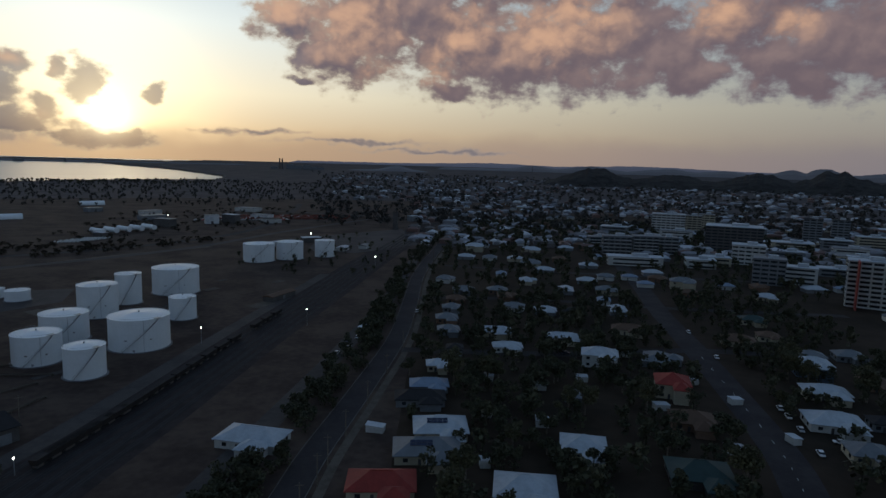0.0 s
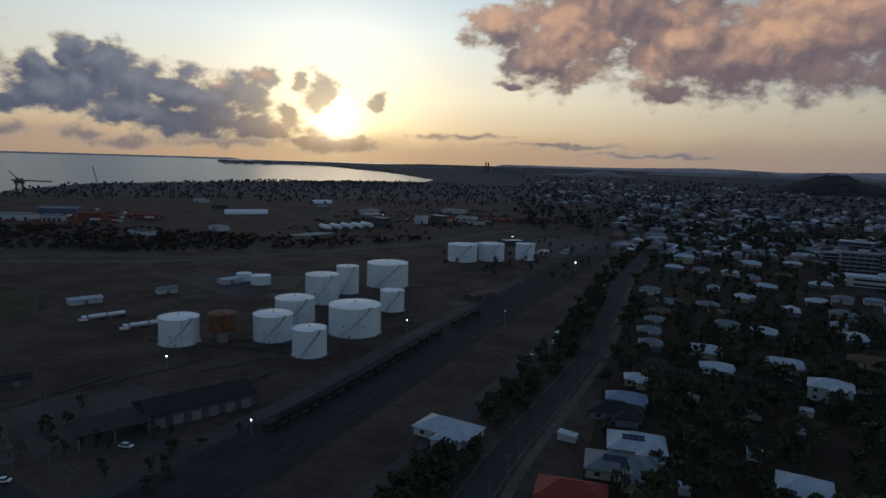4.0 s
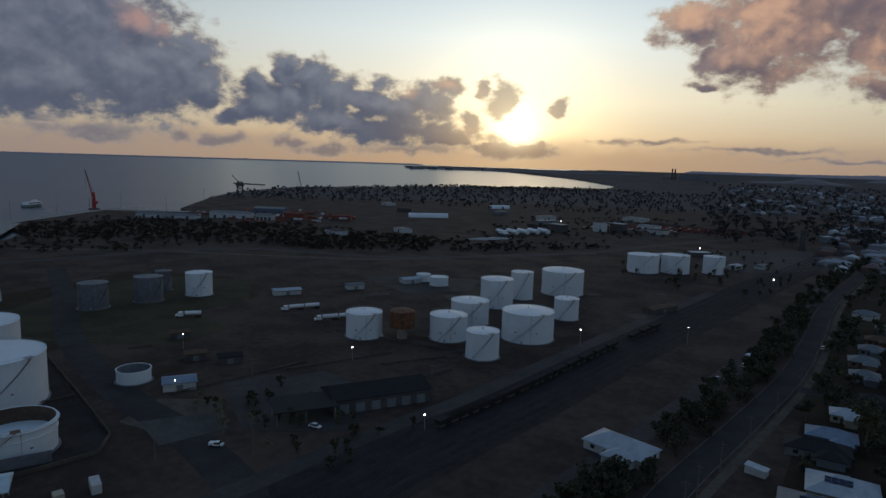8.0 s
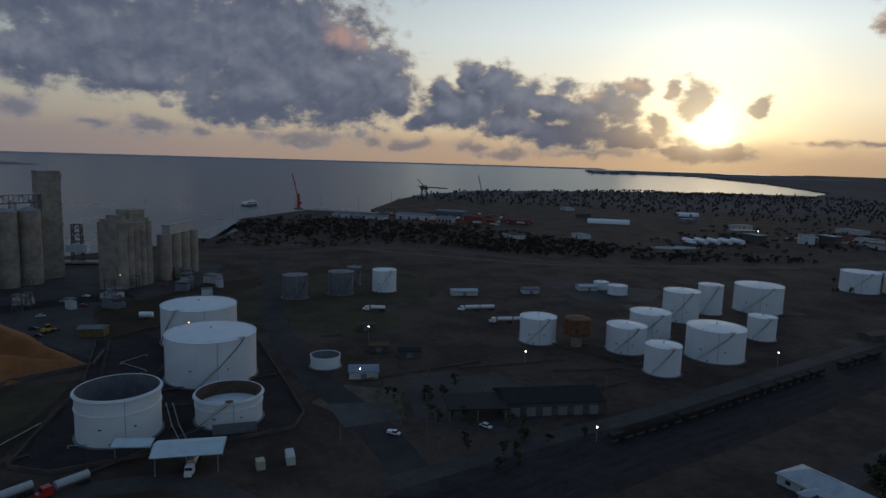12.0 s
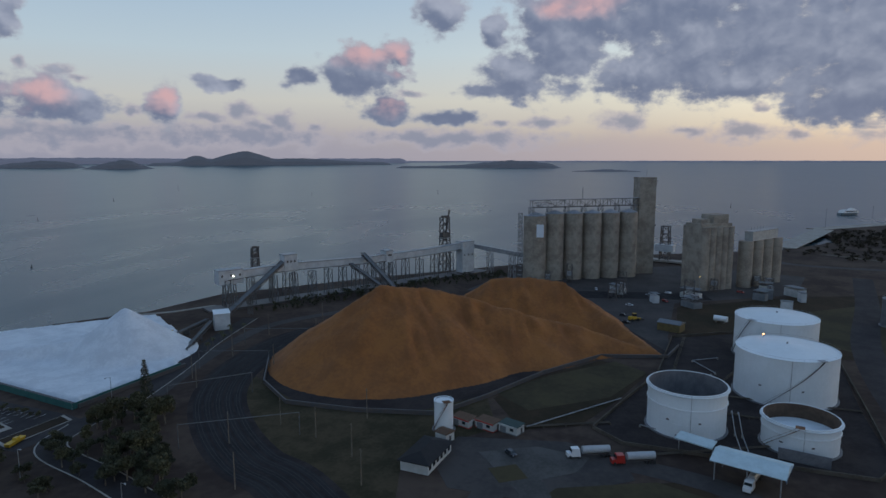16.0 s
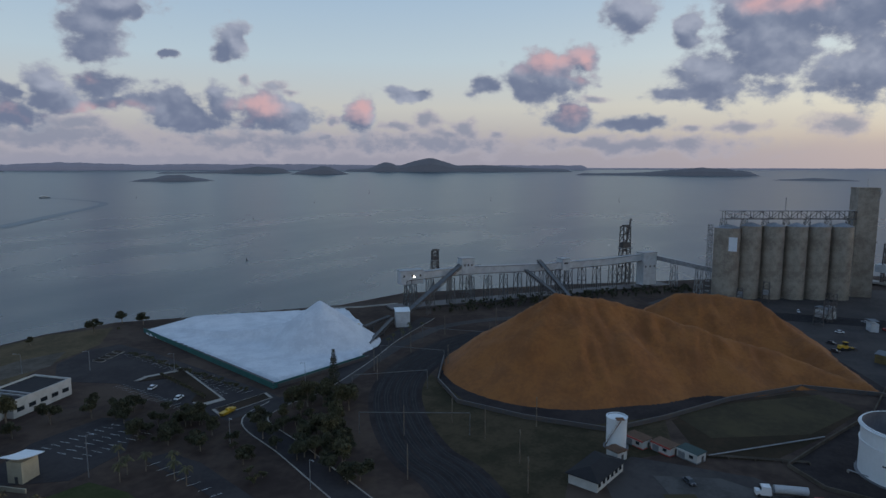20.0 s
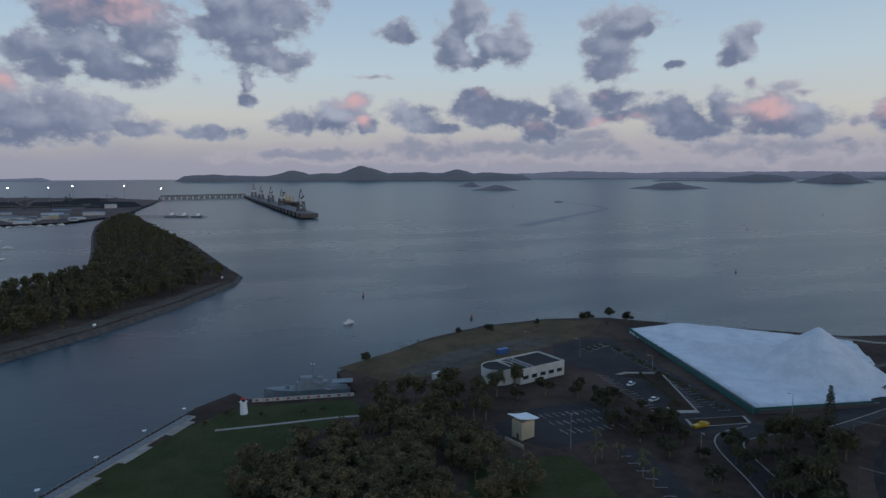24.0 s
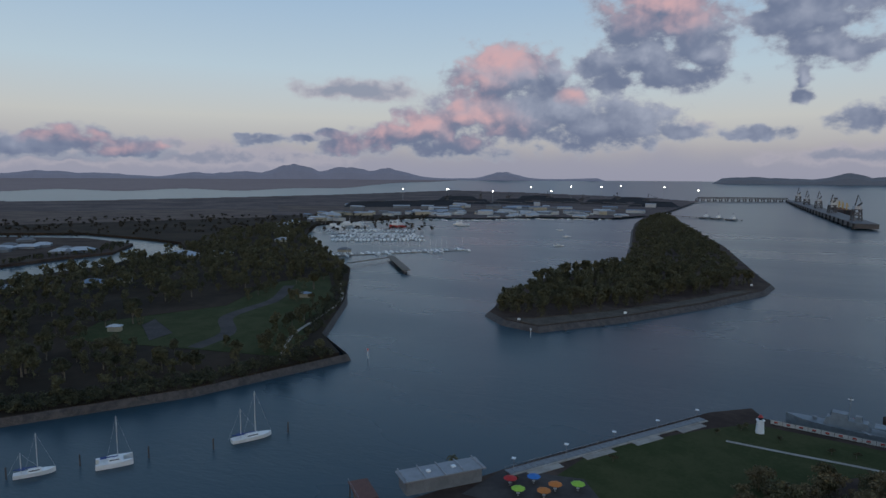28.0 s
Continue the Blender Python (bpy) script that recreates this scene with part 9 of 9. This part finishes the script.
for x, y, w, h in ((-364, 815, 26, 10), (-322, 866, 18, 12), (-300, 880, 22, 12), (-340, 1085, 40, 6), (-385, 700, 14, 4), (-280, 960, 30, 6), (-420, 900, 34, 6), (-460, 980, 30, 6), (-250, 900, 26, 6), (-68, 850, 6, 24), (-52, 985, 16, 8),
                   (-540, 560, 30, 5), (-500, 640, 24, 5), (-150, 700, 20, 5), (-180, 660, 14, 4), (-560, 1000, 24, 6), (-700, 900, 26, 6), (-820, 1000, 30, 6)):
    s = thing("works_building", "plain works building in the industrial land", "building", (x, y, 4), rg.choice((30, 60, -20)), "works buildings")
    part("wall", box(w, w * 0.55, h), rg.choice((PALE, WALLS["white"], WALLS["dark"], WALLS["grey"])), s)
    part("roof", box(w + 0.8, w * 0.55 + 0.8, 0.4, 0, 0, h), ROOFS[rg.choice(("white", "grey", "dark"))], s)
    part("door", box(3.5, 0.2, 3.6, 0, -w * 0.275 - 0.08, 0), WALLS["dark"], s)
SIGNW = material("white_board", (0.55, 0.57, 0.58), 0.6, (0.5, 0.52, 0.53), 2)
sb = solo("white_square_board", box(7.5, 0.3, 8.5), SIGNW, "white square board on a dark hall", "sign", (-311, 853.5, 6), 34)
# rows of parked new cars and stacked pipes, past telling apart
pts = []
for r in range(9):
    for k in range(26):
        pts.append((-360 + 5.2 * k * 0.9 + r * 2.6, 905 + r * 9 + k * 1.6))


def small_boxes(name, places, size, turn, mat, label, category, z=4.0):
    vs, fs = [], []
    a = radians(turn)
    c, s = math.cos(a), math.sin(a)
    l, w, h = size
    for x, y in places:
        n0 = len(vs)
        for sz in (0, h):
            for sx, sy in ((-1, -1), (1, -1), (1, 1), (-1, 1)):
                px, py = sx * l / 2 * (1 if sz == 0 else 0.8), sy * w / 2 * (1 if sz == 0 else 0.85)
                vs.append((x + px * c - py * s, y + px * s + py * c, z + sz))
        fs += [tuple(n0 + i for i in f) for f in ((0, 1, 5, 4), (1, 2, 6, 5), (2, 3, 7, 6), (3, 0, 4, 7), (4, 5, 6, 7))]
    me = bpy.data.meshes.new(name)
    me.from_pydata(vs, [], fs)
    me.materials.append(mat)
    return tagged(new(name, me), label, category, kind="stuff")


CARTINT = island_tint("parked_car_paints", ((0.6, 0.6, 0.6), (0.3, 0.3, 0.3), (0.5, 0.5, 0.52), (0.05, 0.05, 0.06), (0.3, 0.04, 0.03)), 0.35)
small_boxes("parked_fleet", pts, (4.5, 1.8, 1.5), 30, CARTINT, "rows of parked vehicles in the port", "cars")
small_boxes("pipe_stacks", [(-400 + 3.2 * (k % 8) + (k // 8) * 2, 640 + (k // 8) * 7 + 1.5 * (k % 8)) for k in range(48)], (11, 1.0, 1.2), 110, WALLS["white"], "stacks of white pipes in rows", "pipes")
pts = [(-300 + rg.uniform(-60, 220), 1000 + rg.uniform(-60, 120)) for k in range(90)]
small_boxes("red_container_rows", [(-330 + 13 * (k % 14) + rg.uniform(-2, 2), 930 + 14 * (k // 14) + 8 * (k % 14) * 0.5) for k in range(70)], (12, 2.5, 2.6), 25, REDC, "rows of red-brown containers far off", "containers")
# wagons on the sidings
WAGON = material("coal_wagon_steel", (0.03, 0.027, 0.027), 0.9, (0.05, 0.042, 0.038), 2, spec=0.1)
way = [Vector(p) for p in offset(SIDING, 6)]
for k in range(10, 30):
    a = way[k]
    b = way[k + 1]
    tn = math.degrees(math.atan2(b.y - a.y, b.x - a.x))
    n = max(1, int((b - a).length / 14))
    for j in range(n):
        if rg.random() < 0.75:
            p = a.lerp(b, (j + 0.5) / n)
            w = thing("rail_wagon", "dark open rail wagon on the siding", "wagon", (p.x, p.y, 4.2), tn, "rail wagons")
            part("body", cached("wagonbody", lambda: mesh_of("body", tapered(10.5, 2.2, 1.9, 11.5, 2.8, 1.0), WAGON)), None, w)
            for sx in (-3.6, 3.6):
                part("bogie", cached("bogie", lambda: mesh_of("bogie", box(2.4, 1.9, 0.9), DARKSTEEL)), None, w).location = (sx, 0, 0.1)
# the bulk jetty in the bay
bj = thing("bulk_jetty", "dark piled jetty with a loader far out in the bay", "jetty")
for a, b in (((-1180, 840), (-1369, 1062)), ((-1230, 960), (-1369, 1062)), ((-1369, 1062), (-1330, 1180))):
    part("deck", bar((*a, 4.2), (*b, 4.2), 8, h=1.4), DARKSTEEL, bj)
    for k in range(10):
        p = Vector(a).lerp(Vector(b), k / 9)
        part("pile", can(0.8, 6, p.x, p.y, -2, n=6), DARKSTEEL, bj)
part("loader", trestle(-1369, 1062, 5, 28, 14, 40, 3, 1.4), DARKSTEEL, bj)
part("loader_boom", bar((-1380, 1050, 24), (-1340, 1120, 20), 3), DARKSTEEL, bj)
part("loader_house", box(20, 10, 8, -1369, 1062, 16, turn=40), DARKSTEEL, bj)
part("loader_mast", bar((-1369, 1062, 24), (-1385, 1050, 44), 1.8), DARKSTEEL, bj)
# the refinery on the far shore
x, y, z = spot(13.0, 3900, 4)
ref = thing("refinery", "grey refinery with two tall chimneys on the far shore", "factory", (x, y, z), 13)
for dx, h in ((-118, 58), (-103, 56)):
    part("chimney", can(4.5, h + 4, dx, 0, 0, n=12, top=4), DARKSTEEL, ref)
for dx, w, h in ((-60, 40, 26), (-15, 50, 20), (35, 40, 24), (75, 50, 15), (-150, 40, 12), (120, 40, 10)):
    part("block", box(w, 26, h, dx, 0, 0), WALLS["grey"], ref)
for k, (a0, r0, w, h) in enumerate(((36.5, 4250, 40, 9), (35.5, 4260, 60, 12), (34, 4280, 50, 10), (37.4, 4230, 16, 18), (31, 4300, 14, 16))):
    x, y, z = spot(a0, r0, 3)
    q = thing("harbour_works", "low buildings on the far headland", "building", (x, y, z), a0, "far harbour works")
    part("block", box(w, 20, h), WALLS["grey"], q)
    part("roof", box(w + 1, 21, 0.6, 0, 0, h), ROOFS["grey"], q)
x, y, z = spot(-7.6, 3950, 10)
solo("radio_mast", can(2.2, 52, n=6, top=1.0), DARKSTEEL, "thin radio mast on a far hill", "mast", (x, y, z))
x, y, z = spot(-12.6, 4300, 20)
solo("radio_mast", can(1.8, 34, n=6, top=0.8), DARKSTEEL, "thin radio mast on a far hill", "mast", (x, y, z))
# scrub and mangroves round the port
wood("railway_belt_scrub", scatter([(-842, 330), (-800, 500), (-643, 600), (-439, 604), (-380, 542), (-470, 452), (-608, 390), (-711, 285)], 620, 81, 2.5, 5, ratio=1.1), SCRUBLEAF, "dense dark scrub belt behind the oil depot", per=60, size=0.7, seed=82)
wood("port_road_scrub", scatter([(-500, 1000), (-260, 1200), (-200, 850), (-330, 620), (-430, 640)], 170, 83, 2.5, 5, ratio=1.1), SCRUBLEAF, "patchy dark scrub along the port road", per=50, size=0.8, seed=84)
strip("road_pale_track", [(-650, 250), (-560, 330), (-440, 400), (-370, 450), (-300, 560), (-240, 640)], 9, GRAVEL, "pale dirt track across the flats", "road", 4.055)
wood("port_scrub", scatter([(-640, 200), (-760, 330), (-860, 350), (-880, 500), (-640, 560), (-540, 500), (-560, 330)], 330, 71, 2.5, 5, ratio=1.0), SCRUBLEAF, "dark scrub behind the wharf", per=50, size=0.7, seed=21)
wood("flats_trees", scatter([(-520, 420), (-600, 520), (-500, 600), (-380, 620), (-270, 700), (-240, 690), (-330, 560), (-420, 470)], 300, 72, 2.5, 5, ratio=1.0), SCRUBLEAF, "dark belt of scrub along the port road", per=50, size=0.8, seed=22)
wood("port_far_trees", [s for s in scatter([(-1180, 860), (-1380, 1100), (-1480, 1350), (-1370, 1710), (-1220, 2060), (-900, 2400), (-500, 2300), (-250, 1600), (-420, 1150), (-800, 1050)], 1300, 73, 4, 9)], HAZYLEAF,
     "dark scrub over the far port land, paled for haze", per=22, size=1.5, seed=23)
wood("shore_trees", [(*spot(a, 2235 + 60 * math.sin(a), 4), h, h * 0.7) for a, h in ((lambda rr: [(rr.uniform(20, 44), rr.uniform(6, 13)) for _ in range(110)])(random.Random(14)))
                     if far_main(a, 2235 + 60 * math.sin(a))], DARKLEAF, "line of shore trees before the bay", per=30, size=1.6, seed=24)
wood("yard_trees", scatter([(-110, 480), (-60, 480), (-40, 700), (-100, 800), (-200, 620), (-250, 500), (-160, 470)], 60, 74, 3, 7) + scatter([(-200, 135), (-120, 120), (-120, 170), (-190, 165)], 26, 75, 3, 6), DARKLEAF,
     "scattered dark shrubs of the yard", per=80, size=0.55, seed=25)
for x, y in ((-190, 128), (-184, 134), (-178, 128), (-170, 124), (-196, 134), (-166, 132), (-146, 122)):
    plant("palm", x, y, 4, 0.75, "palms in the yard")
for k, (x, y, tn, c) in enumerate(((138, 347, 80, "white"), (134, 300, 78, "white"), (131, 235, 75, "white"), (130, 227, 75, "white"), (124, 196, 75, "white"), (-16, 379, 88, "white"), (133, 184, 75, "silver"),
                                   (128, 215, 75, "silver"), (-46, 300, 85, "white"), (-48, 310, 85, "dark"), (-44, 318, 85, "white"), (-50, 290, 85, "silver"), (136, 205, 165, "white"), (60, 300, 20, "dark"), (108, 300, 10, "white"))):
    car(x, y, tn, c, z=4.1)
sh = thing("white_shelter", "small white shade roof beside the tracks", "shelter", (-42, 330, 4), 80)
part("roof", box(8, 5, 0.3, 0, 0, 3.4, tilt=6), WHITE, sh)
for sx in (-3.5, 3.5):
    for sy in (-2, 2):
        part("post", can(0.1, 3.4, sx, sy, 0, n=5), STEEL, sh)
for (x, y) in [p for i, p in enumerate(offset(STREET, -6.5)) if i % 4 == 2][:14]:
    q = thing("power_pole", "plain timber power pole", "pole", (x, y, 4), 5, "power poles")
    part("pole", can(0.18, 10, n=7, top=0.12), BARK, q)
    part("cross_arm", box(2.2, 0.12, 0.14, 0, 0, 9.2), BARK, q)
